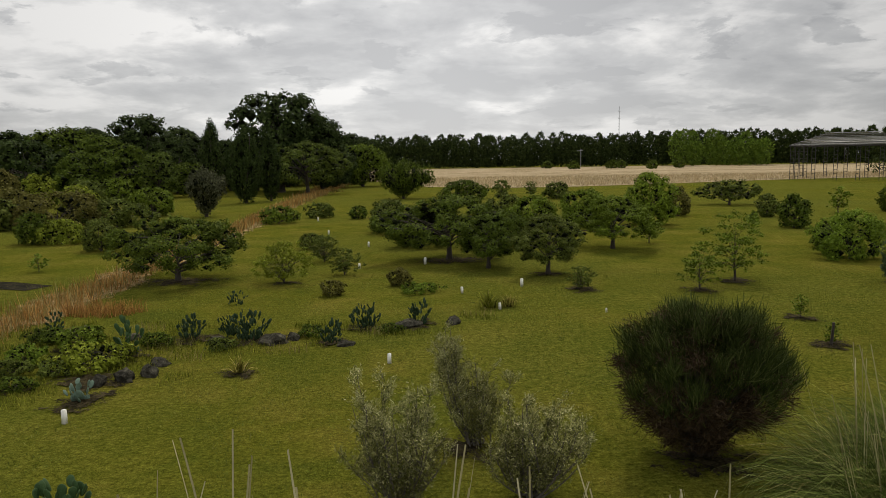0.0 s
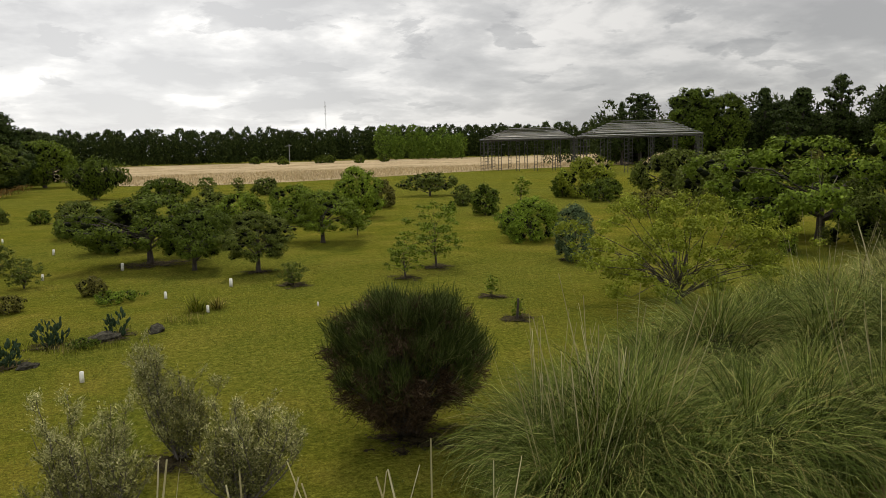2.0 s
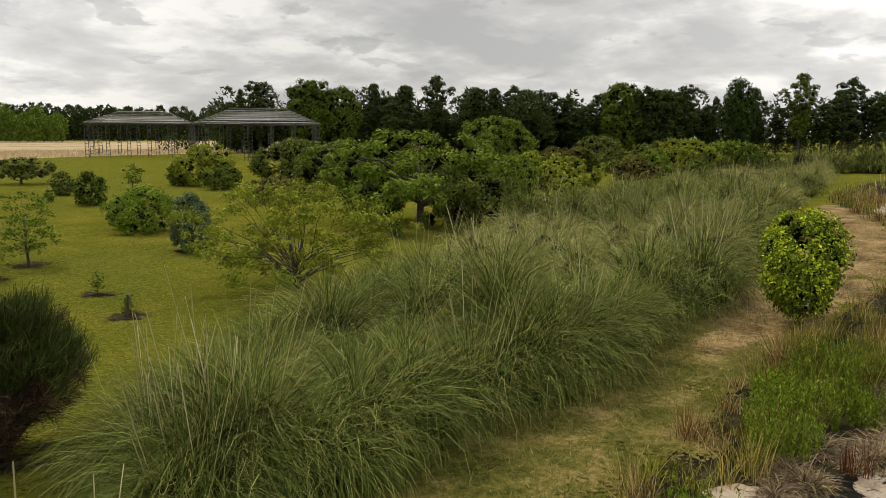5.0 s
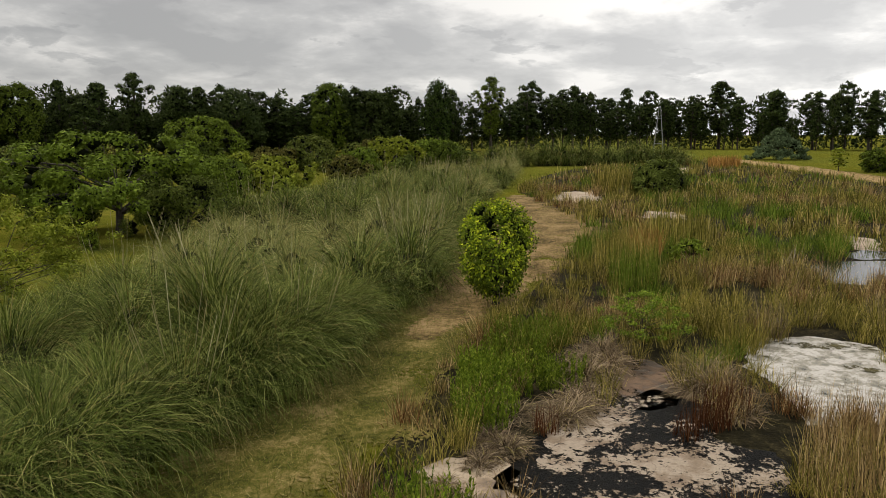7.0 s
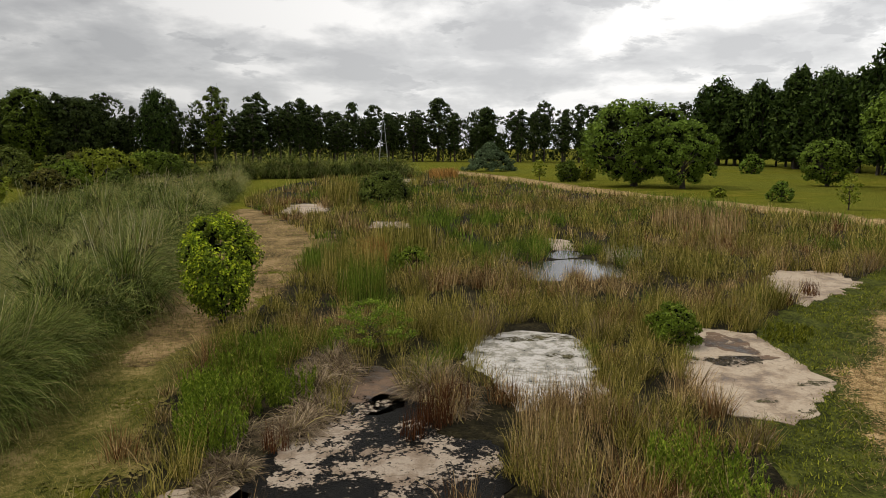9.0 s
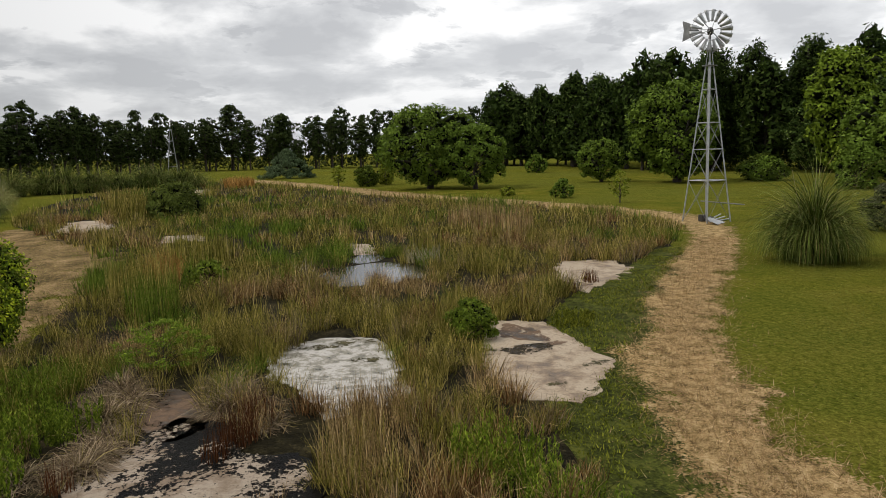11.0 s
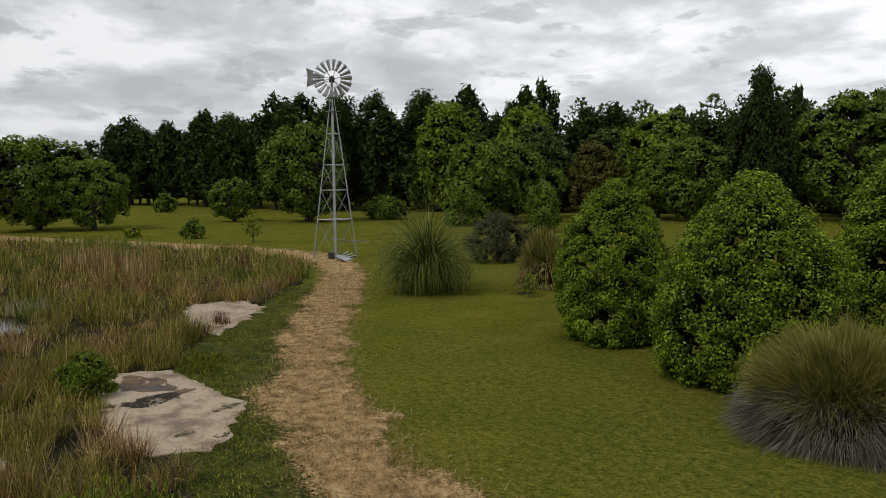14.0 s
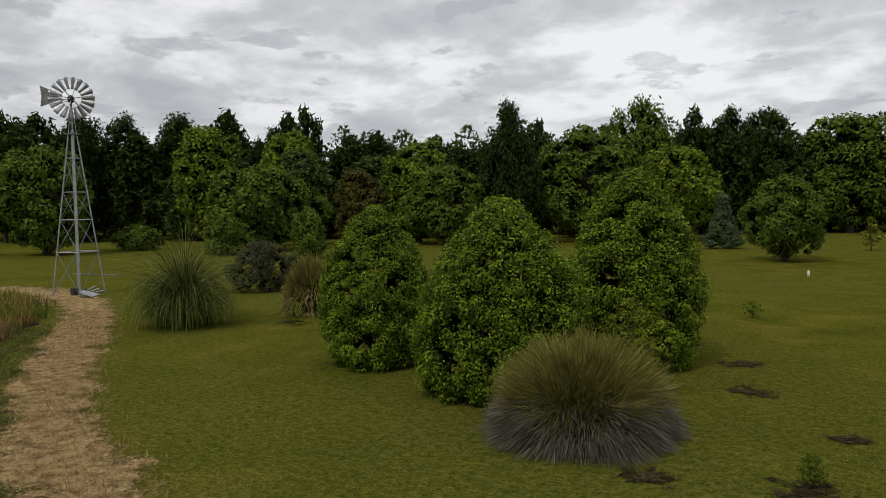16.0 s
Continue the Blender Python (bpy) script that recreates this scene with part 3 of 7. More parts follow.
def limb_mesh(kind, h, w, bare, C, rng, bark, n_limb):
    """A leaning trunk and limbs that reach out to the sprays at C."""
    tr = max(0.02, 0.028 * h + 0.008 * w) * (0.8 if kind in ("bush", "laurel", "dome") else 1.0)
    if kind in ("pine", "tuft", "poplar", "spruce"):
        tr = 0.012 * h + 0.03
    if kind in ("sparse", "wispy"):
        tr *= 0.5
    lean = rng.normal(0, 0.025 * h, 2)
    top_z = h * (0.92 if kind in ("pine", "poplar", "spruce", "tuft") else 0.45 + 0.2 * bare)
    zs = np.linspace(-0.04, top_z, 6)
    bend = rng.normal(0, 0.012 * h, (6, 2)).cumsum(0) * np.linspace(0, 1, 6)[:, None]
    axis = np.stack([lean[0] * zs / h + bend[:, 0], lean[1] * zs / h + bend[:, 1], zs], 1)
    chunks = [tube_chain(axis, tr * np.array([1.35, 1.0, 0.85, 0.7, 0.5, 0.25]), 6)]
    for i in rng.choice(len(C), min(n_limb, len(C)), replace=False):
        c = C[i]
        s = np.clip((c[2] * rng.uniform(0.35, 0.75)) / top_z, 0.08, 0.95)
        if kind in ("bush", "vase", "laurel", "dome", "wispy"):
            s *= rng.uniform(0.15, 0.75)
        a = np.array([np.interp(s * top_z, zs, axis[:, k]) for k in range(3)])
        b = c + (c - a) * 0.12
        m1, m2 = a + (b - a) * 0.35 + (0, 0, 0.06 * h * (kind != "pine")), a + (b - a) * 0.7 + (0, 0, 0.04 * h)
        jit = rng.normal(0, 0.02 * w, (2, 3))
        r0 = tr * (0.3 if kind in ("sparse", "wispy") else 0.5) * (1 - 0.6 * s)
        chunks.append(tube_chain([a, m1 + jit[0], m2 + jit[1], b], [r0, r0 * 0.7, r0 * 0.42, r0 * 0.15], 4))
    return fast_mesh(kind + "_limbs", *join(chunks), [bark or BARK])


def plant_meshes(kind, leaf, h, w, grain, seed, cap=24000, bark=None):
    """The limbs and the crown of one tree or shrub, h high and w wide; grain is the leaf's length.
    The crown is a heap of rounded sprays; the leaves lie on the outside of each and face away from it."""
    rng = np.random.default_rng(seed)
    bare, n_b, flat, aspect, cover, n_limb = HABIT[kind]
    open_crown = kind in ("sparse", "wispy")
    z0 = h * bare
    hc = h - z0
    prof = PROFILE[kind]
    area = np.pi * w * hc * 0.85
    # sprays, spread evenly over the outline
    zg = np.linspace(0.0, 1.0, 200)
    cdf = np.cumsum(prof(zg) * 0.85 + 0.15)
    zt = np.interp((np.arange(n_b) + rng.uniform(0.1, 0.9, n_b)) / n_b, cdf / cdf[-1], zg)
    ang = np.arange(n_b) * 2.39996 + rng.normal(0, 0.35, n_b) + rng.uniform(0, 6.28)
    ph = rng.uniform(0, 6.28, 6)
    wild = 0.35 if kind == "laurel" else 0.9 if kind == "urn" else 1.5 if kind in ("bush", "round", "spread") else 1.0
    lump = 1 + wild * (0.15 * np.sin(2 * ang + ph[0] + 3 * zt) + 0.11 * np.sin(3 * ang + ph[1] - 5 * zt) + 0.08 * np.sin(5 * ang + ph[2] + 8 * zt))
    cr = 1.22 * math.sqrt(area / (n_b * np.pi)) * rng.uniform(0.62, 1.38, n_b)
    if kind == "laurel":
        cr *= 1.2
    if kind in ("poplar", "pine", "tuft"):
        cr *= 0.66 if kind == "tuft" else 0.80
    if open_crown:
        cr *= 0.70
    cr = np.minimum(cr, 0.30 * min(w, hc))
    depth = rng.uniform(0.1, 1.0, n_b) ** 0.6 if kind in ("sparse", "wispy", "tuft") else 1 - 0.22 * rng.uniform(0, 1, n_b) ** 2
    if kind in ("tuft", "pine"):
        lump = lump * (1 + 0.30 * np.sin(9 * zt + ph[5]) * (kind == "tuft")) * rng.uniform(0.75, 1.2, n_b)
    rad = np.maximum(prof(zt) * lump * w * 0.5 - cr * 0.75, 0.02 * w) * depth
    C = np.stack([np.cos(ang) * rad, np.sin(ang) * rad, z0 + cr * flat * 0.6 + zt * np.maximum(hc - cr * flat * 1.45, 0.1 * hc)], 1)
    C[:, 2] += wild * hc * (0.05 * np.sin(2 * ang + ph[3]) + 0.035 * np.sin(3 * ang + ph[4])) * zt * (zt < 0.9)
    C[:, 2] = np.minimum(C[:, 2], h - cr * flat * 0.85)
    limbs = limb_mesh(kind, h, w, bare, C, rng, bark, n_limb)
    # leaves
    n_leaf = cover * area * 1.35 / (grain * grain * aspect * 0.5)
    if n_leaf > cap:
        grain *= math.sqrt(n_leaf / cap)
        n_leaf = cap
    n_leaf = int(max(n_leaf, 260))
    share = cr ** 2 / (cr ** 2).sum()
    idx = rng.choice(n_b, n_leaf, p=share)
    out = unit(C - np.array([0, 0, z0 + hc * 0.30]))
    d = unit(rng.normal(0, 1, (n_leaf, 3)))
    back = (d * out[idx]).sum(1) < (-0.9 if open_crown else -0.25)
    d = np.where(back[:, None], -d, d)
    if open_crown:
        reach = rng.uniform(0.25, 1.15, n_leaf)
    else:
        reach = 0.66 + 0.42 * rng.uniform(0, 1, n_leaf) + 0.30 * rng.uniform(0, 1, n_leaf) ** 6
    if kind in ("bush", "dome", "urn", "spread"):
        reach = 0.50 + 0.55 * rng.uniform(0, 1, n_leaf) + 0.45 * rng.uniform(0, 1, n_leaf) ** 4
    P = C[idx] + d * (cr[idx] * reach)[:, None] * (1, 1, flat)
    if kind in ("pine", "poplar", "vase"):
        P[:, 2] += cr[idx] * 1.3 * rng.uniform(0, 1, n_leaf) ** 3 * (d[:, 2] > 0)
    P[:, 2] = np.maximum(P[:, 2], 0.03)
    nrm = unit(d * (1, 1, 1 / flat) + (0, 0, 0.35) + rng.normal(0, 0.55, d.shape))
    A = rng.normal(0, 0.8, d.shape) + out[idx] * 0.6
    if kind in ("pine", "poplar", "vase", "spruce", "tuft"):
        A[:, 2] += 1.1
        nrm = unit(d + rng.normal(0, 0.6, d.shape))
    elif kind in ("laurel", "round", "spread", "urn"):
        A[:, 2] -= 0.7
    leafy, slot = [LEAF[leaf]], None
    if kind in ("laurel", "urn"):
        # lighter leaves on the outer and upper side of every spray
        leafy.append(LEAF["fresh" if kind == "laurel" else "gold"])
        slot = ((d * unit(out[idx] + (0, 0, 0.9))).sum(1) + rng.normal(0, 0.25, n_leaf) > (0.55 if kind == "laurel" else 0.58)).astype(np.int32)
    quads = kind in ("laurel", "urn")
    LV, LF = (leaf_quads if quads else leaf_facing)(P, nrm, A, grain, aspect, rng)
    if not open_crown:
        # a dark lump in every spray stands in for the shade inside it
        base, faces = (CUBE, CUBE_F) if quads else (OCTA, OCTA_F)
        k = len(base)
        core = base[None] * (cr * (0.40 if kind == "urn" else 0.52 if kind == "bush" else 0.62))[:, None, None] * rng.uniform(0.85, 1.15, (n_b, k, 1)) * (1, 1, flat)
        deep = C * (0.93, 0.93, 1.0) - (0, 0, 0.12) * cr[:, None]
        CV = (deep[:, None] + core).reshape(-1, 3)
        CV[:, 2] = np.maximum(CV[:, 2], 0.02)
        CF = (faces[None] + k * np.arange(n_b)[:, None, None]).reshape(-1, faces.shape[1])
        leafy.append(LEAF["innershade" if kind == "laurel" else "inner"])
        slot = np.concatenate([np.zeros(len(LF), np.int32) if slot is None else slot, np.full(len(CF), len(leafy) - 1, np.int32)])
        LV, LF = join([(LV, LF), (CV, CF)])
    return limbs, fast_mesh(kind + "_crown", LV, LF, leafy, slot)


NAME = {"round": "tree", "spread": "tree", "bush": "shrub", "urn": "shrub", "dome": "shrub", "laurel": "shrub", "vase": "tree", "poplar": "poplar_tree", "spruce": "conifer_tree",
        "pine": "pine_tree", "tuft": "windbreak_tree", "sparse": "young_tree", "wispy": "young_tree"}
COLOUR = {"olive": "olive-green", "dark": "dark green", "deep": "deep green", "leaf": "green", "bright": "bright green", "lime": "yellow-green", "laurel": "glossy bright green", "gold": "bright yellow-green", "fresh": "fresh green",
          "maple": "fresh green", "wood": "deep green", "rust": "brownish green", "plum": "dull purplish green", "blue": "grey-green", "night": "very dark green", "pine": "dark green", "far": "dark green"}
SHAPE = {"round": "round-crowned tree with a short trunk on the mown lawn", "spread": "wide spreading low tree with dark trunk on the lawn", "bush": "dense rounded shrub growing on the grass",
         "urn": "upright leafy shrub with a narrow foot", "dome": "low dome-shaped shrub among the reeds", "laurel": "large lumpy evergreen shrub on the lawn", "vase": "upward-branching tree on the grass",
         "poplar": "narrow columnar poplar tree on the grass", "spruce": "conical conifer standing on the lawn", "pine": "tall pine tree in the plantation",
         "tuft": "tall thin tree with tufted crown in the windbreak", "sparse": "open young tree with thin leafy limbs on the lawn", "wispy": "feathery young tree with fine twigs on the lawn"}
SEED = [100]


def plant(kind, leaf, x, y, h, w, grain, label="", group=""):
    SEED[0] += 1
    near = math.hypot(x, y) < 46
    limbs, crown = plant_meshes(kind, leaf, h, w, grain * (0.8 if near else 1.0), SEED[0], 60000 if kind == "laurel" else 16000 if kind == "urn" else 18000 if near else 12000 if h > 5 else 6500)
    ob = new(NAME[kind])
    ob.matrix_basis = pose(x, y, 0, 0, 0, (SEED[0] * 47) % 360)
    tagged(ob, label or COLOUR[leaf] + " " + SHAPE[kind], "tree" if "tree" in NAME[kind] else "shrub", group)
    part("trunk" if "tree" in NAME[kind] else "branchwork", limbs, ob)
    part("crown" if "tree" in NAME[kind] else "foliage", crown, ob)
    return ob


def stand(kind, leaf, n_var, h, w, grain, seed, cap=5000, bark=None):
    """Variants of one kind of tree for a wood: (limbs, crown) pairs of unit proportions h, w."""
    return [plant_meshes(kind, leaf, h, w * (0.85 + 0.3 * i / n_var), grain, seed + i, cap, bark) for i in range(n_var)]


def wood_tree(variants, i, x, y, sxy, sz, rot, kind, leaf, group, label=""):
    limbs, crown = variants[i % len(variants)]
    ob = new(NAME[kind])
    ob.matrix_basis = pose(x, y, 0, 0, 0, rot) @ Matrix.Diagonal((sxy, sxy, sz, 1))
    tagged(ob, label or COLOUR[leaf] + " " + SHAPE[kind], "tree", group)
    part("trunk", limbs, ob)
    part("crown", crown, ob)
    return ob

# ---- ground, pond, tracks ----


def spline(pts, closed, step=0.6):
    """Points along a smooth curve through pts."""
    P = np.asarray(pts, float)
    n = len(P)
    out = []
    for i in range(n if closed else n - 1):
        p0, p1, p2, p3 = (P[(i + k) % n] if closed else P[min(max(i + k, 0), n - 1)] for k in (-1, 0, 1, 2))
        m = max(2, int(np.linalg.norm(p2 - p1) / step))
        for t in np.arange(m) / m:
            out.append(0.5 * (2 * p1 + (p2 - p0) * t + (2 * p0 - 5 * p1 + 4 * p2 - p3) * t * t + (3 * p1 - p0 - 3 * p2 + p3) * t ** 3))
    if not closed:
        out.append(P[-1])
    return np.array(out)


def wobble(x, y, s, seed=0.0):
    return noise.noise(Vector((x * s + seed, y * s - seed, seed * 1.7)))


def sheet(name, outline, z, mat, label, category, rag=0.25, rag_scale=1.2, thick=0.0, kind="structure"):
    """A flat piece of ground with a ragged edge; with thick it stands proud of what it lies on."""
    c = outline.mean(0)
    pts = []
    for x, y in outline:
        k = rag * (wobble(x, y, rag_scale, 3.0) + 0.5 * wobble(x, y, rag_scale * 3.1, 9.0))
        d = np.array([x, y]) - c
        d /= max(np.linalg.norm(d), 1e-6)
        pts.append((x + d[0] * k, y + d[1] * k))
    bm = bmesh.new()
    face = bm.faces.new([bm.verts.new((x, y, z)) for x, y in pts])
    bm.normal_update()
    if face.normal.z < 0:
        face.normal_flip()
    if thick:
        r = bmesh.ops.extrude_face_region(bm, geom=[face])
        for v in r["geom"]:
            if isinstance(v, bmesh.types.BMVert):
                v.co.z -= thick
        bmesh.ops.recalc_face_normals(bm, faces=bm.faces[:])
    bmesh.ops.triangulate(bm, faces=bm.faces[:])
    return tagged(new(name, bm_mesh(name, bm, mat)), label, category, kind=kind)


def border(me, values):
    me.attributes.new("border", "FLOAT", "POINT").data.foreach_set("value", np.asarray(values, np.float32))


def ribbon(name, centre, widths, z, mat, label, category, rag=0.25):
    if len(widths) == len(centre):
        line = spline([(*c, w) for c, w in zip(centre, widths)], False, 0.25)
        line, wd = line[:, :2], line[:, 2]
    else:
        line = spline(centre, False, 0.25)
        wd = np.interp(np.linspace(0, 1, len(line)), np.linspace(0, 1, len(widths)), widths)
    tan = unit(np.gradient(line, axis=0))
    nor = np.stack([-tan[:, 1], tan[:, 0]], 1)
    V, F, B = [], [], []
    for i, (p, nn) in enumerate(zip(line, nor)):
        for s, e in ((1.3, 0.0), (0.8, 0.55), (0.0, 1.0), (-0.8, 0.55), (-1.3, 0.0)):
            k = wd[i] / 2 * abs(s) + rag * (s != 0) * 1.4 * wobble(p[0], p[1] + 40 * (1 if s > 0 else -1), 0.35)
            V.append((*(p + nn * (k if s > 0 else -k)), z))
            B.append(e)
        if i:
            o = 5 * (i - 1)
            F += [(o + j, o + j + 1, o + j + 6, o + j + 5) for j in range(4)]
    me = fast_mesh(name, V, F, [mat])
    border(me, B)
    return tagged(new(name, me), label, category, kind="structure")


def inside(P, poly):
    x, y = P[:, 0], P[:, 1]
    r = np.zeros(len(P), bool)
    j = len(poly) - 1
    for i in range(len(poly)):
        xi, yi, xj, yj = *poly[i], *poly[j]
        hit = ((yi > y) != (yj > y)) & (x < (xj - xi) * (y - yi) / (yj - yi + 1e-12) + xi)
        r ^= hit
        j = i
    return r


def scatter(poly, per_m2, rng, holes=()):
    lo, hi = poly.min(0), poly.max(0)
    n = int(np.prod(hi - lo) * per_m2)
    P = rng.uniform(lo, hi, (n, 2))
    P = P[inside(P, poly)]
    for h in holes:
        P = P[~inside(P, h)]
    return P


def field_noise(P, s, seed):
    """Smooth value noise in the plane, from sums of waves."""
    r = np.random.default_rng(seed)
    v = np.zeros(len(P))
    for k in range(7):
        a, f, ph = r.uniform(0, 6.28), s * r.uniform(0.6, 1.9), r.uniform(0, 6.28)
        v += np.sin((P[:, 0] * np.cos(a) + P[:, 1] * np.sin(a)) * f + ph)
    return v / 3.0


def ground_sheet():
    bm = bmesh.new()
    bmesh.ops.create_grid(bm, x_segments=40, y_segments=40, size=1800)
    ob = new("ground", bm_mesh("ground", bm, LAWN))
    ob.location = (0, 0, 0)
    return tagged(ob, "flat mown lawn, patchy green and yellowish, reaching the horizon", "lawn", kind="structure")


ground_sheet()
POND = spline(((6.6, 3.6), (10.5, 4.35), (13.8, 4.75), (17.5, 4.7), (24, 4.7), (36, 5.2), (48, 10.0), (64, 15), (98, 15.5), (130, 3.5), (108, -6.5), (75, -14.5),
               (58, -20.6), (46, -24.4), (37, -23.6), (29.5, -19), (20.5, -11.6), (15, -8.0), (11.5, -5.8), (8.2, -4.8), (6.6, -2.5), (6.4, 1.0)), True, 0.8)
sheet("pond_bed", POND, 0.006, MUD, "brown muddy floor of a nearly dry reedy pond", "pond bed", 0.5, 0.6)
BANKP = spline(((9.4, -4.6), (12.6, -5.4), (14.6, -6.8), (17.5, -7.6), (20, -9.2), (25, -14.2), (29, -18.2), (26, -18.0), (19.5, -12.2), (14.2, -8.6), (10.2, -6.6), (7.2, -5.6), (6.8, -4.2)), True, 0.4)
sheet("bank_cover", BANKP, 0.012, BANK, "low dark green creeping plants on the pond bank", "ground cover", 0.35, 1.1)
STRIP = ((4.6, -4.9), (6.2, -5.9), (7.7, -6.75), (9.45, -7.05), (11.0, -7.7), (12.6, -8.4), (14.1, -9.0), (15.2, -10.0), (17.05, -11.2), (19.9, -13.2), (21.8, -14.8), (24.8, -17.3), (30.6, -21.9),
         (37.5, -25.6), (46, -25.9), (59, -22.2), (77, -16.4), (111, -9.6), (142, -1.6))
ribbon("straw_strip", STRIP, (2.4, 2.3, 2.2, 1.8, 1.95, 2.3, 2.3, 1.55, 1.8, 2.0, 2.0, 2.2, 2.0, 3.0, 4.0, 4.6, 4.6, 5.0, 5.0), 0.016, STRAW, "strip of dry cut straw along the pond bank", "path", 0.3)
ribbon("grass_track", ((3.6, 4.4), (7.4, 5.5), (10.4, 5.75), (14.2, 5.9), (18.0, 6.2), (22.0, 6.5)), (3.0, 3.0, 2.9, 2.8, 2.6), 0.018, TRACK, "worn grassy track beside the pampas grass", "path", 0.3)
ribbon("dry_track", ((15.2, 5.8), (18.5, 6.1), (22.0, 6.3), (27.5, 6.7), (37, 7.6), (46, 10.6), (54, 12.6)), (0.5, 1.8, 3.2, 4.4, 5.4, 3.4, 1.6), 0.022, DRY, "dry straw-covered track along the pond", "path", 0.4)
FIELDP = spline(((-26, 200), (-15, 160), (-2, 124), (10, 115), (28, 119), (51, 131), (72, 139), (118, 150), (190, 210), (260, 330), (150, 352), (60, 358), (-30, 352), (-36, 260)), True, 6.0)
sheet("dry_field", FIELDP, 0.02, FIELD, "pale dry grain field behind the lawn", "field", 1.5, 0.05)
ribbon("ditch_bank", ((-13.2, 16), (-12.2, 21), (-12.4, 26), (-12.6, 32), (-13.6, 50), (-15.8, 78), (-18, 115), (-23, 190)), (1.6, 2.0, 1.8, 1.6, 1.8, 3.0, 5.0), 0.012, STRAW, "dry grassy bank of a ditch through the lawn", "ditch", 0.4)
ribbon("ditch_bed", ((-14.6, 27.2), (-17, 28.2), (-21, 28.8), (-27, 28.6)), (0.9, 1.0, 0.8), 0.02, MUD, "dark damp ditch crossing the lawn", "ditch", 0.2)


def patch_outline(cx, cy, rx, ry, turn, seed, jag=0.22):
    rng = np.random.default_rng(seed)
    a = np.linspace(0, 2 * np.pi, 90, endpoint=False)
    r = 1 + sum(jag / k ** 0.8 * np.sin(k * a + rng.uniform(0, 6.28)) * 0.55 for k in (2, 3, 4, 5, 7, 9, 13))
    p = np.stack([np.cos(a) * rx * r, np.sin(a) * ry * r], 1)
    c, s = math.cos(turn), math.sin(turn)
    return p @ np.array([[c, s], [-s, c]]) + (cx, cy)


HOLES = []


def slab_outline(pts, rag, seed, step=0.12):
    """A broken, angular outline: straight runs between corners, frayed."""
    P = np.asarray(pts, float)
    c = P.mean(0)
    out = []
    for i in range(len(P)):
        a, b = P[i], P[(i + 1) % len(P)]
        m = max(2, int(np.linalg.norm(b - a) / step))
        for t in np.arange(m) / m:
            p = a + (b - a) * t
            k = rag * (wobble(p[0], p[1], 1.6, seed) + 0.6 * wobble(p[0], p[1], 4.7, seed + 5) + 0.35 * wobble(p[0], p[1], 11.0, seed + 9))
            out.append(c + (p - c) * (1 + k / max(np.linalg.norm(p - c), 0.4)))
    return np.array(out)


def crust(pts, rag, seed, mat, label):
    o = slab_outline(pts, rag, seed)
    c = o.mean(0)
    HOLES.append(c + (o - c) * 0.93)
    return sheet("mud_crust", o, 0.024, mat, label, "mud patch", 0.0, 1.0, thick=0.015)


crust(((16.4, -0.7), (17.4, -1.05), (18.1, -1.95), (18.1, -2.9), (17.3, -3.5), (15.8, -3.35), (14.4, -3.2), (13.4, -3.3), (12.9, -2.6), (12.7, -1.5), (14.3, -1.2), (15.4, -0.7)), 0.22, 4, CRUST_WHITE, "white dried mud crust with dark stains among the reeds")
crust(((18.4, -6.5), (17.9, -7.7), (16.2, -7.7), (14.0, -7.5), (12.4, -6.4), (11.9, -5.8), (12.5, -4.7), (14.3, -4.9), (16.1, -5.4)), 0.2, 8, CRUST, "pale pinkish cracked mud slab beside the straw strip")
crust(((24.2, -10.5), (27.2, -12.4), (26.4, -14.5), (24.2, -13.8), (20.8, -10.4)), 0.5, 12, CRUST, "pale cracked mud slab with brown stains")
crust(((32.4, -5.3), (36.8, -5.5), (36.0, -6.6), (32.2, -6.2)), 0.3, 15, CRUST, "small pale mud patch beside the open water")
crust(((9.0, 2.5), (10.8, 2.35), (12.3, 1.8), (13.5, 0.8), (12.9, 0.0), (11.6, -0.1), (11.3, -0.9), (10.1, -1.1), (8.7, -1.0), (8.2, 0.8)), 0.2, 21, BLACK_MUD, "black wet mud with a skin of water near the pond edge")
crust(((14.9, 1.95), (15.2, 1.15), (14.6, 0.45), (13.4, 0.2), (12.7, 0.5), (12.4, 1.1), (13.4, 1.6)), 0.2, 23, BROWN_MUD, "smooth brown wet mud between dead grasses")
sheet("mud_crust", slab_outline(((9.1, 2.3), (10.8, 2.2), (12.2, 1.7), (13.2, 0.8), (12.7, 0.05), (11.5, -0.2), (11.2, -0.85), (10.1, -1.0), (8.8, -0.9), (8.3, 0.8)), 0.25, 24), 0.034, CRUST_WET, "crumbling whitish crust on black mud", "mud patch", 0.0, 1.0)
crust(((9.3, 3.5), (9.7, 3.3), (9.85, 2.6), (9.6, 2.25), (8.9, 2.2), (8.5, 2.9), (8.8, 3.4)), 0.16, 25, CRUST, "small pale mud patch at the track edge")
crust(((50.5, 10.0), (57.5, 10.6), (59.0, 8.4), (52.0, 6.8), (49.0, 8.0)), 0.7, 31, CRUST, "pinkish dry mud patch among the reeds")
crust(((41.0, 3.6), (44.5, 3.4), (44.8, 1.4), (41.5, 1.2)), 0.5, 33, CRUST, "pinkish dry mud patch among the reeds")
crust(((88, 5.2), (103, 3.4), (104, 1.2), (90, 2.6)), 0.8, 35, CRUST, "distant pale mud patch at the end of the pond")


def pool(cx, cy, rx, ry, turn, seed, label, z=0.03, jag=0.2):
    o = patch_outline(cx, cy, rx, ry, radians(turn), seed, jag)
    HOLES.append(o)
    return sheet("water", o, z, WATER, label, "water", 0.05, 2.0)


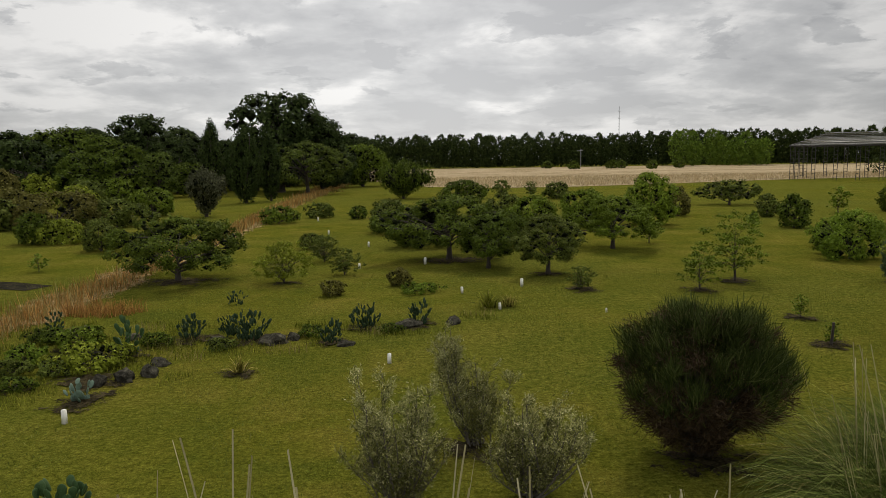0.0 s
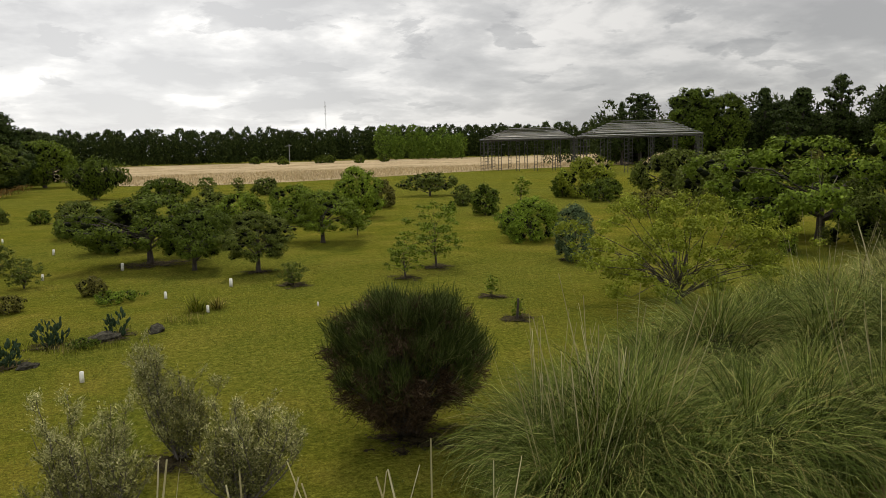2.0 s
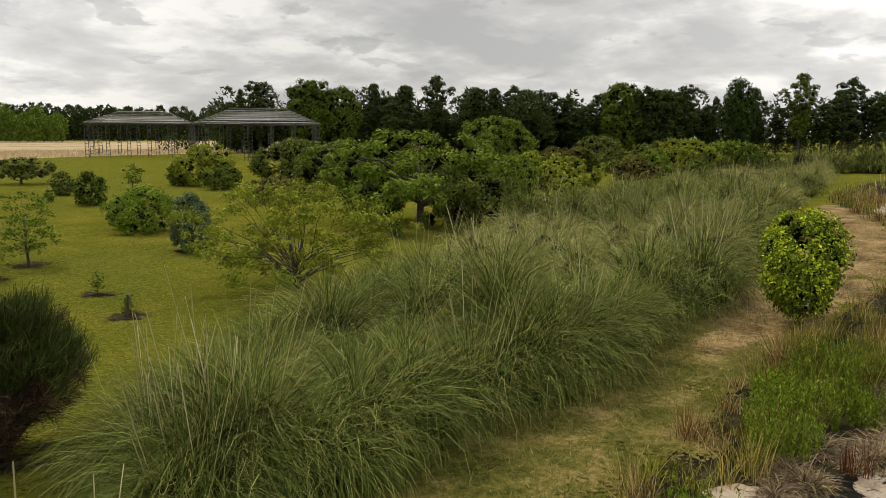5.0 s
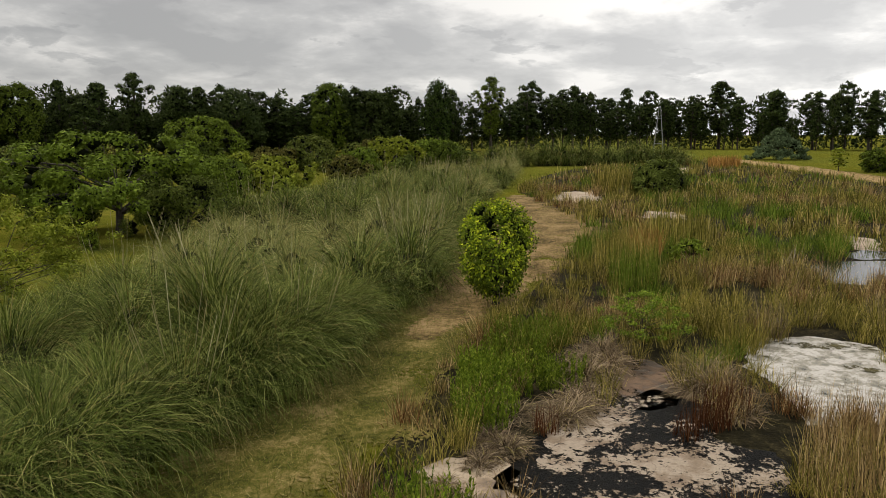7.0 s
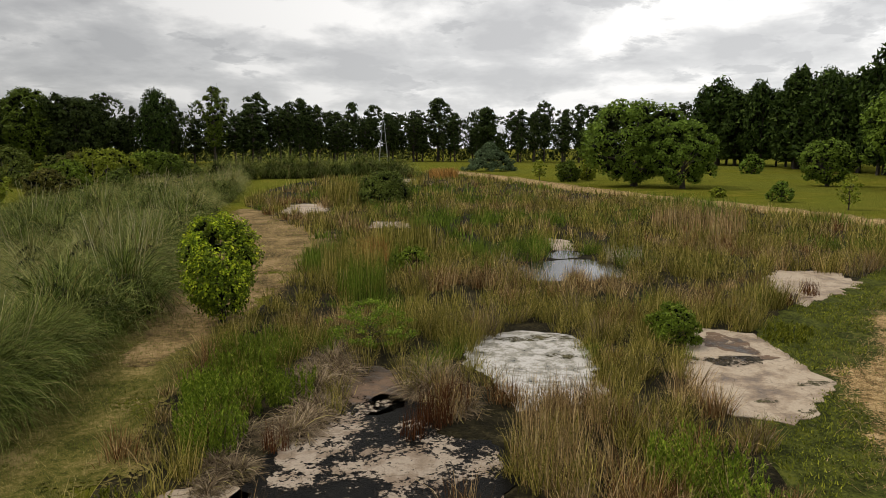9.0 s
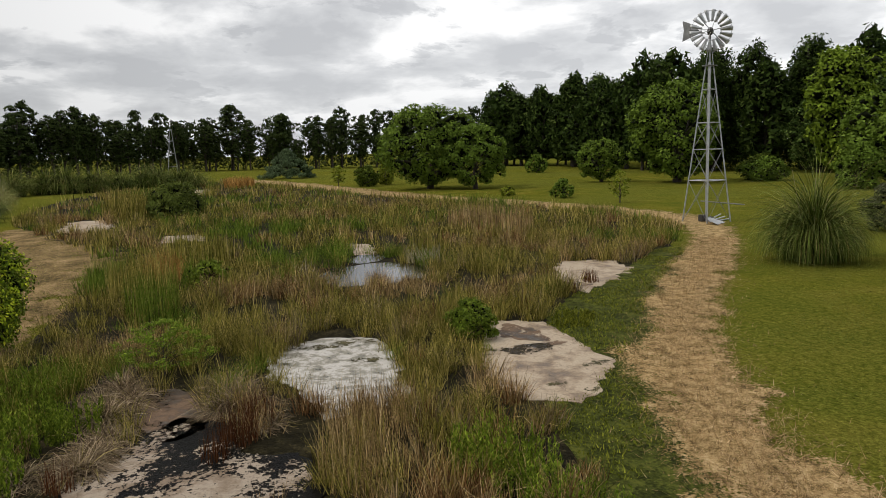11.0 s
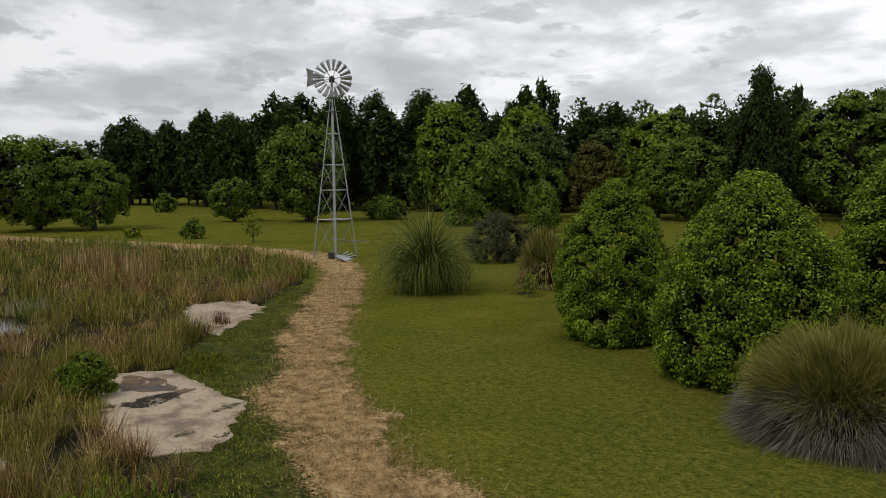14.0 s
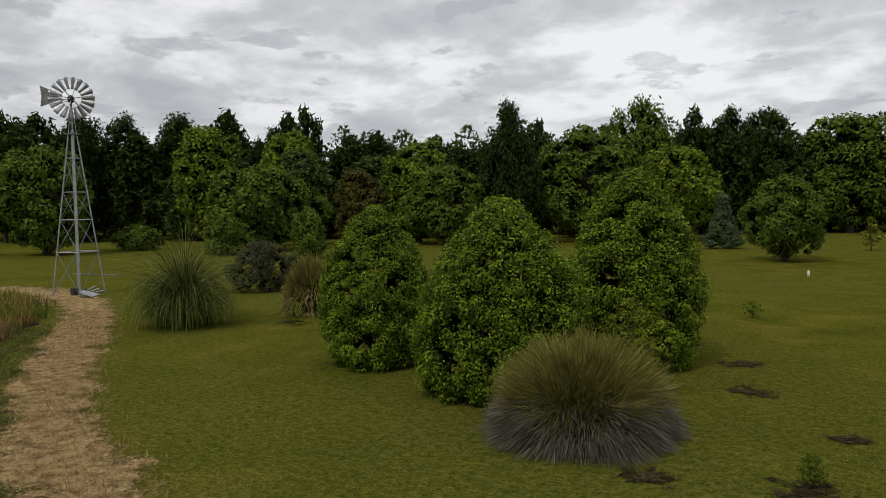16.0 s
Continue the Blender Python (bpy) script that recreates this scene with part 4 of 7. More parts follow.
pool(27.2, -5.2, 2.5, 2.0, -40, 41, "shallow open water in the reedy pond", 0.02)
pool(31.0, -5.5, 1.3, 0.7, -20, 43, "shallow open water in the reedy pond", 0.023)
sheet("puddle", patch_outline(15.5, -6.2, 0.34, 0.72, -0.17, 48, 0.5), 0.036, WET_SKIN, "shallow dark puddle on the pale mud slab", "water", 0.1, 3.0)
sheet("mud_stain", patch_outline(16.9, -6.7, 0.75, 0.55, 0.3, 49, 0.5), 0.030, BROWN_MUD, "damp brown stain on the pale mud slab", "mud patch", 0.1, 3.0)
sheet("mud_stain", patch_outline(15.7, -6.7, 0.22, 0.5, 0.1, 50, 0.5), 0.033, BROWN_MUD, "damp brown stain beside a puddle", "mud patch", 0.1, 3.0)
sheet("mud_stain", patch_outline(22.3, -10.8, 0.5, 0.3, 0.5, 51, 0.5), 0.030, BROWN_MUD, "damp brown stain on the pale mud slab", "mud patch", 0.1, 3.0)


for x, y, rx, ry, k in ((17.4, -2.3, 0.28, 1.0, 52), (15.9, -2.8, 0.20, 0.32, 53)):
    sheet("mud_stain", patch_outline(x, y, rx, ry, 0.1, k, 0.55), 0.030, ALGAE, "dark olive stain on the white mud crust", "mud patch", 0.1, 3.0)
for x, y, rx, ry, k in ((13.0, -5.9, 0.12, 0.22, 57), (12.5, -6.35, 0.10, 0.2, 58), (14.0, -7.2, 0.16, 0.35, 59), (15.6, -5.35, 0.25, 0.3, 60)):
    sheet("mud_stain", patch_outline(x, y, rx, ry, 0.1, k, 0.55), 0.030, ALGAE, "dark hollow with dead weed in the pale mud slab", "mud patch", 0.1, 3.0)


def mulch_ring(x, y, r, seed):
    rng = np.random.default_rng(seed)
    n, k = 40, 7
    V, F = [], []
    ph = rng.uniform(0, 6.28, 4)
    for i in range(k):
        f = i / (k - 1)
        for j in range(n):
            a = 2 * np.pi * j / n
            rr = 0.95 * r * f * (1 + 0.20 * np.sin(2 * a + ph[0]) + 0.14 * np.sin(5 * a + ph[1]) + 0.10 * np.sin(9 * a + ph[2]) + 0.08 * rng.uniform(-1, 1))
            z = 0.012 + (0.02 * (1 - f ** 3) + 0.012 * rng.uniform(-1, 1) * (f < 0.97)) * (i < k - 1)
            V.append((x + np.cos(a) * rr, y + np.sin(a) * rr, z))
        if i:
            F += [((i - 1) * n + j, (i - 1) * n + (j + 1) % n, i * n + (j + 1) % n, i * n + j) for j in range(n)]
    me = fast_mesh("mulch_bed", V, F, [MULCH])
    border(me, [1 - i / (k - 1) for i in range(k) for j in range(n)])
    return tagged(new("mulch_bed", me), "dark mulch bed round a young plant on the lawn", "mulch bed", "mulch beds on the lawn")


for i, (x, y, r) in enumerate(((9.6, 20.5, 0.6), (8.95, 17.6, 0.68), (3.2, -22.0, 0.75), (2.5, -18.9, 0.72), (0.5, -15.9, 0.5), (0.95, -12.8, 0.8), (3.3, -12.4, 0.6), 
                               (3.8, 10.9, 0.85), (-6.8, 14.1, 0.75), (-4.35, 15.85, 0.5), (8.4, 25.0, 0.75), (10.2, 26.7, 0.9), (0.4, 33.3, 1.8), (3.9, 28.9, 0.8), (4.6, 25.5, 0.8), (15.4, 25.5, 0.9),
                               (12.6, -18.3, 1.2), (20.0, -23.2, 0.7), (-9.9, 28.3, 1.6), (-5.8, 27.6, 0.6), (-2.1, 20.0, 0.7), (-0.8, 20.4, 0.8), (-2.8, 18.5, 0.6), (-4.7, 18.8, 0.9), (-6.3, 19.0, 0.9), (-7.4, 17.3, 0.8), (-10.2, 19.9, 0.8), (-7.3, 15.4, 1.0), (-9.0, 18.2, 0.7), (-8.6, 14.9, 0.5), (0.3, 11.6, 0.6))):
    mulch_ring(x, y, r, 500 + i)

# ---- woods ----
def grove(variants, kind, leaf, line, spacing, depth, rows, h0, h1, base_h, seed, group, skip=0.0, back=None):
    """Trees in rows along a line, for a windbreak or the edge of a wood."""
    rng = np.random.default_rng(seed)
    pts = spline(line, False, spacing)
    tan = unit(np.gradient(pts, axis=0))
    nor = np.stack([-tan[:, 1], tan[:, 0]], 1)
    k = 0
    for r in range(rows):
        for i in range(len(pts)):
            if rng.uniform() < skip:
                continue
            p = pts[i] + nor[i] * (r * depth + rng.normal(0, abs(depth) * 0.22)) + tan[i] * rng.normal(0, spacing * 0.3)
            hh = rng.uniform(h0, h1) * (0.94 if r == 0 else 1.0)
            s = hh / base_h
            wood_tree(variants if r == 0 or back is None else back, int(rng.integers(0, 99)), p[0], p[1], s * rng.uniform(0.7, 1.6), s * rng.uniform(0.92, 1.06), rng.uniform(0, 360), kind, leaf, group)
            k += 1


PINES = stand("pine", "pine", 5, 15.0, 5.6, 0.30, 9000, 10000)
PINES_BACK = stand("pine", "pine", 3, 15.0, 5.8, 0.5, 9050, 2200)
PINES_SPARSE = stand("tuft", "far", 7, 16.0, 6.4, 0.40, 9100, 3200, BARK)
BROAD = stand("round", "far", 3, 13.0, 9.0, 0.36, 9200, 6000)
MIXED = stand("round", "wood", 4, 13.0, 8.0, 0.30, 9300, 8500)
# windbreak beyond the pond
grove(PINES_SPARSE, "tuft", "far", ((96, 138), (118, 122), (145, 102), (170, 72), (188, 48), (205, 32), (222, 12), (219, -14), (206, -44), (196, -72)), 4.3, 5.5, 2, 8.5, 18.0, 16.0, 71, "windbreak trees", 0.06)
grove(BROAD, "round", "far", ((98, 146), (122, 130), (150, 110), (176, 78)), 7.5, 7.0, 2, 9.5, 13.0, 13.0, 72, "windbreak trees", 0.05)
# pine plantation
grove(PINES, "pine", "pine", ((196, -76), (160, -80), (128, -78), (106, -78), (99, -90), (82, -100)), 4.2, -6.0, 2, 17.0, 20.5, 15.0, 73, "pines of the plantation", 0.05, PINES_BACK)
grove(PINES, "pine", "pine", ((78, -102), (62, -106), (40, -111), (20, -118), (0, -124), (-22, -130)), 4.2, -6.0, 2, 12.5, 16.8, 15.0, 77, "pines of the plantation", 0.05, PINES_BACK)
grove(MIXED, "round", "wood", ((90, -80), (76, -90), (56, -95), (36, -99), (12, -116), (-14, -122)), 6.5, -5.0, 1, 9.0, 14.5, 13.0, 74, "broadleaf trees at the edge of the wood", 0.1)
# wood beyond the poplars
grove(BROAD, "round", "far", ((-120, 150), (-92, 140), (-66, 130), (-44, 128), (-26, 135), (-18, 150), (-22, 190), (-30, 260)), 7.0, 7.0, 2, 8.0, 11.5, 13.0, 75, "trees of the old wood", 0.05)


def wood_single(kind, leaf, x, y, h, w, grain=0.24, cap=9000):
    SEED[0] += 1
    limbs, crown = plant_meshes(kind, leaf, h, w, grain, SEED[0], cap)
    ob = new(NAME[kind])
    ob.matrix_basis = pose(x, y, 0, 0, 0, (SEED[0] * 31) % 360)
    tagged(ob, "tall " + COLOUR[leaf] + " tree at the edge of the wood", "tree", "single trees at the wood's edge")
    part("trunk", limbs, ob)
    part("crown", crown, ob)
    return ob


wood_single("round", "night", -54.2, 98.5, 7.7, 12.0)
wood_single("round", "dark", -55.2, 112.6, 10.0, 9.5)
wood_single("spread", "dark", -44.1, 99.0, 8.1, 10.5)
wood_single("round", "far", -44.7, 114.0, 11.9, 9.0)
wood_single("round", "dark", -43.0, 95.0, 5.9, 9.0)
wood_single("round", "far", -39.0, 111.8, 8.0, 8.5)
wood_single("round", "deep", -35.2, 94.1, 5.9, 5.0)
wood_single("round", "dark", -33.3, 100.0, 4.5, 6.5)
wood_single("round", "far", -23.5, 110.0, 14.4, 12.5, 0.4, 10000)
wood_single("round", "far", -18.2, 114.8, 11.2, 8.0)
wood_single("spread", "deep", -18.0, 100.8, 7.1, 9.5)
wood_single("round", "leaf", -13.8, 129.6, 7.3, 8.0)
wood_single("round", "far", -18.1, 124.1, 6.8, 8.0)
wood_single("round", "night", -28.5, 116.0, 8.2, 9.0)
wood_single("round", "night", -33.5, 120.0, 8.0, 9.0)
wood_single("round", "maple", 30.0, -87.4, 13.6, 10.0)
wood_single("poplar", "night", 36.5, -80.5, 16.3, 6.2)
wood_single("pine", "maple", 26.8, -100.9, 17.9, 9.0)
wood_single("round", "bright", 49.5, -81.6, 12.7, 9.2)
wood_single("round", "maple", 57.5, -61.9, 9.4, 10.4)
wood_single("round", "wood", 62.1, -73.8, 11.9, 8.5)
wood_single("round", "rust", 54.5, -76.0, 9.2, 6.0)
wood_single("round", "maple", 43.0, -77.3, 9.4, 8.5)
wood_single("round", "bright", 19.8, -92.3, 11.2, 10.1)
wood_single("round", "maple", 2.5, -116.4, 16.1, 9.9)
wood_single("pine", "pine", 13.3, -117.7, 17.4, 8.1)
wood_single("pine", "pine", 18.4, -121.0, 18.6, 5.5)
wood_single("round", "bright", 73.0, -85.5, 16.0, 9.9)
wood_single("round", "bright", 72.8, -69.2, 15.2, 7.9)
wood_single("round", "dark", 105.6, 127.3, 15.6, 8.8)
wood_single("round", "dark", 110.6, 122.9, 14.4, 7.3)
wood_single("round", "far", 138.1, 108.3, 15.0, 7.8)
wood_single("round", "far", 145.0, 98.7, 14.5, 11.6)
wood_single("round", "dark", 160.0, 83.4, 16.4, 10.4)
wood_single("round", "far", 163.9, 75.4, 14.8, 10.3)
wood_single("tuft", "dark", 178.6, 49.9, 18.2, 6.8)
wood_single("pine", "pine", 171.8, 61.3, 16.8, 7.6)


def far_wood(name, line, spacing, rows, h0, h1, w, leaf, seed, label, grain=1.0, per=260):
    """A distant belt of trees as one body of crowns."""
    rng = np.random.default_rng(seed)
    pts = spline(line, False, spacing)
    chunks = []
    for r in range(rows):
        for p in pts:
            h = rng.uniform(h0, h1)
            x, y = p + rng.normal(0, spacing * 0.3, 2) + (0, r * 5.0)
            z = rng.uniform(0.02, 1, per) ** 0.85
            a = rng.uniform(0, 6.28, per)
            rr = np.clip(np.sin(np.pi * np.clip(0.93 * z ** 1.25 + 0.07, 0, 1)) ** 0.55, 0.12, 1) * w / 2 * rng.uniform(0.45, 1.0, per)
            P = np.stack([x + np.cos(a) * rr, y + np.sin(a) * rr, z * h], 1)
            A = rng.normal(0, 0.6, (per, 3)) + np.stack([np.cos(a) * 0.5, np.sin(a) * 0.5, np.full(per, 0.6)], 1)
            chunks.append(leaf_tris(P, A, grain, 0.55, rng))
    return tagged(new(name, fast_mesh(name, *join(chunks), [LEAF[leaf]])), label, "woods", kind="stuff")


far_wood("far_woods", ((-150, 330), (-60, 352), (20, 362), (90, 362), (150, 345), (215, 315), (300, 250)), 3.4, 2, 12.5, 16.5, 6.5, "far", 81, "distant dark belt of tall conifers behind the dry field", 1.1, 520)
far_wood("far_woods", ((-150, 336), (-60, 358), (20, 368), (90, 368), (150, 351), (215, 321), (300, 256)), 3.4, 1, 9.0, 12.0, 8.0, "night", 88, "dark undergrowth closing the distant belt", 1.6, 260)
far_wood("far_woods", ((101, 322), (112, 318), (122, 316), (133, 314)), 4.2, 2, 9.5, 15.5, 8.0, "maple", 82, "bright green broadleaf group in front of the far belt", 1.0, 600)
far_wood("far_hedge", ((96, 168), (122, 150), (150, 128), (180, 96), (206, 60), (236, 20), (230, -30), (214, -80)), 3.0, 1, 2.0, 4.5, 5.0, "far", 83, "dark undergrowth below the windbreak", 0.7, 90)
far_wood("far_hedge", ((118, -84), (104, -92), (90, -104), (64, -114), (40, -119), (18, -127), (-24, -138)), 2.6, 2, 2.5, 6.0, 5.5, "night", 84, "dark undergrowth between the pines", 0.6, 160)
far_wood("far_woods", ((100, 152), (124, 136), (152, 114), (182, 82), (202, 52), (216, 36), (234, 14), (231, -16), (217, -46), (206, -76)), 3.2, 1, 11.0, 15.5, 7.5, "far", 85, "dark trees closing the windbreak behind", 0.9, 300)
far_wood("far_woods", ((200, -98), (160, -100), (128, -98), (110, -102), (98, -113), (80, -121), (60, -127), (38, -132), (16, -139), (-6, -146), (-34, -154)), 2.8, 2, 12.5, 17.5, 6.5, "pine", 86, "dark closed mass of pines inside the plantation", 0.75, 330)
far_wood("far_woods", ((76, -104), (56, -110), (40, -115), (20, -121), (4, -128), (-14, -134), (-34, -142)), 3.0, 2, 13.5, 17.8, 7.0, "wood", 87, "tall green trees closing the plantation", 0.62, 640)


# ---- trees and shrubs of the park ----
plant("spread", "dark", -9.98, 28.38, 2.46, 4.90, 0.077)
plant("wispy", "lime", -5.87, 27.63, 1.57, 2.37, 0.095)
plant("spread", "dark", 0.20, 33.52, 2.91, 5.36, 0.087)
plant("spread", "dark", 1.76, 30.75, 2.22, 2.40, 0.079)
plant("spread", "olive", 3.92, 28.88, 2.32, 2.54, 0.075)
plant("spread", "leaf", 8.14, 36.82, 2.57, 4.11, 0.097)
plant("bush", "bright", 13.25, 49.38, 3.47, 3.01, 0.131)
plant("bush", "leaf", 9.20, 48.37, 2.44, 3.24, 0.127)
plant("bush", "leaf", 5.67, 48.94, 2.07, 3.46, 0.127)
plant("bush", "olive", 4.01, 50.92, 2.19, 2.65, 0.131)
plant("bush", "olive", -3.26, 46.49, 2.07, 3.11, 0.120)
plant("bush", "dark", -1.15, 38.94, 1.97, 3.19, 0.100)
plant("bush", "dark", 2.73, 38.46, 1.83, 3.15, 0.099)
plant("vase", "dark", -4.62, 87.06, 4.11, 5.56, 0.226)
plant("bush", "dark", 2.31, 85.13, 2.14, 4.81, 0.220)
plant("wispy", "olive", 6.82, 90.39, 1.94, 2.69, 0.309)
plant("wispy", "olive", 10.20, 89.38, 1.79, 1.86, 0.306)
plant("bush", "olive", 12.16, 82.40, 1.83, 2.94, 0.215)
plant("bush", "rust", 17.40, 56.52, 2.18, 1.68, 0.153)
plant("spread", "olive", 25.46, 67.94, 2.26, 4.80, 0.187)
plant("bush", "olive", 23.06, 54.33, 1.69, 1.45, 0.153)
plant("bush", "dark", 21.15, 46.06, 2.09, 1.92, 0.131)
plant("bush", "leaf", 20.51, 50.35, 0.75, 0.67, 0.141)
plant("sparse", "leaf", 29.51, 57.04, 2.07, 2.33, 0.218)
plant("bush", "dark", 18.06, 36.06, 1.16, 1.45, 0.103)
plant("sparse", "leaf", 8.38, 25.01, 1.67, 1.77, 0.089)
plant("sparse", "leaf", 10.19, 26.71, 2.51, 2.68, 0.096)
plant("sparse", "leaf", 10.49, 39.01, 1.22, 1.74, 0.136)
plant("vase", "plum", -19.53, 62.43, 3.74, 3.25, 0.169)
plant("poplar", "night", -28.36, 93.66, 9.55, 2.37, 0.254)
plant("poplar", "night", -21.36, 82.24, 7.74, 3.3, 0.220)
plant("poplar", "night", -19.58, 86.25, 7.36, 2.4, 0.229)
plant("bush", "dark", -23.05, 42.53, 1.84, 1.96, 0.125)
plant("bush", "lime", -21.44, 42.61, 1.40, 2.66, 0.123)
plant("bush", "olive", -17.51, 38.72, 1.70, 1.84, 0.109)
plant("bush", "rust", -26.90, 52.87, 2.63, 6.29, 0.154)
plant("bush", "olive", -23.07, 53.58, 2.07, 4.18, 0.150)
plant("bush", "leaf", -24.81, 64.71, 2.49, 3.85, 0.179)
plant("round", "leaf", -39.99, 96.89, 3.72, 6.05, 0.271)
plant("bush", "lime", -49.69, 99.59, 3.83, 6.66, 0.288)
plant("bush", "rust", -40.55, 69.15, 4.29, 4.11, 0.207)
plant("sparse", "leaf", -16.84, 31.46, 0.80, 1.03, 0.121)
plant("bush", "dark", -6.51, 57.68, 1.03, 1.37, 0.150)
plant("bush", "olive", -9.62, 59.37, 1.24, 1.94, 0.155)
plant("bush", "leaf", -11.84, 54.51, 1.30, 2.43, 0.144)
plant("bush", "olive", -6.69, 38.15, 0.86, 1.19, 0.100)
plant("wispy", "olive", -5.29, 33.37, 1.22, 1.59, 0.114)
plant("wispy", "olive", -3.89, 29.47, 1.08, 1.36, 0.100)
plant("bush", "rust", -1.59, 26.76, 0.64, 0.76, 0.068)
plant("bush", "rust", -3.71, 24.93, 0.53, 0.78, 0.064)
plant("bush", "leaf", -0.83, 25.33, 0.34, 1.24, 0.065)
plant("wispy", "olive", 4.59, 25.54, 0.8, 1.1, 0.05)
plant("wispy", "lime", 13.73, 17.19, 3.15, 6.8, 0.066)
plant("bush", "bright", 17.06, 31.98, 2.12, 2.47, 0.093)
plant("bush", "blue", 15.45, 25.48, 2.22, 1.51, 0.076)
plant("bush", "leaf", 16.94, 33.63, 1.26, 1.00, 0.097)
plant("bush", "lime", 35.48, 56.24, 3.52, 4.14, 0.172)
plant("bush", "dark", 34.15, 58.07, 2.18, 1.80, 0.174)
plant("bush", "dark", 34.05, 51.67, 1.83, 2.94, 0.160)
plant("bush", "olive", 43.50, 54.97, 4.00, 5.96, 0.181)
plant("bush", "olive", 40.60, 44.91, 3.87, 6.66, 0.157)
plant("bush", "dark", 27.37, 28.04, 2.45, 2.72, 0.101)
plant("bush", "rust", 30.06, 39.33, 1.61, 3.52, 0.128)
plant("spread", "leaf", 27.8, 25.2, 4.60, 9.0, 0.094)
plant("bush", "olive", 28.04, 22.15, 3.08, 4.04, 0.092)
plant("bush", "leaf", 36.83, 26.13, 3.29, 3.12, 0.116)
plant("round", "leaf", 68.90, 51.03, 6.52, 7.16, 0.222)
plant("bush", "lime", 41.90, 25.45, 1.83, 2.76, 0.126)
plant("bush", "olive", 72.64, 57.30, 3.09, 3.64, 0.239)
plant("bush", "rust", 70.94, 44.75, 3.14, 3.51, 0.217)
plant("bush", "olive", 83.05, 46.05, 4.50, 5.79, 0.245)
plant("bush", "rust", 79.24, 47.57, 2.88, 3.51, 0.239)
plant("bush", "rust", 98.08, 45.25, 3.81, 3.85, 0.280)
plant("bush", "lime", 94.62, 39.81, 4.16, 6.08, 0.265)
plant("bush", "leaf", 106.05, 38.48, 3.87, 6.57, 0.293)
plant("bush", "leaf", 23.50, 22.78, 0.78, 0.73, 0.084)
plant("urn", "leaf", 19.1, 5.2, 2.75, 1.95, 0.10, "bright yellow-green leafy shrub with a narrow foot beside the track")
plant("dome", "olive", 57.22, 3.36, 2.70, 4.25, 0.147)
plant("round", "maple", 85.44, -22.98, 9.64, 10.51, 0.229)
plant("round", "maple", 80.90, -26.97, 7.26, 6.34, 0.220)
plant("bush", "maple", 61.04, -28.36, 1.73, 1.74, 0.174)
plant("bush", "lime", 66.46, -25.36, 0.99, 1.19, 0.184)
plant("bush", "dark", 96.32, -17.47, 2.71, 3.15, 0.254)
plant("bush", "lime", 99.61, -20.67, 3.68, 2.22, 0.264)
plant("sparse", "lime", 99.44, -14.33, 2.79, 2.07, 0.342)
plant("spruce", "blue", 138.36, -10.97, 5.39, 9.76, 0.359)
plant("round", "maple", 85.91, -45.20, 5.41, 5.40, 0.252)
plant("sparse", "lime", 53.37, -29.64, 2.67, 2.08, 0.208)
plant("bush", "maple", 125.66, -53.39, 3.35, 3.38, 0.354)
plant("round", "maple", 78.43, -51.08, 12.00, 10.98, 0.242)
plant("bush", "maple", 74.17, -60.07, 2.99, 3.97, 0.247)
plant("bush", "leaf", 99.94, -18.09, 2.48, 2.49, 0.263)
plant("bush", "plum", 29.03, -31.30, 2.84, 3.14, 0.109)
plant("bush", "maple", 56.09, -55.67, 4.41, 3.96, 0.204)
plant("bush", "maple", 44.15, -53.76, 4.68, 3.26, 0.180)
plant("bush", "dark", 76.77, -61.30, 3.12, 4.20, 0.254)
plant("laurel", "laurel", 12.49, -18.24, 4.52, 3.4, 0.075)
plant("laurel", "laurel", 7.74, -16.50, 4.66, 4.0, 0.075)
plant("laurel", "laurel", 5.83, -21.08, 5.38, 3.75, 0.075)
plant("sparse", "lime", 5.04, -17.7, 2.3, 1.9, 0.085, "small open yellow-green shrub behind the ornamental grass")
plant("round", "maple", 5.54, -61.31, 6.41, 5.6, 0.16)
plant("sparse", "lime", -0.02, -75.31, 2.93, 2.05, 0.256)
plant("sparse", "leaf", 4.01, -30.94, 0.67, 0.77, 0.106)
plant("spruce", "blue", 12.30, -76.38, 5.28, 3.78, 0.200)
plant("sparse", "leaf", 12.30, -76.38, 1.35, 1.19, 0.263)
plant("wispy", "leaf", 0.92, -12.99, 0.58, 0.43, 0.055)


def shrub_field(poly, n, seed):
    """Scattered shrubs of the young arboretum."""
    rng = np.random.default_rng(seed)
    P = []
    for c in rng.uniform(poly.min(0), poly.max(0), (4000, 2)):
        if len(P) < n and inside(c[None], poly)[0] and all((c[0] - p[0]) ** 2 + (c[1] - p[1]) ** 2 > 16 for p in P):
            P.append(c)
    for x, y in P:
        h = rng.uniform(1.6, 3.8)
        kind = ("bush", "bush", "round", "bush")[int(rng.integers(0, 4))]
        leaf = ("olive", "leaf", "lime", "rust", "deep", "dark", "olive")[int(rng.integers(0, 7))]
        plant(kind, leaf, x, y, h, h * rng.uniform(1.0, 1.5), 0.22)


shrub_field(np.array([(42.0, 30.0), (60.0, 27.5), (112.0, 32.0), (120.0, 50.0), (92.0, 84.0), (66.0, 70.0), (48.0, 46.0)]), 34, 77)
shrub_field(np.array([(-30.0, 62.0), (-28.0, 50.0), (-34.0, 46.0), (-52.0, 70.0), (-60.0, 92.0), (-36.0, 90.0)]), 14, 78)


# ---- pampas grass ----


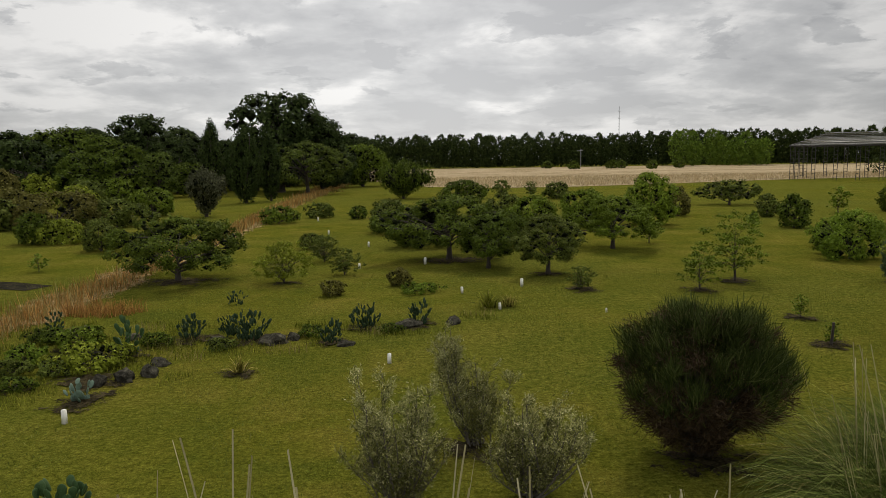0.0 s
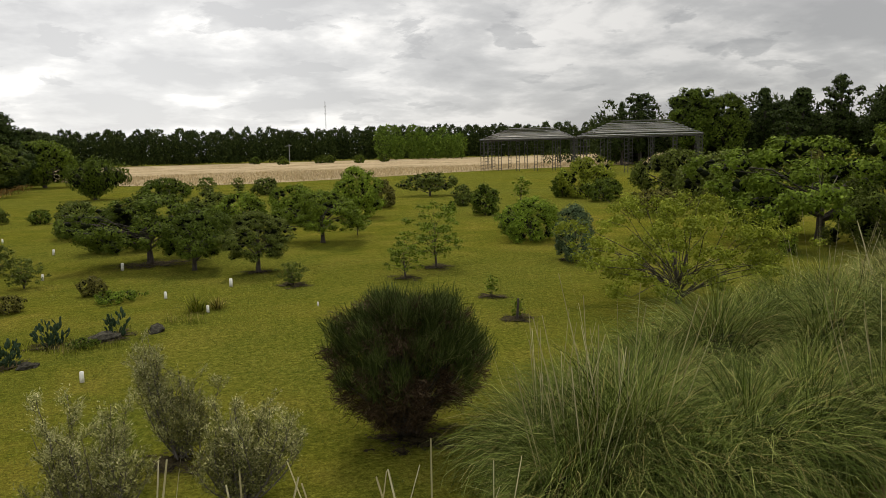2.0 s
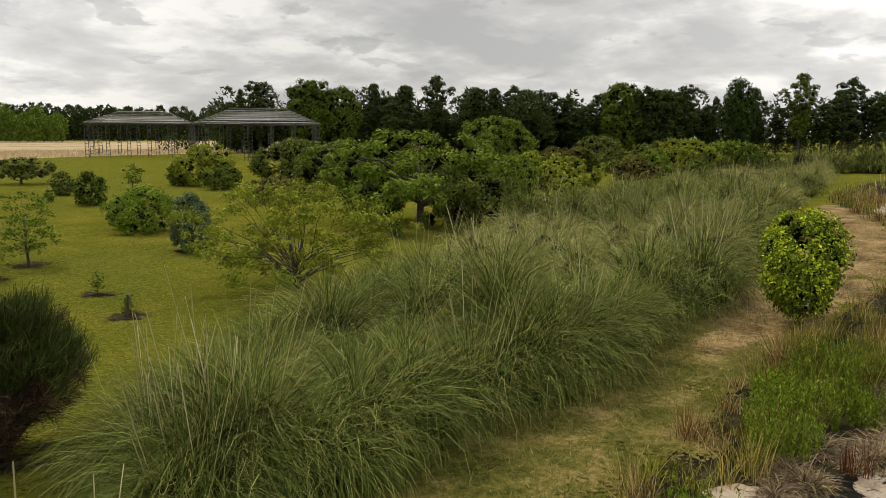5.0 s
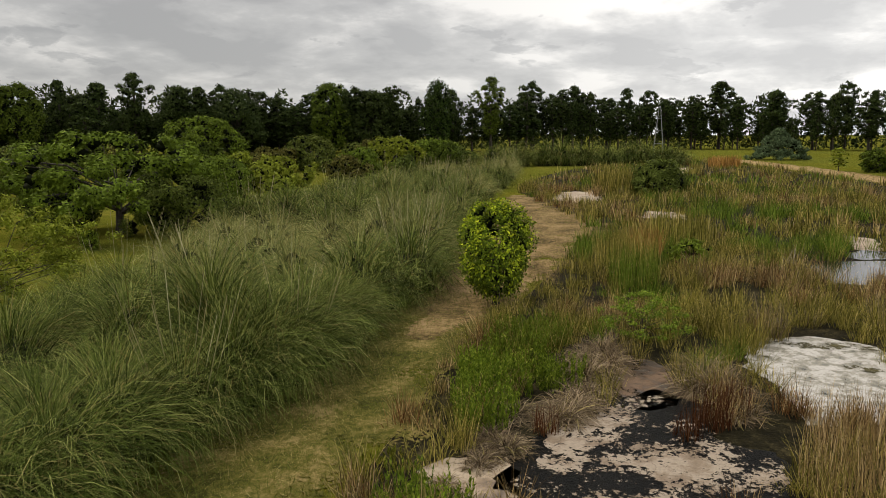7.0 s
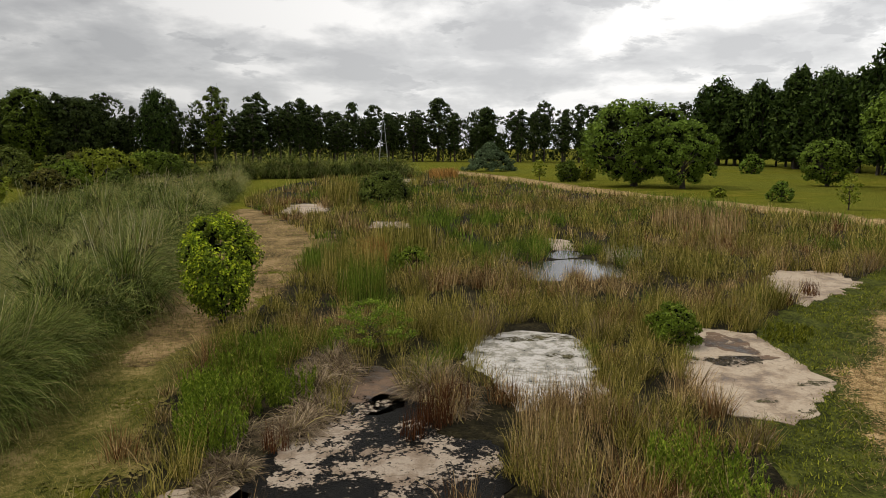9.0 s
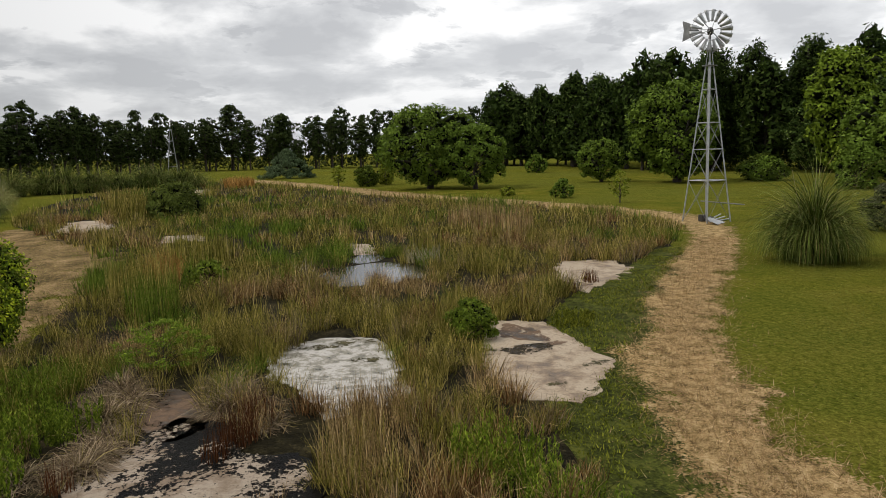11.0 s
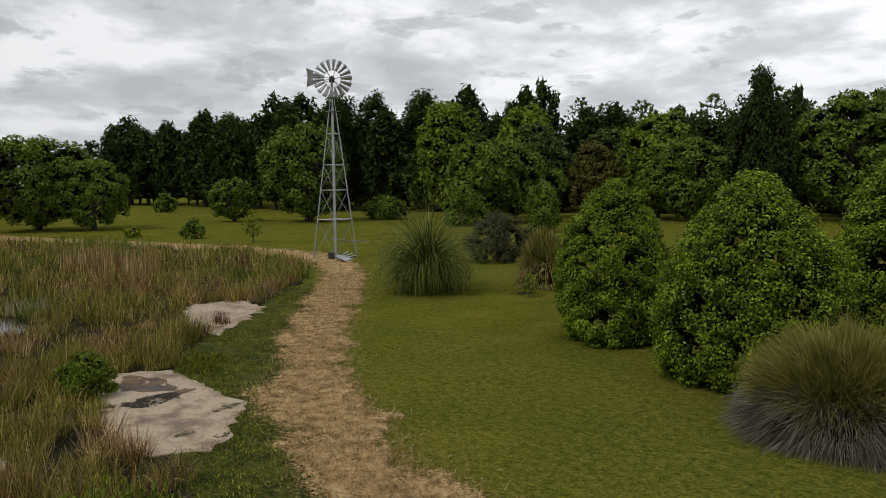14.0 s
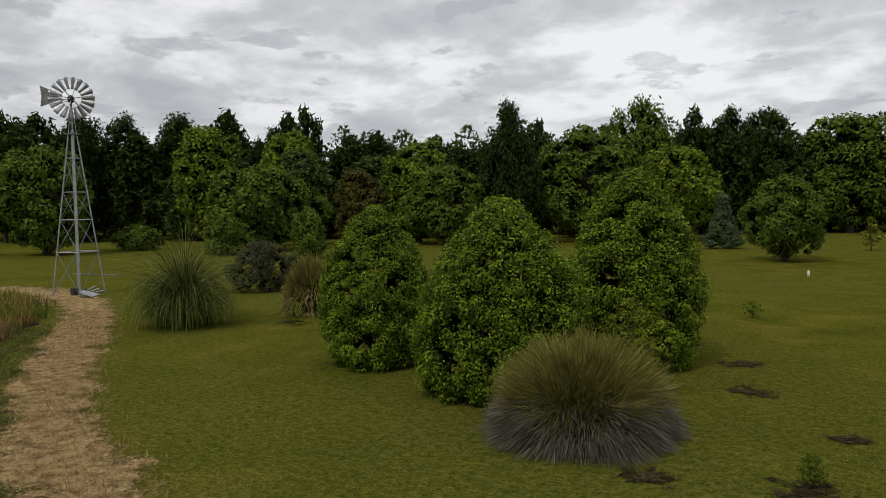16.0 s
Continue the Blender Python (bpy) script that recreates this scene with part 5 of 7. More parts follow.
def tussock_mesh(name, mat, n, h, w, width, droop, seed, base=0.28, seg=3, rise=(89, 50), lean=0.85, late=1.9, grow=-0.12):
    """A fountain of blades: the inner ones stand, the outer ones leave at a slant, and all bow over under their own weight."""
    rng = np.random.default_rng(seed)
    # blades gather in wisps
    wisps = 44
    wa, wq = rng.uniform(0, 6.28, wisps), rng.uniform(0, 1, wisps) ** 0.6
    k = rng.integers(0, wisps, n)
    loose = rng.uniform(0, 1, n) < 0.6
    a = np.where(loose, rng.uniform(0, 6.28, n), wa[k] + rng.normal(0, 0.16, n))
    q = np.where(loose, rng.uniform(0, 1, n) ** 0.6, np.clip(wq[k] + rng.normal(0, 0.10, n), 0, 1))
    foot = np.stack([np.cos(a), np.sin(a)], 1) * (q * base * w * 0.5 * rng.uniform(0.4, 1, n))[:, None]
    a2 = a + rng.normal(0, lean, n)
    way = np.stack([np.cos(a2), np.sin(a2)], 1)
    el = np.radians(rise[0] + (rise[1] - rise[0]) * q ** 1.2 + rng.normal(0, 8, n))
    bend = np.radians(droop * (80 + 75 * q) * rng.uniform(0.5, 1.3, n))
    length = h * 1.22 * rng.uniform(0.66, 1.12, n) * (1 + grow * q)
    side = np.stack([-np.sin(a2), np.cos(a2), np.zeros(n)], 1) + rng.normal(0, 0.35, (n, 3))
    side = unit(side) * (width * rng.uniform(0.7, 1.3, n) * 0.5)[:, None]
    rows, xy, z = [], foot.copy(), np.full(n, 0.02)
    for i in range(seg + 1):
        s = i / seg
        t = 1 - 0.85 * s ** 1.5
        p = np.concatenate([xy, np.maximum(z, 0.02)[:, None]], 1)
        rows += [p - side * t, p + side * t]
        e = np.maximum(el - bend * ((i + 0.5) / seg) ** late, -1.45)
        xy = xy + way * (np.cos(e) * length / seg)[:, None]
        z = z + np.sin(e) * length / seg
    V = np.stack(rows, 1).reshape(-1, 3)
    b = (np.arange(n) * 2 * (seg + 1))[:, None]
    F = np.concatenate([b + np.array([[2 * i, 2 * i + 1, 2 * i + 3, 2 * i + 2]]) for i in range(seg)])
    slot = np.tile((rng.uniform(0, 1, n) < 0.07).astype(np.int32), seg)
    return fast_mesh(name, V, F, [LEAF[mat], LEAF["strawgrass"]], slot)


def stalk_mesh(name, mat, n, h, w, seed, width=0.018):
    rng = np.random.default_rng(seed)
    a, q = rng.uniform(0, 6.28, n), rng.uniform(0, 1, n) ** 0.6
    P = np.stack([np.cos(a) * q * w * 0.2, np.sin(a) * q * w * 0.2, np.full(n, 0.02)], 1)
    out = np.stack([np.cos(a), np.sin(a), np.zeros(n)], 1) * (0.10 + 0.22 * q)[:, None]
    V, F = blades(P, out, h * rng.uniform(0.8, 1.25, n), width, 0.03, rng, 3, 0.7)
    return fast_mesh(name, V, F, [LEAF[mat]])


NEAR_T = [tussock_mesh("pampas_blades", "pampas", 2100, 1.65, 2.6, 0.014, 1.1, 300 + i, 0.66, 5) for i in range(4)]
NEAR_S = [stalk_mesh("pampas_stalks", "plume", 16, 2.15, 2.4, 310 + i, 0.014) for i in range(3)]
FAR_T = [tussock_mesh("pampas_blades", "pampas", 850, 1.65, 2.6, 0.021, 1.22, 320 + i, 0.66, 4) for i in range(3)]
FAR_D = [tussock_mesh("pampas_blades", "pampasdry", 600, 1.6, 2.3, 0.019, 1.08, 330 + i, 0.55, 3) for i in range(2)]
FAR_S = [stalk_mesh("pampas_stalks", "plume", 9, 2.0, 2.2, 340 + i, 0.014) for i in range(2)]


def shade_core_mesh(w, h, seed):
    """A near-black lump that stands in for the shade inside a clump."""
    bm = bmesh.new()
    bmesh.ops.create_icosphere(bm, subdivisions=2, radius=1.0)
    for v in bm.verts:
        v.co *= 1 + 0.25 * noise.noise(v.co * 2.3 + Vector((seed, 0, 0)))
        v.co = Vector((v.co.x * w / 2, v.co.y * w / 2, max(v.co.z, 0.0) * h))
    return bm_mesh("shade_core", bm, CLUMP_SHADE)


# the shade deep among the blades, put into a near-black colour
CLUMP_SHADE = soil_material("clump_shade", [(0.3, (0.006, 0.008, 0.003)), (0.6, (0.014, 0.016, 0.006)), (0.85, (0.03, 0.028, 0.012))], 3.0, fine=24)
SHADE_CORES = [shade_core_mesh(1.35, 0.95, i * 7.0) for i in range(3)]


def pampas(x, y, s, sz, rot, near, stalks, dry, label):
    ob = new("pampas_grass")
    ob.matrix_basis = pose(x, y, 0, 0, 0, rot) @ Matrix.Diagonal((s, s, sz, 1))
    tagged(ob, label, "pampas grass", "clumps of the pampas hedge")
    i = int(rot) % 12
    part("blades", (NEAR_T[i % 4] if near else FAR_D[i % 2] if dry else FAR_T[i % 3]), ob)
    part("shade_core", SHADE_CORES[i % 3], ob, "dark core standing in for the shade inside the clump")
    if stalks:
        part("stalks", NEAR_S[i % 3] if near else FAR_S[i % 2], ob)


def pampas_hedge():
    rng = np.random.default_rng(66)
    band = spline(((4.2, 8.6), (6.0, 7.4), (10.4, 7.9), (12, 7.2), (14.5, 7.1), (18.6, 7.8), (22, 7.9), (30, 9.9), (46, 14), (62, 15.5), (84, 17.5), (100, 19), (98, 24), (75, 27), (50, 26), (31, 21), (17, 14.6), (10, 11.5), (6.0, 10.4)), True, 0.8)
    P = []
    for c in rng.uniform(band.min(0), band.max(0), (60000, 2)):
        gap = 1.38 if c[0] < 24 else 1.7 if c[0] < 50 else 2.4
        if c[1] > 8.6 + 0.2 * (c[0] > 22) * (c[0] - 22) and all((c[0] - p[0]) ** 2 + (c[1] - p[1]) ** 2 > gap * gap for p in P):
            P.append(c)
        if len(P) > 900:
            break
    P = np.array(P)
    P = P[inside(P, band)]
    dryness = field_noise(P, 0.16, 5)
    for p, d in zip(P, dryness):
        near = p[0] < 15.0
        dry = (not near) and d + rng.normal(0, 0.5) > 0.0
        s = rng.uniform(0.82, 1.25)
        pampas(p[0], p[1], s, s * rng.uniform(0.9, 1.25), rng.uniform(0, 360), near, rng.uniform() < (0.35 if near else 0.3), dry,
               "yellowish dry clump of pampas grass with pale stalks in the hedge" if dry else "arching grey-green clump of pampas grass in the hedge")


pampas_hedge()
rng = np.random.default_rng(68)
for x, y in spline(((5.6, 7.9), (7.2, 7.75), (9.6, 8.05), (11.8, 7.75), (13.9, 7.75), (16.4, 8.0), (20.0, 8.3), (24.0, 9.4), (28.5, 10.6), (34, 12.2)), False, 1.25):
    s = rng.uniform(0.85, 1.15)
    pampas(x + rng.normal(0, 0.2), y + rng.normal(0, 0.2), s, s * rng.uniform(0.85, 1.15), rng.uniform(0, 360), x < 17, rng.uniform() < 0.2, False, "arching green clump of pampas grass along the track")
for x, y, s, r in ((5.1, 8.0, 0.95, 20), (5.9, 8.6, 1.05, 110), (4.9, 8.9, 0.85, 230), (4.55, 7.7, 0.75, 70)):
    pampas(x, y, s, s, r, True, True, False, "arching green clump of pampas grass at the end of the hedge")
rng = np.random.default_rng(67)
for x, y in spline(((98, 27), (103, 24), (106, 19), (108.5, 13), (109, 8.5), (111, 4.5)), False, 2.2):
    s = rng.uniform(1.8, 2.5)
    pampas(x + rng.normal(0, 0.8), y + rng.normal(0, 0.5), s, s * rng.uniform(1.0, 1.25), rng.uniform(0, 360), False, False, False, "tall grey-green pampas grass at the far end of the pond")
ob = new("pampas_grass")
ob.matrix_basis = pose(23.3, -20.9, 0)
tagged(ob, "single tall arching green pampas grass on the lawn", "pampas grass")
part("blades", tussock_mesh("pampas_blades", "pampas", 4400, 4.2, 2.2, 0.020, 1.45, 351, 1.0, 7, (90, 82), 0.45, 1.6, -0.72), ob)
part("stalks", stalk_mesh("pampas_stalks", "plume", 10, 2.9, 2.2, 352, 0.02), ob)


def grass_mound(x, y, h, w, n, width, seed, label, low="moundgrey"):
    """A stiff rounded mound: bleached blades below, yellow-green blades above."""
    rng = np.random.default_rng(seed)
    ob = new("ornamental_grass")
    ob.matrix_basis = pose(x, y, 0)
    tagged(ob, label, "ornamental grass")
    for name, mat, z0, z1, tufts, k in (("dry_blades", low, -0.05, 0.60, 420, n // 2), ("green_blades", "mound", 0.36, 1.0, 420, n // 2)):
        ta = rng.uniform(0, 6.28, tufts)
        tz = rng.uniform(z0, z1, tufts)
        i = rng.integers(0, tufts, k)
        a, ez = ta[i] + rng.normal(0, 0.05, k), np.clip(tz[i] + rng.normal(0, 0.04, k), -0.05, 1.0)
        c = np.sqrt(1 - ez ** 2)
        d = np.stack([np.cos(a) * c, np.sin(a) * c, ez], 1)
        full = np.array([w / 2, w / 2, h])
        # long strands lie along the slope of the mound: they leave its heart, rise a little and fall outwards
        root = d * full * rng.uniform(0.62, 0.80, (k, 1))
        reach = (rng.uniform(0.90, 1.06, k) * (1 + 0.05 * np.sin(5 * ta + 2)[i]))[:, None]
        tip = d * full * reach + rng.normal(0, 0.028 * w, (k, 3)) + ((0, 0, 0.04 * h) if name == "green_blades" else (0, 0, -0.13 * h))
        root[:, 2], tip[:, 2] = np.maximum(root[:, 2], 0.04), np.maximum(tip[:, 2], 0.015)
        mid = (root + tip) / 2 + (0, 0, 0.05 * h)
        side = unit(np.cross(tip - root, d + rng.normal(0, 0.5, (k, 3)))) * width
        V = np.stack([root - side, root + side, mid + side * 0.9, mid - side * 0.9, tip + side * 0.25, tip - side * 0.25], 1).reshape(-1, 3)
        q = (np.arange(k) * 6)[:, None]
        F = np.concatenate([q + [[0, 1, 2, 3]], q + [[3, 2, 4, 5]]])
        part(name, fast_mesh(name, V, F, [LEAF[mat]]), ob, ("bleached grey" if low == "moundgrey" else "tan") + " lower blades" if name == "dry_blades" else "")
    # a solid mud-dark core takes the place of the shade between the strands
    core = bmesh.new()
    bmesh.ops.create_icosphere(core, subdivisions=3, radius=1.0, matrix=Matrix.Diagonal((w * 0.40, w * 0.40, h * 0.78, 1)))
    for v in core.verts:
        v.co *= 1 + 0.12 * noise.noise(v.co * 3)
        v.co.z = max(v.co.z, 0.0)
    part("shade_core", bm_mesh("shade_core", core, MUD), ob, "dark core standing in for the shade inside the clump")
    return ob


grass_mound(5.0, -14.2, 1.78, 3.72, 27000, 0.006, 401, "large rounded ornamental grass, yellow-green above and grey below")
grass_mound(20.8, -25.4, 2.4, 2.6, 4200, 0.015, 402, "rounded tan ornamental grass clump on the lawn", "strawgrass")


# ---- near shrubs ----


def broom(x, y, h, w):
    """A broom: canes rise from a narrow foot, and each ends in a brush of thin upright stems; the low brushes are dead."""
    rng = np.random.default_rng(411)
    ob = new("broom_shrub")
    ob.matrix_basis = pose(x, y, 0)
    tagged(ob, "dense dark green broom with thin upright stems, brown base", "shrub")
    n = 400
    a = rng.uniform(0, 6.28, n)
    zt = rng.uniform(0.06, 0.99, n) ** 0.68
    prof = np.clip(1 - (np.abs(zt - 0.62) / 0.60) ** 1.8, 0.34, 1) ** 0.8
    lump = 1 + 0.13 * np.sin(2 * a + 1.0) + 0.10 * np.sin(3 * a + 5 * zt)
    q = rng.uniform(0.0, 1, n) ** 0.5
    H = np.stack([np.cos(a) * q * prof * lump * w * 0.43, np.sin(a) * q * prof * lump * w * 0.43, zt * h * 0.84 * (1 - 0.06 * q ** 2)], 1)
    chunks = []
    for e in H[::3]:
        s0 = np.array([e[0] * 0.10, e[1] * 0.10, -0.03])
        m = s0 + (e - s0) * (0.45, 0.45, 0.55) + rng.normal(0, 0.05, 3)
        chunks.append(tube_chain([s0, m, e], [0.022, 0.013, 0.005], 4))
    part("trunk", fast_mesh("broom_trunk", *join(chunks), [BARK]), ob)
    dead = (zt * h + rng.normal(0, 0.16, n) < 0.52 * h) | (rng.uniform(0, 1, n) < 0.36)
    for name, mat, pick, per, wid in (("dry_base", "broom_dry", dead, 80, 0.004), ("green_crown", "broom", ~dead, 105, 0.004)):
        C = H[pick]
        i = np.repeat(np.arange(len(C)), per)
        k = len(i)
        d0 = unit(C * (1, 1, 0) + rng.normal(0, 0.02, C.shape)) * (0.75 if mat == "broom" else 1.0)
        way = unit(d0[i] * rng.uniform(0.2, 1.0, (k, 1)) + rng.normal(0, 0.42, (k, 3)) + (0, 0, 0.80 if mat == "broom" else 0.2))
        root = C[i] + rng.normal(0, 0.06, (k, 3))
        tip = root + way * rng.uniform(0.10, 0.32, (k, 1)) * (1.0 if mat == "broom" else 0.75)
        tip = tip + (0, 0, 0.05 if mat == "broom" else -0.02)
        root[:, 2], tip[:, 2] = np.maximum(root[:, 2], 0.02), np.maximum(tip[:, 2], 0.03)
        mid = (root + tip) / 2 + rng.normal(0, 0.018, (k, 3)) + d0[i] * 0.03
        side = unit(np.cross(way, rng.normal(size=(k, 3)))) * wid
        V = np.stack([root - side, root + side, mid + side, mid - side, tip + side * 0.4, tip - side * 0.4], 1).reshape(-1, 3)
        b = (np.arange(k) * 6)[:, None]
        part(name, fast_mesh(name, V, np.concatenate([b + [[0, 1, 2, 3]], b + [[3, 2, 4, 5]]]), [LEAF[mat]]), ob, "dead brown lower stems" if mat == "broom_dry" else "")


broom(3.75, 11.2, 2.5, 2.75)


def silver_shrub(x, y, lobes, seed, label):
    """An open shrub: a few long leaning stems, each with rising side twigs, dark leaves low and pale flower tufts at the ends."""
    rng = np.random.default_rng(seed)
    ob = new("silver_shrub")
    ob.matrix_basis = pose(x, y, 0)
    tagged(ob, label, "shrub", "silver shrubs near the viewpoint")
    chunks, B, D, Z = [], [], [], []
    for dx, dy, hh, spread in lobes:
        for k in range(5):
            e = np.array([dx, dy, hh]) * rng.uniform(0.72, 1.0) + rng.normal(0, 0.16 * spread, 3) * (1, 1, 0.35)
            s = np.array([rng.normal(0, 0.09), rng.normal(0, 0.09), -0.02])
            ctrl = s + (e - s) * (0.75, 0.75, 0.40) + rng.normal(0, 0.05, 3)
            t = np.linspace(0, 1, 7)[:, None]
            line = (1 - t) ** 2 * s + 2 * t * (1 - t) * ctrl + t * t * e
            chunks.append(tube_chain(line, np.linspace(0.014, 0.003, 7), 4))
            for j in range(17):
                f = rng.uniform(0.10, 1.0)
                b = np.array([np.interp(f, t[:, 0], line[:, c]) for c in range(3)])
                out = rng.normal(0, 1, 3) * (1, 1, 0.3)
                d = b + unit(unit(out) * 0.75 + (0, 0, 0.9)) * rng.uniform(0.12, 0.46) * spread * (1.25 - 0.75 * f)
                m = (b + d) / 2 + unit(out) * 0.03
                chunks.append(tube_chain([b, m, d], [0.004, 0.003, 0.0012], 3))
                B.append(b)
                D.append(d)
    part("branchwork", fast_mesh("silver_stems", *join(chunks), [BARK_GREY]), ob)
    B, D = np.array(B), np.array(D)
    for name, mat, n, f0, f1, rad, size in (("foliage", "silver", 13500, 0.05, 1.05, 0.030, 0.046), ("blossom", "tuftpale", 7500, 0.50, 1.12, 0.030, 0.030)):
        i = rng.integers(0, len(B), n)
        if mat == "tuftpale":
            high = D[:, 2] / D[:, 2].max() + rng.normal(0, 0.18, len(D)) > 0.55
            i = rng.choice(np.nonzero(high)[0], n)
        f = rng.uniform(f0, f1, (n, 1))
        P = B[i] + (D[i] - B[i]) * f + rng.normal(0, rad, (n, 3))
        A = unit(D[i] - B[i]) + rng.normal(0, 0.6, (n, 3))
        part(name, fast_mesh(name, *leaf_tris(P, A, size, 0.36, rng), [LEAF[mat]]), ob, "pale cream flower tufts" if mat == "tuftpale" else "")


silver_shrub(-0.62, 9.55, ((-0.45, 0.1, 1.95, 0.8), (-0.38, 0.0, 1.55, 1.1), (-0.1, -0.1, 1.50, 1.2), (0.12, 0.1, 1.3, 1.2), (0.34, 0.0, 1.65, 0.7), (0.3, 0.2, 0.8, 1.3), (-0.5, 0.2, 0.7, 1.3)), 421, "airy silver-green shrub with pale flower tufts on the lawn")
silver_shrub(0.45, 11.75, ((-0.42, 0.0, 1.86, 0.8), (-0.36, 0.1, 1.62, 1.0), (-0.05, 0.0, 1.22, 1.2), (0.28, 0.1, 1.10, 1.1), (-0.2, 0.2, 1.0, 1.2), (0.1, -0.1, 0.8, 1.2)), 422, "leaning silver-green shrub with one tall pale lobe on mulch")
silver_shrub(1.08, 9.9, ((-0.12, 0.0, 1.45, 0.8), (-0.42, 0.1, 1.15, 1.1), (0.25, 0.0, 1.30, 1.1), (0.50, 0.1, 1.08, 1.2), (0.05, -0.1, 1.0, 1.3), (0.6, 0.0, 0.75, 1.1), (-0.5, 0.0, 0.7, 1.0)), 423, "open twiggy silver-green shrub beside dark mulch")


def cactus(x, y, h, w, n, mat, seed, label, big=False):
    """A prickly pear: each pad grows out of the rim of another."""
    rng = np.random.default_rng(seed)
    ob = new("prickly_pear")
    ob.matrix_basis = pose(x, y, 0, 0, 0, rng.uniform(0, 360))
    tagged(ob, label, "cactus", "cacti of the rockery")
    bm = bmesh.new()
    bmesh.ops.create_uvsphere(bm, u_segments=10, v_segments=7, radius=1.0)
    for v in bm.verts:
        v.co.x *= (0.66 + 0.16 * v.co.z) * (1.0 if big else 0.75)
        v.co.y *= 0.17 * (1 + 0.25 * math.sin(6 * v.co.x) * math.cos(5 * v.co.z))
    me = bm_mesh("pad", bm, mat, True)
    size = h / (4.1 if big else 5.6)
    for i in range(n if big else int(n * 1.5)):
        a, q = rng.uniform(0, 6.28), rng.uniform(0, 1) ** 0.5
        f = rng.uniform(0, 1)
        out = Vector((math.cos(a), math.sin(a), 0))
        sz = size * rng.uniform(0.42, 0.60)
        base = out * (q * w * 0.40 * (0.45 + 0.55 * f)) + Vector((0, 0, max(0.0, (h - 1.9 * sz) * f * (1 - 0.45 * q * q)) - 0.02))
        up = (out * 0.55 * q + Vector(rng.normal(0, 0.22, 3)) + Vector((0, 0, 1))).normalized()
        turn = up.to_track_quat("Z", "Y").to_matrix().to_4x4()
        m = Matrix.Translation(base + up * sz * 0.95) @ turn @ pose(0, 0, 0, 0, 0, rng.uniform(0, 360)) @ Matrix.Diagonal((sz, sz, sz, 1))
        part("pad", me, ob, loc=m)
    return ob


cactus(-2.1, 20.0, 0.78, 1.15, 61, PAD_DARK, 1, "dark green prickly pear on the grass beside rocks")
cactus(-0.7, 20.5, 0.78, 0.95, 40, PAD_DARK, 2, "dark prickly pear with broad open pads on the grass")
cactus(-2.8, 18.5, 0.70, 0.85, 51, PAD_DARK, 3, "dark clump of prickly pear on the grass")
cactus(-4.9, 18.9, 0.86, 1.3, 68, PAD_DARK, 4, "wide dark green prickly pear with slender pads")
cactus(-5.5, 19.3, 0.72, 0.8, 40, PAD_DARK, 5, "dark prickly pear in the rockery")
cactus(-6.4, 19.0, 0.75, 0.9, 47, PAD_DARK, 6, "dark green prickly pear in the rockery")
cactus(-6.5, 23.6, 0.52, 0.9, 37, PAD_DARK, 7, "low dark prickly pear on the lawn")
cactus(-7.3, 17.4, 1.15, 0.85, 24, PAD, 8, "tall green prickly pear in the rockery")
cactus(-6.8, 14.1, 0.58, 0.66, 24, PAD_BLUE, 9, "small blue-grey prickly pear on dark mulch", True)
cactus(-10.3, 20.0, 0.72, 0.7, 20, PAD_DARK, 10, "dark prickly pear beside the ditch")
cactus(-4.75, 9.3, 0.72, 1.05, 46, PAD, 11, "green prickly pear with large oval pads near the viewpoint", True)


def low_clump(x, y, h, w, mat, n, seed, label, name="low_plant"):
    ob = new(name)
    ob.matrix_basis = pose(x, y, 0)
    tagged(ob, label, "plant")
    part("leaves", tussock_mesh("low_leaves", mat, n, h, w, 0.03, 0.5, seed, 0.6, 2), ob)


plant("bush", "lime", -7.7, 16.5, 0.55, 1.5, 0.09, "low yellow-green shrub in the rockery")
plant("bush", "leaf", -9.3, 16.7, 0.5, 0.8, 0.09, "low green shrub in the rockery")
plant("bush", "leaf", -8.9, 18.4, 0.5, 1.2, 0.09, "low green shrub in the rockery")
plant("bush", "dark", -8.5, 14.9, 0.28, 0.7, 0.08, "low dark plant in the rockery")
for x, y, h, w, leaf in ((-9.9, 18.9, 0.4, 0.9, "dark"), (-8.2, 16.0, 0.35, 0.7, "olive"), (-7.0, 18.4, 0.35, 0.7, "dark"), (-5.3, 17.9, 0.3, 0.6, "olive"), (-3.4, 19.2, 0.3, 0.7, "dark"), (-1.4, 19.5, 0.25, 0.6, "dark"), (-10.8, 17.0, 0.4, 1.0, "dark"), (-9.2, 16.0, 0.35, 0.8, "olive"), (-10.6, 14.6, 0.35, 0.9, "dark")):
    plant("bush", leaf, x, y, h, w, 0.05, "low dark succulent plant among the rocks")
low_clump(-4.35, 15.9, 0.32, 0.6, "reed", 60, 431, "small rosette plant in a dry bed")
low_clump(1.3, 22.6, 0.45, 1.2, "creep", 120, 432, "low tuft of grassy leaves on the lawn")
low_clump(1.9, 22.7, 0.35, 0.9, "reed", 90, 434, "low tuft of grassy leaves on the lawn")
plant("sparse", "leaf", 9.6, 20.55, 0.68, 0.5, 0.08, "small sapling in a mulch ring")
plant("sparse", "leaf", 8.95, 17.6, 0.55, 0.4, 0.08, "small sapling in a mulch ring")
plant("sparse", "leaf", 19.3, -22.6, 0.95, 1.1, 0.10, "small leafy sapling on the lawn")
plant("sparse", "leaf", 35.0, -30.5, 0.55, 0.9, 0.13, "small sapling beside the wind pump")
plant("bush", "maple", 37.5, -33.5, 0.6, 0.7, 0.15, "small shrub behind the wind pump")


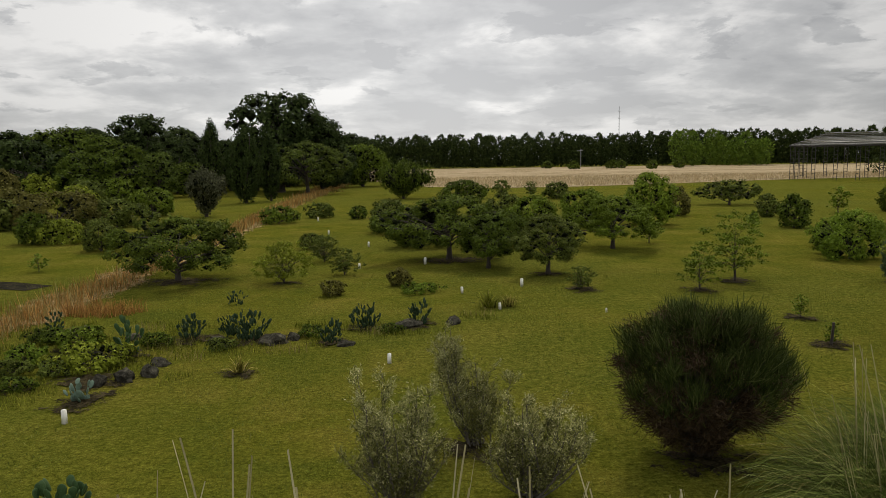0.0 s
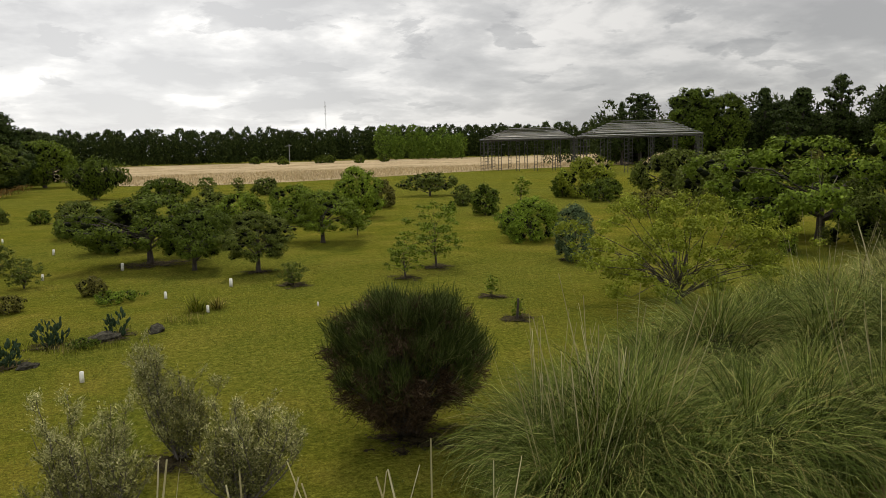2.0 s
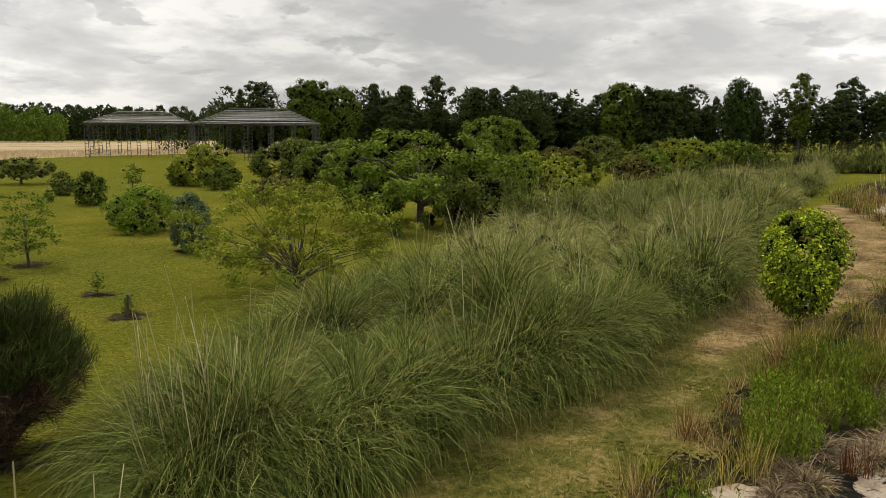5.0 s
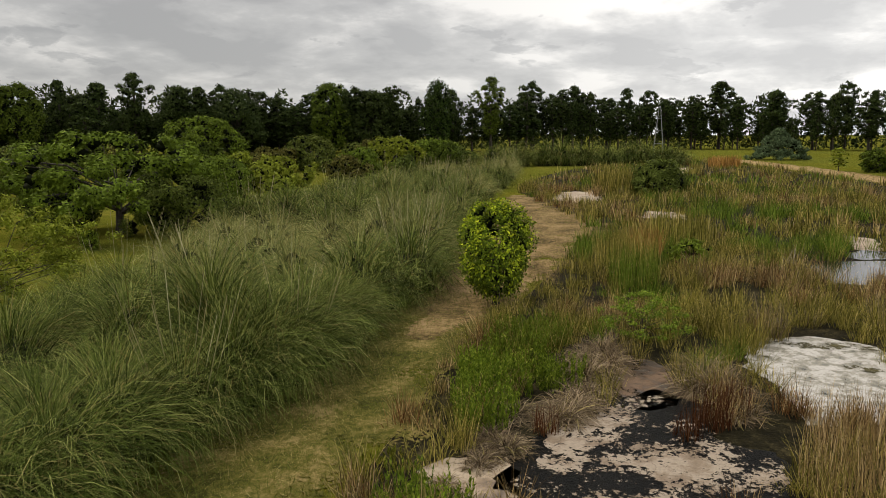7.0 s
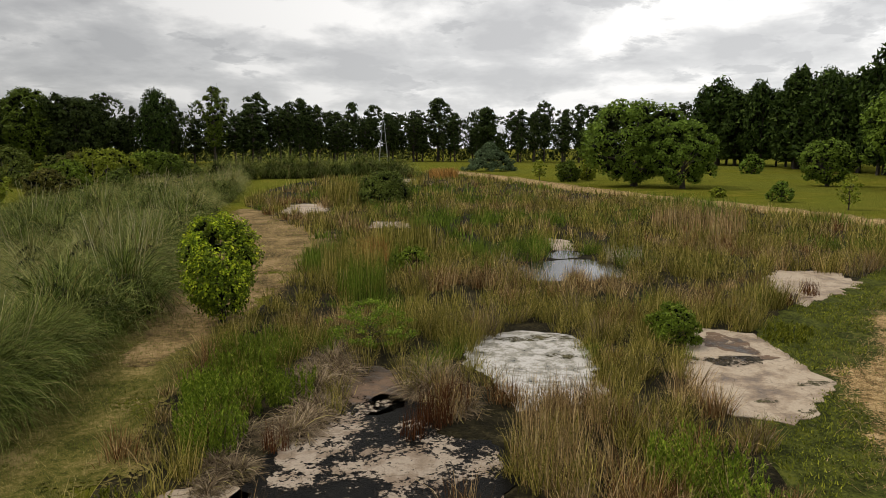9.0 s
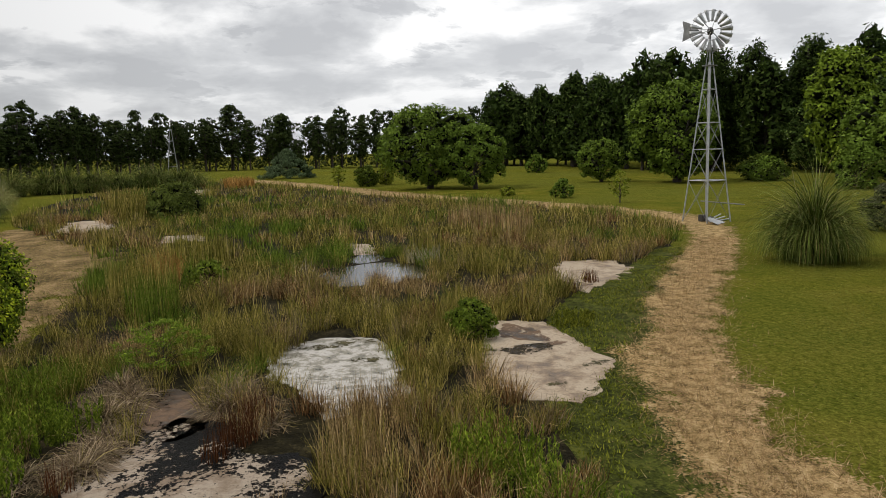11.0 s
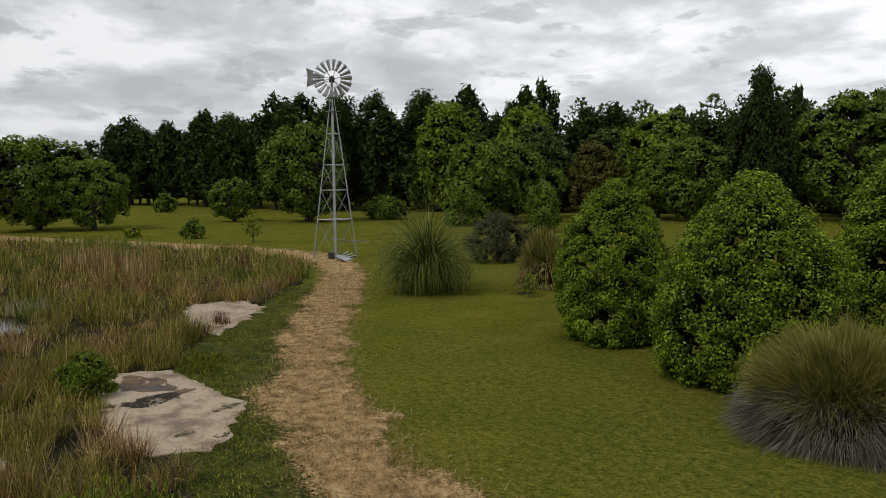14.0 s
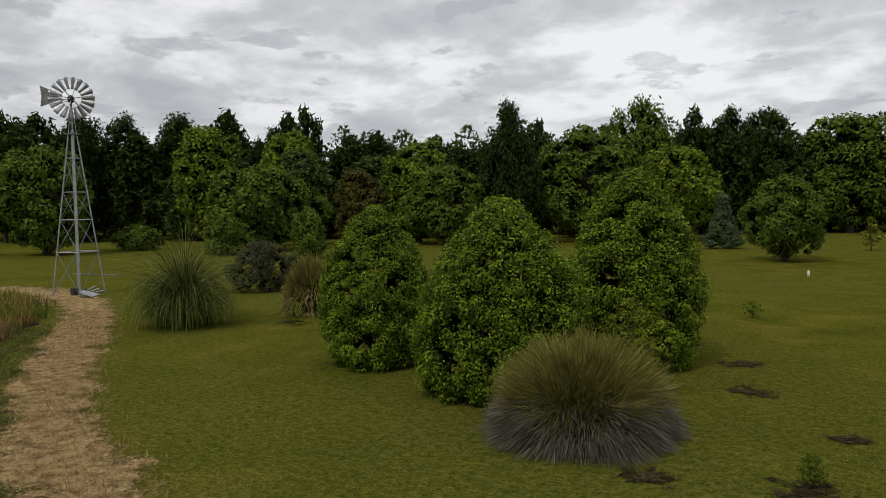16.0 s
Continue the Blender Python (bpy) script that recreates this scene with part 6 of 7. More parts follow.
ob = new("stake")
ob.matrix_basis = pose(8.85, 17.45, 0, 2, 3, 0)
tagged(ob, "short dark wooden stake beside a sapling in mulch", "stake")
stake = bmesh.new()
bmesh.ops.create_cone(stake, cap_ends=True, segments=8, radius1=0.035, radius2=0.03, depth=0.6, matrix=pose(0, 0, 0.27))
bmesh.ops.bevel(stake, geom=stake.edges[:], offset=0.006, segments=1, affect="EDGES")
part("shaft", bm_mesh("stake_shaft", stake, BARK), ob)


def rock(x, y, h, w, seed):
    rng = np.random.default_rng(seed)
    bm = bmesh.new()
    bmesh.ops.create_icosphere(bm, subdivisions=3, radius=1.0)
    off = Vector(rng.uniform(0, 50, 3))
    for v in bm.verts:
        k = 1 + 0.45 * noise.noise(v.co * 1.3 + off) + 0.18 * noise.noise(v.co * 3.7 + off)
        v.co = Vector((v.co.x * k * w / 2, v.co.y * k * w / 2.6, max(v.co.z * k, -0.25) * h))
    ob = new("rock", bm_mesh("rock", bm, ROCK))
    ob.matrix_basis = pose(x, y, 0.02, 0, 0, rng.uniform(0, 360))
    return tagged(ob, "dark weathered boulder lying in the grass", "rock", "rocks of the rockery")


for i, (x, y, h, w) in enumerate(((-6.6, 15.5, 0.24, 0.5), (-6.2, 15.8, 0.2, 0.4), (-7.0, 15.2, 0.2, 0.4), (-4.2, 18.6, 0.2, 0.8), (-3.8, 18.9, 0.15, 0.4), (-5.65, 18.7, 0.13, 0.45),
                                  (-1.0, 20.2, 0.18, 0.75), (0.2, 20.45, 0.2, 0.5), (-6.3, 16.7, 0.12, 0.5), (-8.3, 17.6, 0.16, 0.5), (-9.6, 19.7, 0.2, 0.7), (-7.9, 19.2, 0.12, 0.5), (-2.4, 18.2, 0.1, 0.4))):
    rock(x, y, h, w, 440 + i)


def guard_mesh():
    bm = bmesh.new()
    bmesh.ops.create_cone(bm, cap_ends=True, segments=12, radius1=0.05, radius2=0.045, depth=0.25)
    bmesh.ops.bevel(bm, geom=[e for e in bm.edges if e.calc_length() < 0.04 and e.verts[0].co.z > 0 and e.verts[1].co.z > 0], offset=0.008, segments=2, affect="EDGES")
    bmesh.ops.translate(bm, verts=bm.verts[:], vec=(0, 0, 0.115))
    return bm_mesh("marker_post", bm, WHITE, True)


GUARD = guard_mesh()
for i, (x, y, s) in enumerate(((-6.55, 12.96, 1.0), (-1.24, 16.55, 0.9), (2.65, 26.3, 1.15), (-0.84, 32.2, 1.2), (-3.5, 31.1, 0.95), (0.56, 25.1, 0.9), (1.6, 22.3, 0.85), (-3.9, 39.0, 1.1), (-9.3, 56.0, 1.2), (4.6, 21.7, 0.5), (3.2, -48.9, 1.5), (-13.6, 37.0, 1.0), (-7.0, 46.0, 1.0))):
    ob = new("marker_post", GUARD)
    ob.matrix_basis = pose(x, y, 0, (i * 37) % 7 - 3, (i * 53) % 7 - 3, i * 40) @ Matrix.Diagonal((s, s, s, 1))
    tagged(ob, "short white plastic marker post stuck in the lawn", "marker post", "white marker posts")

# ---- wind pump ----


def bar(bm, a, b, r, sides=6):
    a, b = Vector(a), Vector(b)
    m = Matrix.Translation((a + b) / 2) @ (b - a).to_track_quat("Z", "Y").to_matrix().to_4x4()
    bmesh.ops.create_cone(bm, cap_ends=True, segments=sides, radius1=r, radius2=r, depth=(b - a).length, matrix=m)


def bar_part(name, a, b, r, mat, parent, sides=6, label=""):
    bm = bmesh.new()
    bar(bm, a, b, r, sides)
    return part(name, bm_mesh(name, bm, mat), parent, label)


def wind_pump(x, y, turn, hub_h, wheel_r, base, n_vane, wheel_yaw):
    ob = new("wind_pump")
    ob.matrix_basis = pose(x, y, 0, 0, 0, turn)
    tagged(ob, "galvanised farm wind pump with lattice tower and many-bladed wheel", "wind pump")
    top_h = hub_h - 1.85
    tb = 0.14
    corners = ((1, 1), (-1, 1), (-1, -1), (1, -1))

    def half(z):
        return base / 2 + (tb - base / 2) * z / top_h

    for cx, cy in corners:
        bar_part("leg", (cx * base / 2, cy * base / 2, -0.1), (cx * tb, cy * tb, top_h), 0.038, GALV, ob, 4)
    levels = [0.0, 0.27 * top_h, 0.47 * top_h, 0.64 * top_h, 0.85 * top_h]
    for k, z in enumerate(levels[1:]):
        for i in range(4):
            (ax, ay), (bx, by) = corners[i], corners[(i + 1) % 4]
            h = half(z)
            bar_part("girt", (ax * h, ay * h, z), (bx * h, by * h, z), 0.028, GALV, ob, 4)
            h0 = half(levels[k])
            bar_part("brace", (ax * h0, ay * h0, levels[k] + 0.03), (bx * h, by * h, z), 0.014, GALV_DULL, ob, 4)
            bar_part("brace", (bx * h0, by * h0, levels[k] + 0.03), (ax * h, ay * h, z), 0.014, GALV_DULL, ob, 4)
    bar_part("pump_pipe", (0, 0, 0.0), (0, 0, top_h + 0.2), 0.085, GALV, ob, 10, "thick grey rising pipe")
    bar_part("side_rail", (-base * 0.95, -base * 0.55, 1.0), (base * 0.75, -base * 0.55, 1.05), 0.03, GALV_DULL, ob)
    bm = bmesh.new()
    bmesh.ops.create_cube(bm, size=1, matrix=Matrix.Translation((0, 0, top_h)) @ Matrix.Diagonal((0.6, 0.6, 0.05, 1)))
    bmesh.ops.bevel(bm, geom=bm.edges[:], offset=0.01, segments=1, affect="EDGES")
    part("platform", bm_mesh("platform", bm, GALV_DULL), ob)
    bar_part("mast", (0, 0, top_h), (0, 0, hub_h), 0.055, GALV_DULL, ob, 8)
    for cx, cy in corners:
        bar_part("head_stay", (cx * tb, cy * tb, top_h), (0, 0, hub_h - 0.2), 0.02, GALV, ob, 4)
    pump = bmesh.new()
    for cx, cy, s in ((0.1, 0.25, 0.4), (-0.25, -0.1, 0.3)):
        bmesh.ops.create_cube(pump, size=1, matrix=Matrix.Translation((cx, cy, s / 2)) @ Matrix.Diagonal((s * 0.8, s * 0.7, s, 1)))
    bmesh.ops.bevel(pump, geom=pump.edges[:], offset=0.03, segments=2, affect="EDGES")
    part("pump_head", bm_mesh("pump_head", pump, IRON), ob, "dark iron pump head at the foot")
    # wheel, gear and tail turn together on the mast
    spin = pose(0, 0, hub_h, 0, 0, wheel_yaw)
    gear = bmesh.new()
    bmesh.ops.create_uvsphere(gear, u_segments=12, v_segments=8, radius=0.2, matrix=Matrix.Diagonal((0.9, 1.5, 1.1, 1)))
    part("gearbox", bm_mesh("gearbox", gear, IRON, True), ob, "dark rounded gear housing", spin)
    wheel = new("wheel")
    wheel.parent = ob
    wheel.matrix_basis = spin @ pose(0, -0.42, 0.0)
    for name, rr, tube in (("rim", wheel_r * 0.93, 0.014), ("inner_rim", wheel_r * 0.47, 0.016)):
        a = np.linspace(0, 2 * np.pi, 37)
        V, F = tube_chain(np.stack([np.cos(a) * rr, 0 * a, np.sin(a) * rr], 1), np.full(37, tube), 5)
        part(name, fast_mesh(name, V, F, [GALV]), wheel)
    for k in range(6):
        a = k * math.pi / 3 + 0.2
        for dy in (0.0, 0.18):
            bar_part("spoke", (0.06 * math.cos(a), dy, 0.06 * math.sin(a)), (math.cos(a) * wheel_r * 0.93, 0.02, math.sin(a) * wheel_r * 0.93), 0.014, GALV, wheel, 4)
    bm = bmesh.new()
    bmesh.ops.create_cone(bm, cap_ends=True, segments=14, radius1=0.13, radius2=0.09, depth=0.34, matrix=pose(0, 0.08, 0, 90))
    part("hub", bm_mesh("hub", bm, IRON), wheel)
    # a curved, pitched sheet-metal vane
    V, F, nu, nv = [], [], 5, 5
    for i in range(nu):
        f = i / (nu - 1)
        r = wheel_r * (0.42 + 0.58 * f)
        half_w = r * math.pi / n_vane * 0.62
        for j in range(nv):
            g = j / (nv - 1) * 2 - 1
            V.append((g * half_w, 0.075 * (g * g) + g * half_w * 0.55, r))
    for i in range(nu - 1):
        for j in range(nv - 1):
            F.append((i * nv + j, i * nv + j + 1, (i + 1) * nv + j + 1, (i + 1) * nv + j))
    V2 = [(a, b + 0.006, c) for a, b, c in V]
    rim = [j for j in range(nv)] + [i * nv + nv - 1 for i in range(1, nu)] + [(nu - 1) * nv + j for j in range(nv - 2, -1, -1)] + [i * nv for i in range(nu - 2, 0, -1)]
    o = len(V)
    Fs = [tuple(reversed(f)) for f in F] + [tuple(i + o for i in f) for f in F] + [(rim[i], rim[(i + 1) % len(rim)], rim[(i + 1) % len(rim)] + o, rim[i] + o) for i in range(len(rim))]
    vane = fast_mesh("vane", V + V2, Fs, [GALV], smooth=True)
    for k in range(n_vane):
        part("vane", vane, wheel, loc=pose(0, 0.05, 0, 0, 360 / n_vane * k + 6, 0))
    tail = new("tail")
    tail.parent = ob
    tail.matrix_basis = pose(0, 0, hub_h, 0, 0, wheel_yaw + 42)
    bar_part("tail_arm", (0, 0.1, 0.1), (0, 1.5, 0.28), 0.022, GALV_DULL, tail)
    bar_part("tail_arm", (0, 0.1, -0.15), (0, 1.5, 0.2), 0.016, GALV_DULL, tail)
    bm = bmesh.new()
    pts = ((0.75, 0.0), (0.95, 0.45), (2.0, 0.85), (1.9, 0.30), (2.0, -0.30), (0.95, -0.05))
    f = bm.faces.new([bm.verts.new((0, p, q)) for p, q in pts])
    r = bmesh.ops.extrude_face_region(bm, geom=[f])
    for v in r["geom"]:
        if isinstance(v, bmesh.types.BMVert):
            v.co.x += 0.012
    bmesh.ops.recalc_face_normals(bm, faces=bm.faces[:])
    part("tail_vane", bm_mesh("tail_vane", bm, GALV_DULL), tail, "flat grey sheet-metal tail vane")
    return ob


wind_pump(37.6, -26.35, 12, 10.55, 1.14, 1.85, 18, -130)


def fallen_sheet(x, y, rot):
    """A ribbed sheet-metal vane leaning on the ground."""
    V, F, n = [], [], 25
    for i in range(n):
        f = i / (n - 1)
        for j in range(2):
            V.append((f * 1.5 - 0.75, (j - 0.5) * (0.55 + 0.3 * f), 0.05 + 0.02 * math.sin(i * 1.57) + j * 0.28))
        if i:
            F.append((2 * i - 2, 2 * i, 2 * i + 1, 2 * i - 1))
    o = len(V)
    V += [(a, b, c - 0.01) for a, b, c in V]
    F += [tuple(i + o for i in reversed(f)) for f in F]
    ob = new("metal_sheet", fast_mesh("metal_sheet", V, F, [GALV]))
    ob.matrix_basis = pose(x, y, 0.0, 0, 0, rot)
    return tagged(ob, "bright ribbed metal sheet lying at the foot of the wind pump", "metal sheet")


fallen_sheet(36.2, -25.9, -45)
ob = new("metal_pipes")
ob.matrix_basis = pose(37.4, -26.9, 0, 0, 0, -60)
tagged(ob, "loose galvanised pipes lying beside the wind pump", "pipes")
for k in range(3):
    bar_part("pipe", (-0.9 + 0.2 * k, 0.18 * k, 0.04), (1.2 + 0.1 * k, 0.3 * k - 0.2, 0.05 + 0.12 * k), 0.04, GALV, ob, 8)

# ---- shade pavilions ----


def slat_mesh(length, mat, depth=0.22, thick=0.10):
    bm = bmesh.new()
    bmesh.ops.create_cube(bm, size=1, matrix=Matrix.Diagonal((length, depth, thick, 1)))
    bmesh.ops.bevel(bm, geom=[e for e in bm.edges if e.calc_length() > length * 0.9], offset=0.02, segments=1, affect="EDGES")
    return bm_mesh("slat", bm, mat)


def pavilion(x, y, turn, wide, deep, eave, ridge_h, ridge_len, seed, label):
    rng = np.random.default_rng(seed)
    ob = new("pavilion")
    ob.matrix_basis = pose(x, y, 0, 0, 0, turn)
    tagged(ob, label, "pavilion", "two shade pavilions")
    rows = 8
    for k in range(rows):
        f = k / (rows - 1)
        z = eave + (ridge_h - eave) * f
        lw, ld = wide + (ridge_len - wide) * f, deep + (0.6 - deep) * f
        for s in (1, -1):
            part("slat", slat_mesh(lw * rng.uniform(0.97, 1.0), SLAT_PALE if rng.uniform() < 0.5 else SLAT), ob, loc=pose(rng.normal(0, 0.1), s * ld / 2, z + rng.normal(0, 0.03), s * 24, 0, 0))
            if ld > 1.0:
                part("slat", slat_mesh(ld * 0.98, SLAT), ob, loc=pose(s * lw / 2, 0, z - 0.06, -s * 24, 0, 90))
    for sx in (1, -1):
        for sy in (1, -1):
            bar_part("hip_rafter", (sx * wide / 2, sy * deep / 2, eave - 0.1), (sx * ridge_len / 2, 0, ridge_h - 0.1), 0.07, IRON, ob, 4)
    nx, ny = 6, 4
    for i in range(nx):
        for j in range(ny):
            if 0 < i < nx - 1 and 0 < j < ny - 1:
                continue
            px, py = (i / (nx - 1) - 0.5) * (wide - 0.8), (j / (ny - 1) - 0.5) * (deep - 0.8)
            bm = bmesh.new()
            for d in (-0.28, 0.28):
                bar(bm, (px + d, py, -0.1), (px + d, py, eave), 0.05, 4)
            for z in np.arange(0.5, eave, 0.62):
                bar(bm, (px - 0.28, py, z), (px + 0.28, py, z + 0.05), 0.035, 4)
            part("lattice_column", bm_mesh("lattice_column", bm, IRON), ob)
    for sy in (1, -1):
        bar_part("eave_beam", (-wide / 2, sy * deep / 2, eave - 0.2), (wide / 2, sy * deep / 2, eave - 0.2), 0.08, IRON, ob, 4)
    for sx in (1, -1):
        bar_part("eave_beam", (sx * wide / 2, -deep / 2, eave - 0.2), (sx * wide / 2, deep / 2, eave - 0.2), 0.08, IRON, ob, 4)


pavilion(70.9, 132.6, -34, 17.6, 15.0, 6.0, 8.0, 8.5, 5, "dark iron pavilion with a slatted grey hip roof on the lawn")
pavilion(77.9, 107.1, -38, 19.4, 16.0, 5.9, 8.3, 9.5, 6, "iron pavilion with a slatted hip roof and paler repaired slats")


def aerial(x, y, h):
    ob = new("radio_mast")
    ob.matrix_basis = pose(x, y, 0)
    tagged(ob, "thin distant lattice radio mast above the treeline", "mast")
    for k in range(3):
        a = k * 2.094
        bar_part("mast_leg", (0.35 * math.cos(a), 0.35 * math.sin(a), 0), (0.12 * math.cos(a), 0.12 * math.sin(a), h), 0.035, GALV_DULL, ob, 4)
    for z in np.arange(1.5, h, 1.5):
        bar_part("mast_ring", (0.3, 0, z), (-0.3, 0.1, z + 0.7), 0.05, GALV_DULL, ob, 4)
    for z in (h * 0.8, h * 0.92):
        bar_part("antenna", (-0.6, 0, z), (0.6, 0, z), 0.12, GALV_DULL, ob, 6)


aerial(92.0, 400.0, 30.5)
ob = new("utility_pole")
ob.matrix_basis = pose(62.0, 344.0, 0)
tagged(ob, "thin pole with a cross arm at the edge of the field", "pole")
bar_part("shaft", (0, 0, -0.2), (0, 0, 8.2), 0.16, GALV_DULL, ob)
bar_part("cross_arm", (-1.6, 0, 7.4), (1.0, 0, 7.6), 0.12, GALV_DULL, ob)
ob = new("wind_pump_tower")
ob.matrix_basis = pose(150.0, 9.1, 0)
tagged(ob, "small distant lattice tower beyond the pond", "tower")
for sx, sy in ((1, 1), (-1, 1), (-1, -1), (1, -1)):
    bar_part("leg", (sx * 1.0, sy * 1.0, 0), (sx * 0.15, sy * 0.15, 9.2), 0.07, GALV_DULL, ob, 4)
for z in (2.5, 5.0, 7.2):
    k = 1.0 - 0.85 * z / 9.2
    bar_part("girt", (-k, -k, z), (k, -k, z), 0.06, GALV_DULL, ob, 4)
    bar_part("girt", (-k, k, z), (-k, -k, z), 0.06, GALV_DULL, ob, 4)
bar_part("head", (-0.7, 0, 9.3), (0.7, 0, 9.3), 0.2, GALV_DULL, ob, 8)

for x, d in ((1010, 290), (1075, 300), (1090, 310), (1142, 280), (965, 320), (1185, 300)):
    a = (x - 784) / 1337
    plant("bush", "dark", d * math.sin(a), d * math.cos(a), 3.2, 4.0, 0.5, "small dark shrub standing in the dry field")

# ---- reeds, straw and grass ----


def stuff(name, mat, P, height, width, lean, droop, seed, label, category, seg=2):
    rng = np.random.default_rng(seed)
    n = len(P)
    P3 = np.concatenate([P, np.full((n, 1), -0.01)], 1)
    a = rng.uniform(0, 6.28, n)
    out = np.stack([np.cos(a), np.sin(a), np.zeros(n)], 1) * (lean * rng.uniform(0.1, 1.0, n))[:, None]
    V, F = blades(P3, out, height, width, droop, rng, seg)
    V[:, 2] = np.maximum(V[:, 2], 0.004)
    return tagged(new(name, fast_mesh(name, V, F, [LEAF[mat]])), label, category, kind="stuff")


def reeds():
    """Upright reeds in close clumps, with the dark floor showing between the clumps."""
    rng = np.random.default_rng(601)
    groups = {"reed": [], "reedlush": [], "reeddry": [], "reedgrey": [], "reedrust": []}
    for x0, x1, per, blades_, rad, wid in ((6, 20, 5.0, 74, 0.20, 0.011), (20, 34, 3.3, 54, 0.27, 0.017), (34, 62, 1.6, 28, 0.42, 0.036), (62, 130, 0.5, 16, 0.75, 0.075)):
        box = np.array([(x0, -28.0), (x1, -28.0), (x1, 15.5), (x0, 15.5)])
        C = scatter(box, per, rng, [BANKP] + HOLES)
        C = C[inside(C, POND)]
        C = C[field_noise(C, 1.4, 11) > -0.85]
        n = len(C)
        v, u, w = field_noise(C, 0.42, 13), field_noise(C, 1.3, 14), field_noise(C, 0.6, 15)
        # the reeds nearest the track are green, those at the front and round the open mud are bleached
        tan = 0.55 * v + 0.5 * u + rng.normal(0, 0.22, n) - 0.12 + 0.18 * ((C[:, 0] < 18) & (C[:, 1] < 0.0)) + 0.55 * ((C[:, 0] < 13.6) & (C[:, 1] < 0.6)) + 0.40 * ((C[:, 0] > 12) & (C[:, 0] < 15) & (C[:, 1] < -0.2) & (C[:, 1] > -3.5)) - 0.22 * (C[:, 0] > 28) - 0.35 * ((C[:, 1] > 0.8) & (C[:, 0] > 19) & (C[:, 0] < 31))
        high = (0.66 + 0.20 * w.clip(-1.2, 1.2) + rng.normal(0, 0.15, n)).clip(0.3, 1.1) * np.interp(C[:, 0], [8, 14, 22, 60], [0.82, 0.92, 1.02, 1.15])
        for mat, sel in (("reeddry", tan > 0.34), ("reedrust", (tan > 0.30) & (rng.uniform(0, 1, n) < 0.30)), ("reedgrey", (tan > 0.18) & (tan <= 0.34) & (rng.uniform(0, 1, n) < 0.45)), ("reed", None), ("reedlush", tan < -0.72)):
            if sel is None:
                sel = (tan <= 0.34) & (tan >= -0.72)
            Q, hh = C[sel], high[sel]
            i = np.repeat(np.arange(len(Q)), blades_)
            off = rng.normal(0, rad * 0.55, (len(i), 2))
            groups[mat].append((Q[i] + off, off / rad, hh[i] * rng.uniform(0.45, 1.12, len(i)) * np.exp(-0.18 * (off ** 2).sum(1) / rad ** 2), wid))
    names = {"reed": "olive-green upright reeds of the pond", "reedlush": "fresh green rushes of the pond", "reeddry": "dry tan reeds of the pond", "reedgrey": "grey dead reeds of the pond", "reedrust": "rust-brown dead reeds of the pond"}
    for mat, rows in groups.items():
        chunks = []
        for P, off, hgt, wid in rows:
            k = len(P)
            P3 = np.concatenate([P, np.full((k, 1), -0.01)], 1)
            out = np.concatenate([off * 0.22 + rng.normal(0, 0.24, (k, 2)), np.zeros((k, 1))], 1)
            chunks.append(blades(P3, out, hgt, wid * rng.uniform(0.6, 1.3, k), 1.1 * rng.uniform(0, 1, k) ** 3, rng, 3 if wid < 0.02 else 2, 0.2))
        tagged(new("reeds", fast_mesh("reeds", *join(chunks), [LEAF[mat]])), names[mat], "reeds", kind="stuff")


HOLES.append(np.array([(8.6, 2.5), (10.3, 3.3), (12.2, 3.1), (13.9, 3.0), (15.8, 2.5), (15.9, 1.7), (12.6, 1.6), (10.6, 2.2)]))
reeds()


def leafy_herbs(cx, cy, rx, ry, turn, per, h, seed, label, mat="herb", leaf=0.055):
    """Upright stems, each clothed in small leaves up to its tip."""
    rng = np.random.default_rng(seed)
    Q = scatter(patch_outline(cx, cy, rx, ry, radians(turn), seed), per, rng)
    n = len(Q)
    hh = h * rng.uniform(0.55, 1.1, n) * (1 + 0.25 * field_noise(Q, 2.0, seed).clip(-1, 1))
    lean = rng.normal(0, 0.10, (n, 2))
    m = 20
    f = np.tile((np.arange(m) + 0.5) / m, n)
    i = np.repeat(np.arange(n), m)
    P = np.concatenate([Q[i] + lean[i] * (f * hh[i])[:, None], (f * hh[i])[:, None]], 1)
    a = rng.uniform(0, 6.28, n * m)
    A = np.stack([np.cos(a), np.sin(a), rng.uniform(0.8, 2.2, n * m)], 1)
    V, F = leaf_tris(P, A, leaf, 0.42, rng)
    tagged(new("herbs", fast_mesh("herbs", V, F, [LEAF[mat]])), label, "herbs", kind="stuff")


def dead_mop(x, y, h, w, n, seed):
    ob = new("dead_grass", tussock_mesh("dead_grass", "reedgrey", n * 2, h * 1.15, w, 0.013, 1.0, seed, 0.6, 4, (80, 8), 1.3, 1.0, 0.2))
    ob.matrix_basis = pose(x, y, 0)
    tagged(ob, "arching grey dead grass collapsed at the pond edge", "dead grass", "dead grass clumps")


def patch_of(name, mat, cx, cy, rx, ry, turn, per, h, width, lean, droop, seed, label, category, seg=2):
    rng = np.random.default_rng(seed)
    o = patch_outline(cx, cy, rx, ry, radians(turn), seed)
    Q = scatter(o, per, rng)
    stuff(name, mat, Q, h * rng.uniform(0.5, 1.15, len(Q)), width, lean, droop, seed + 1, label, category, seg)


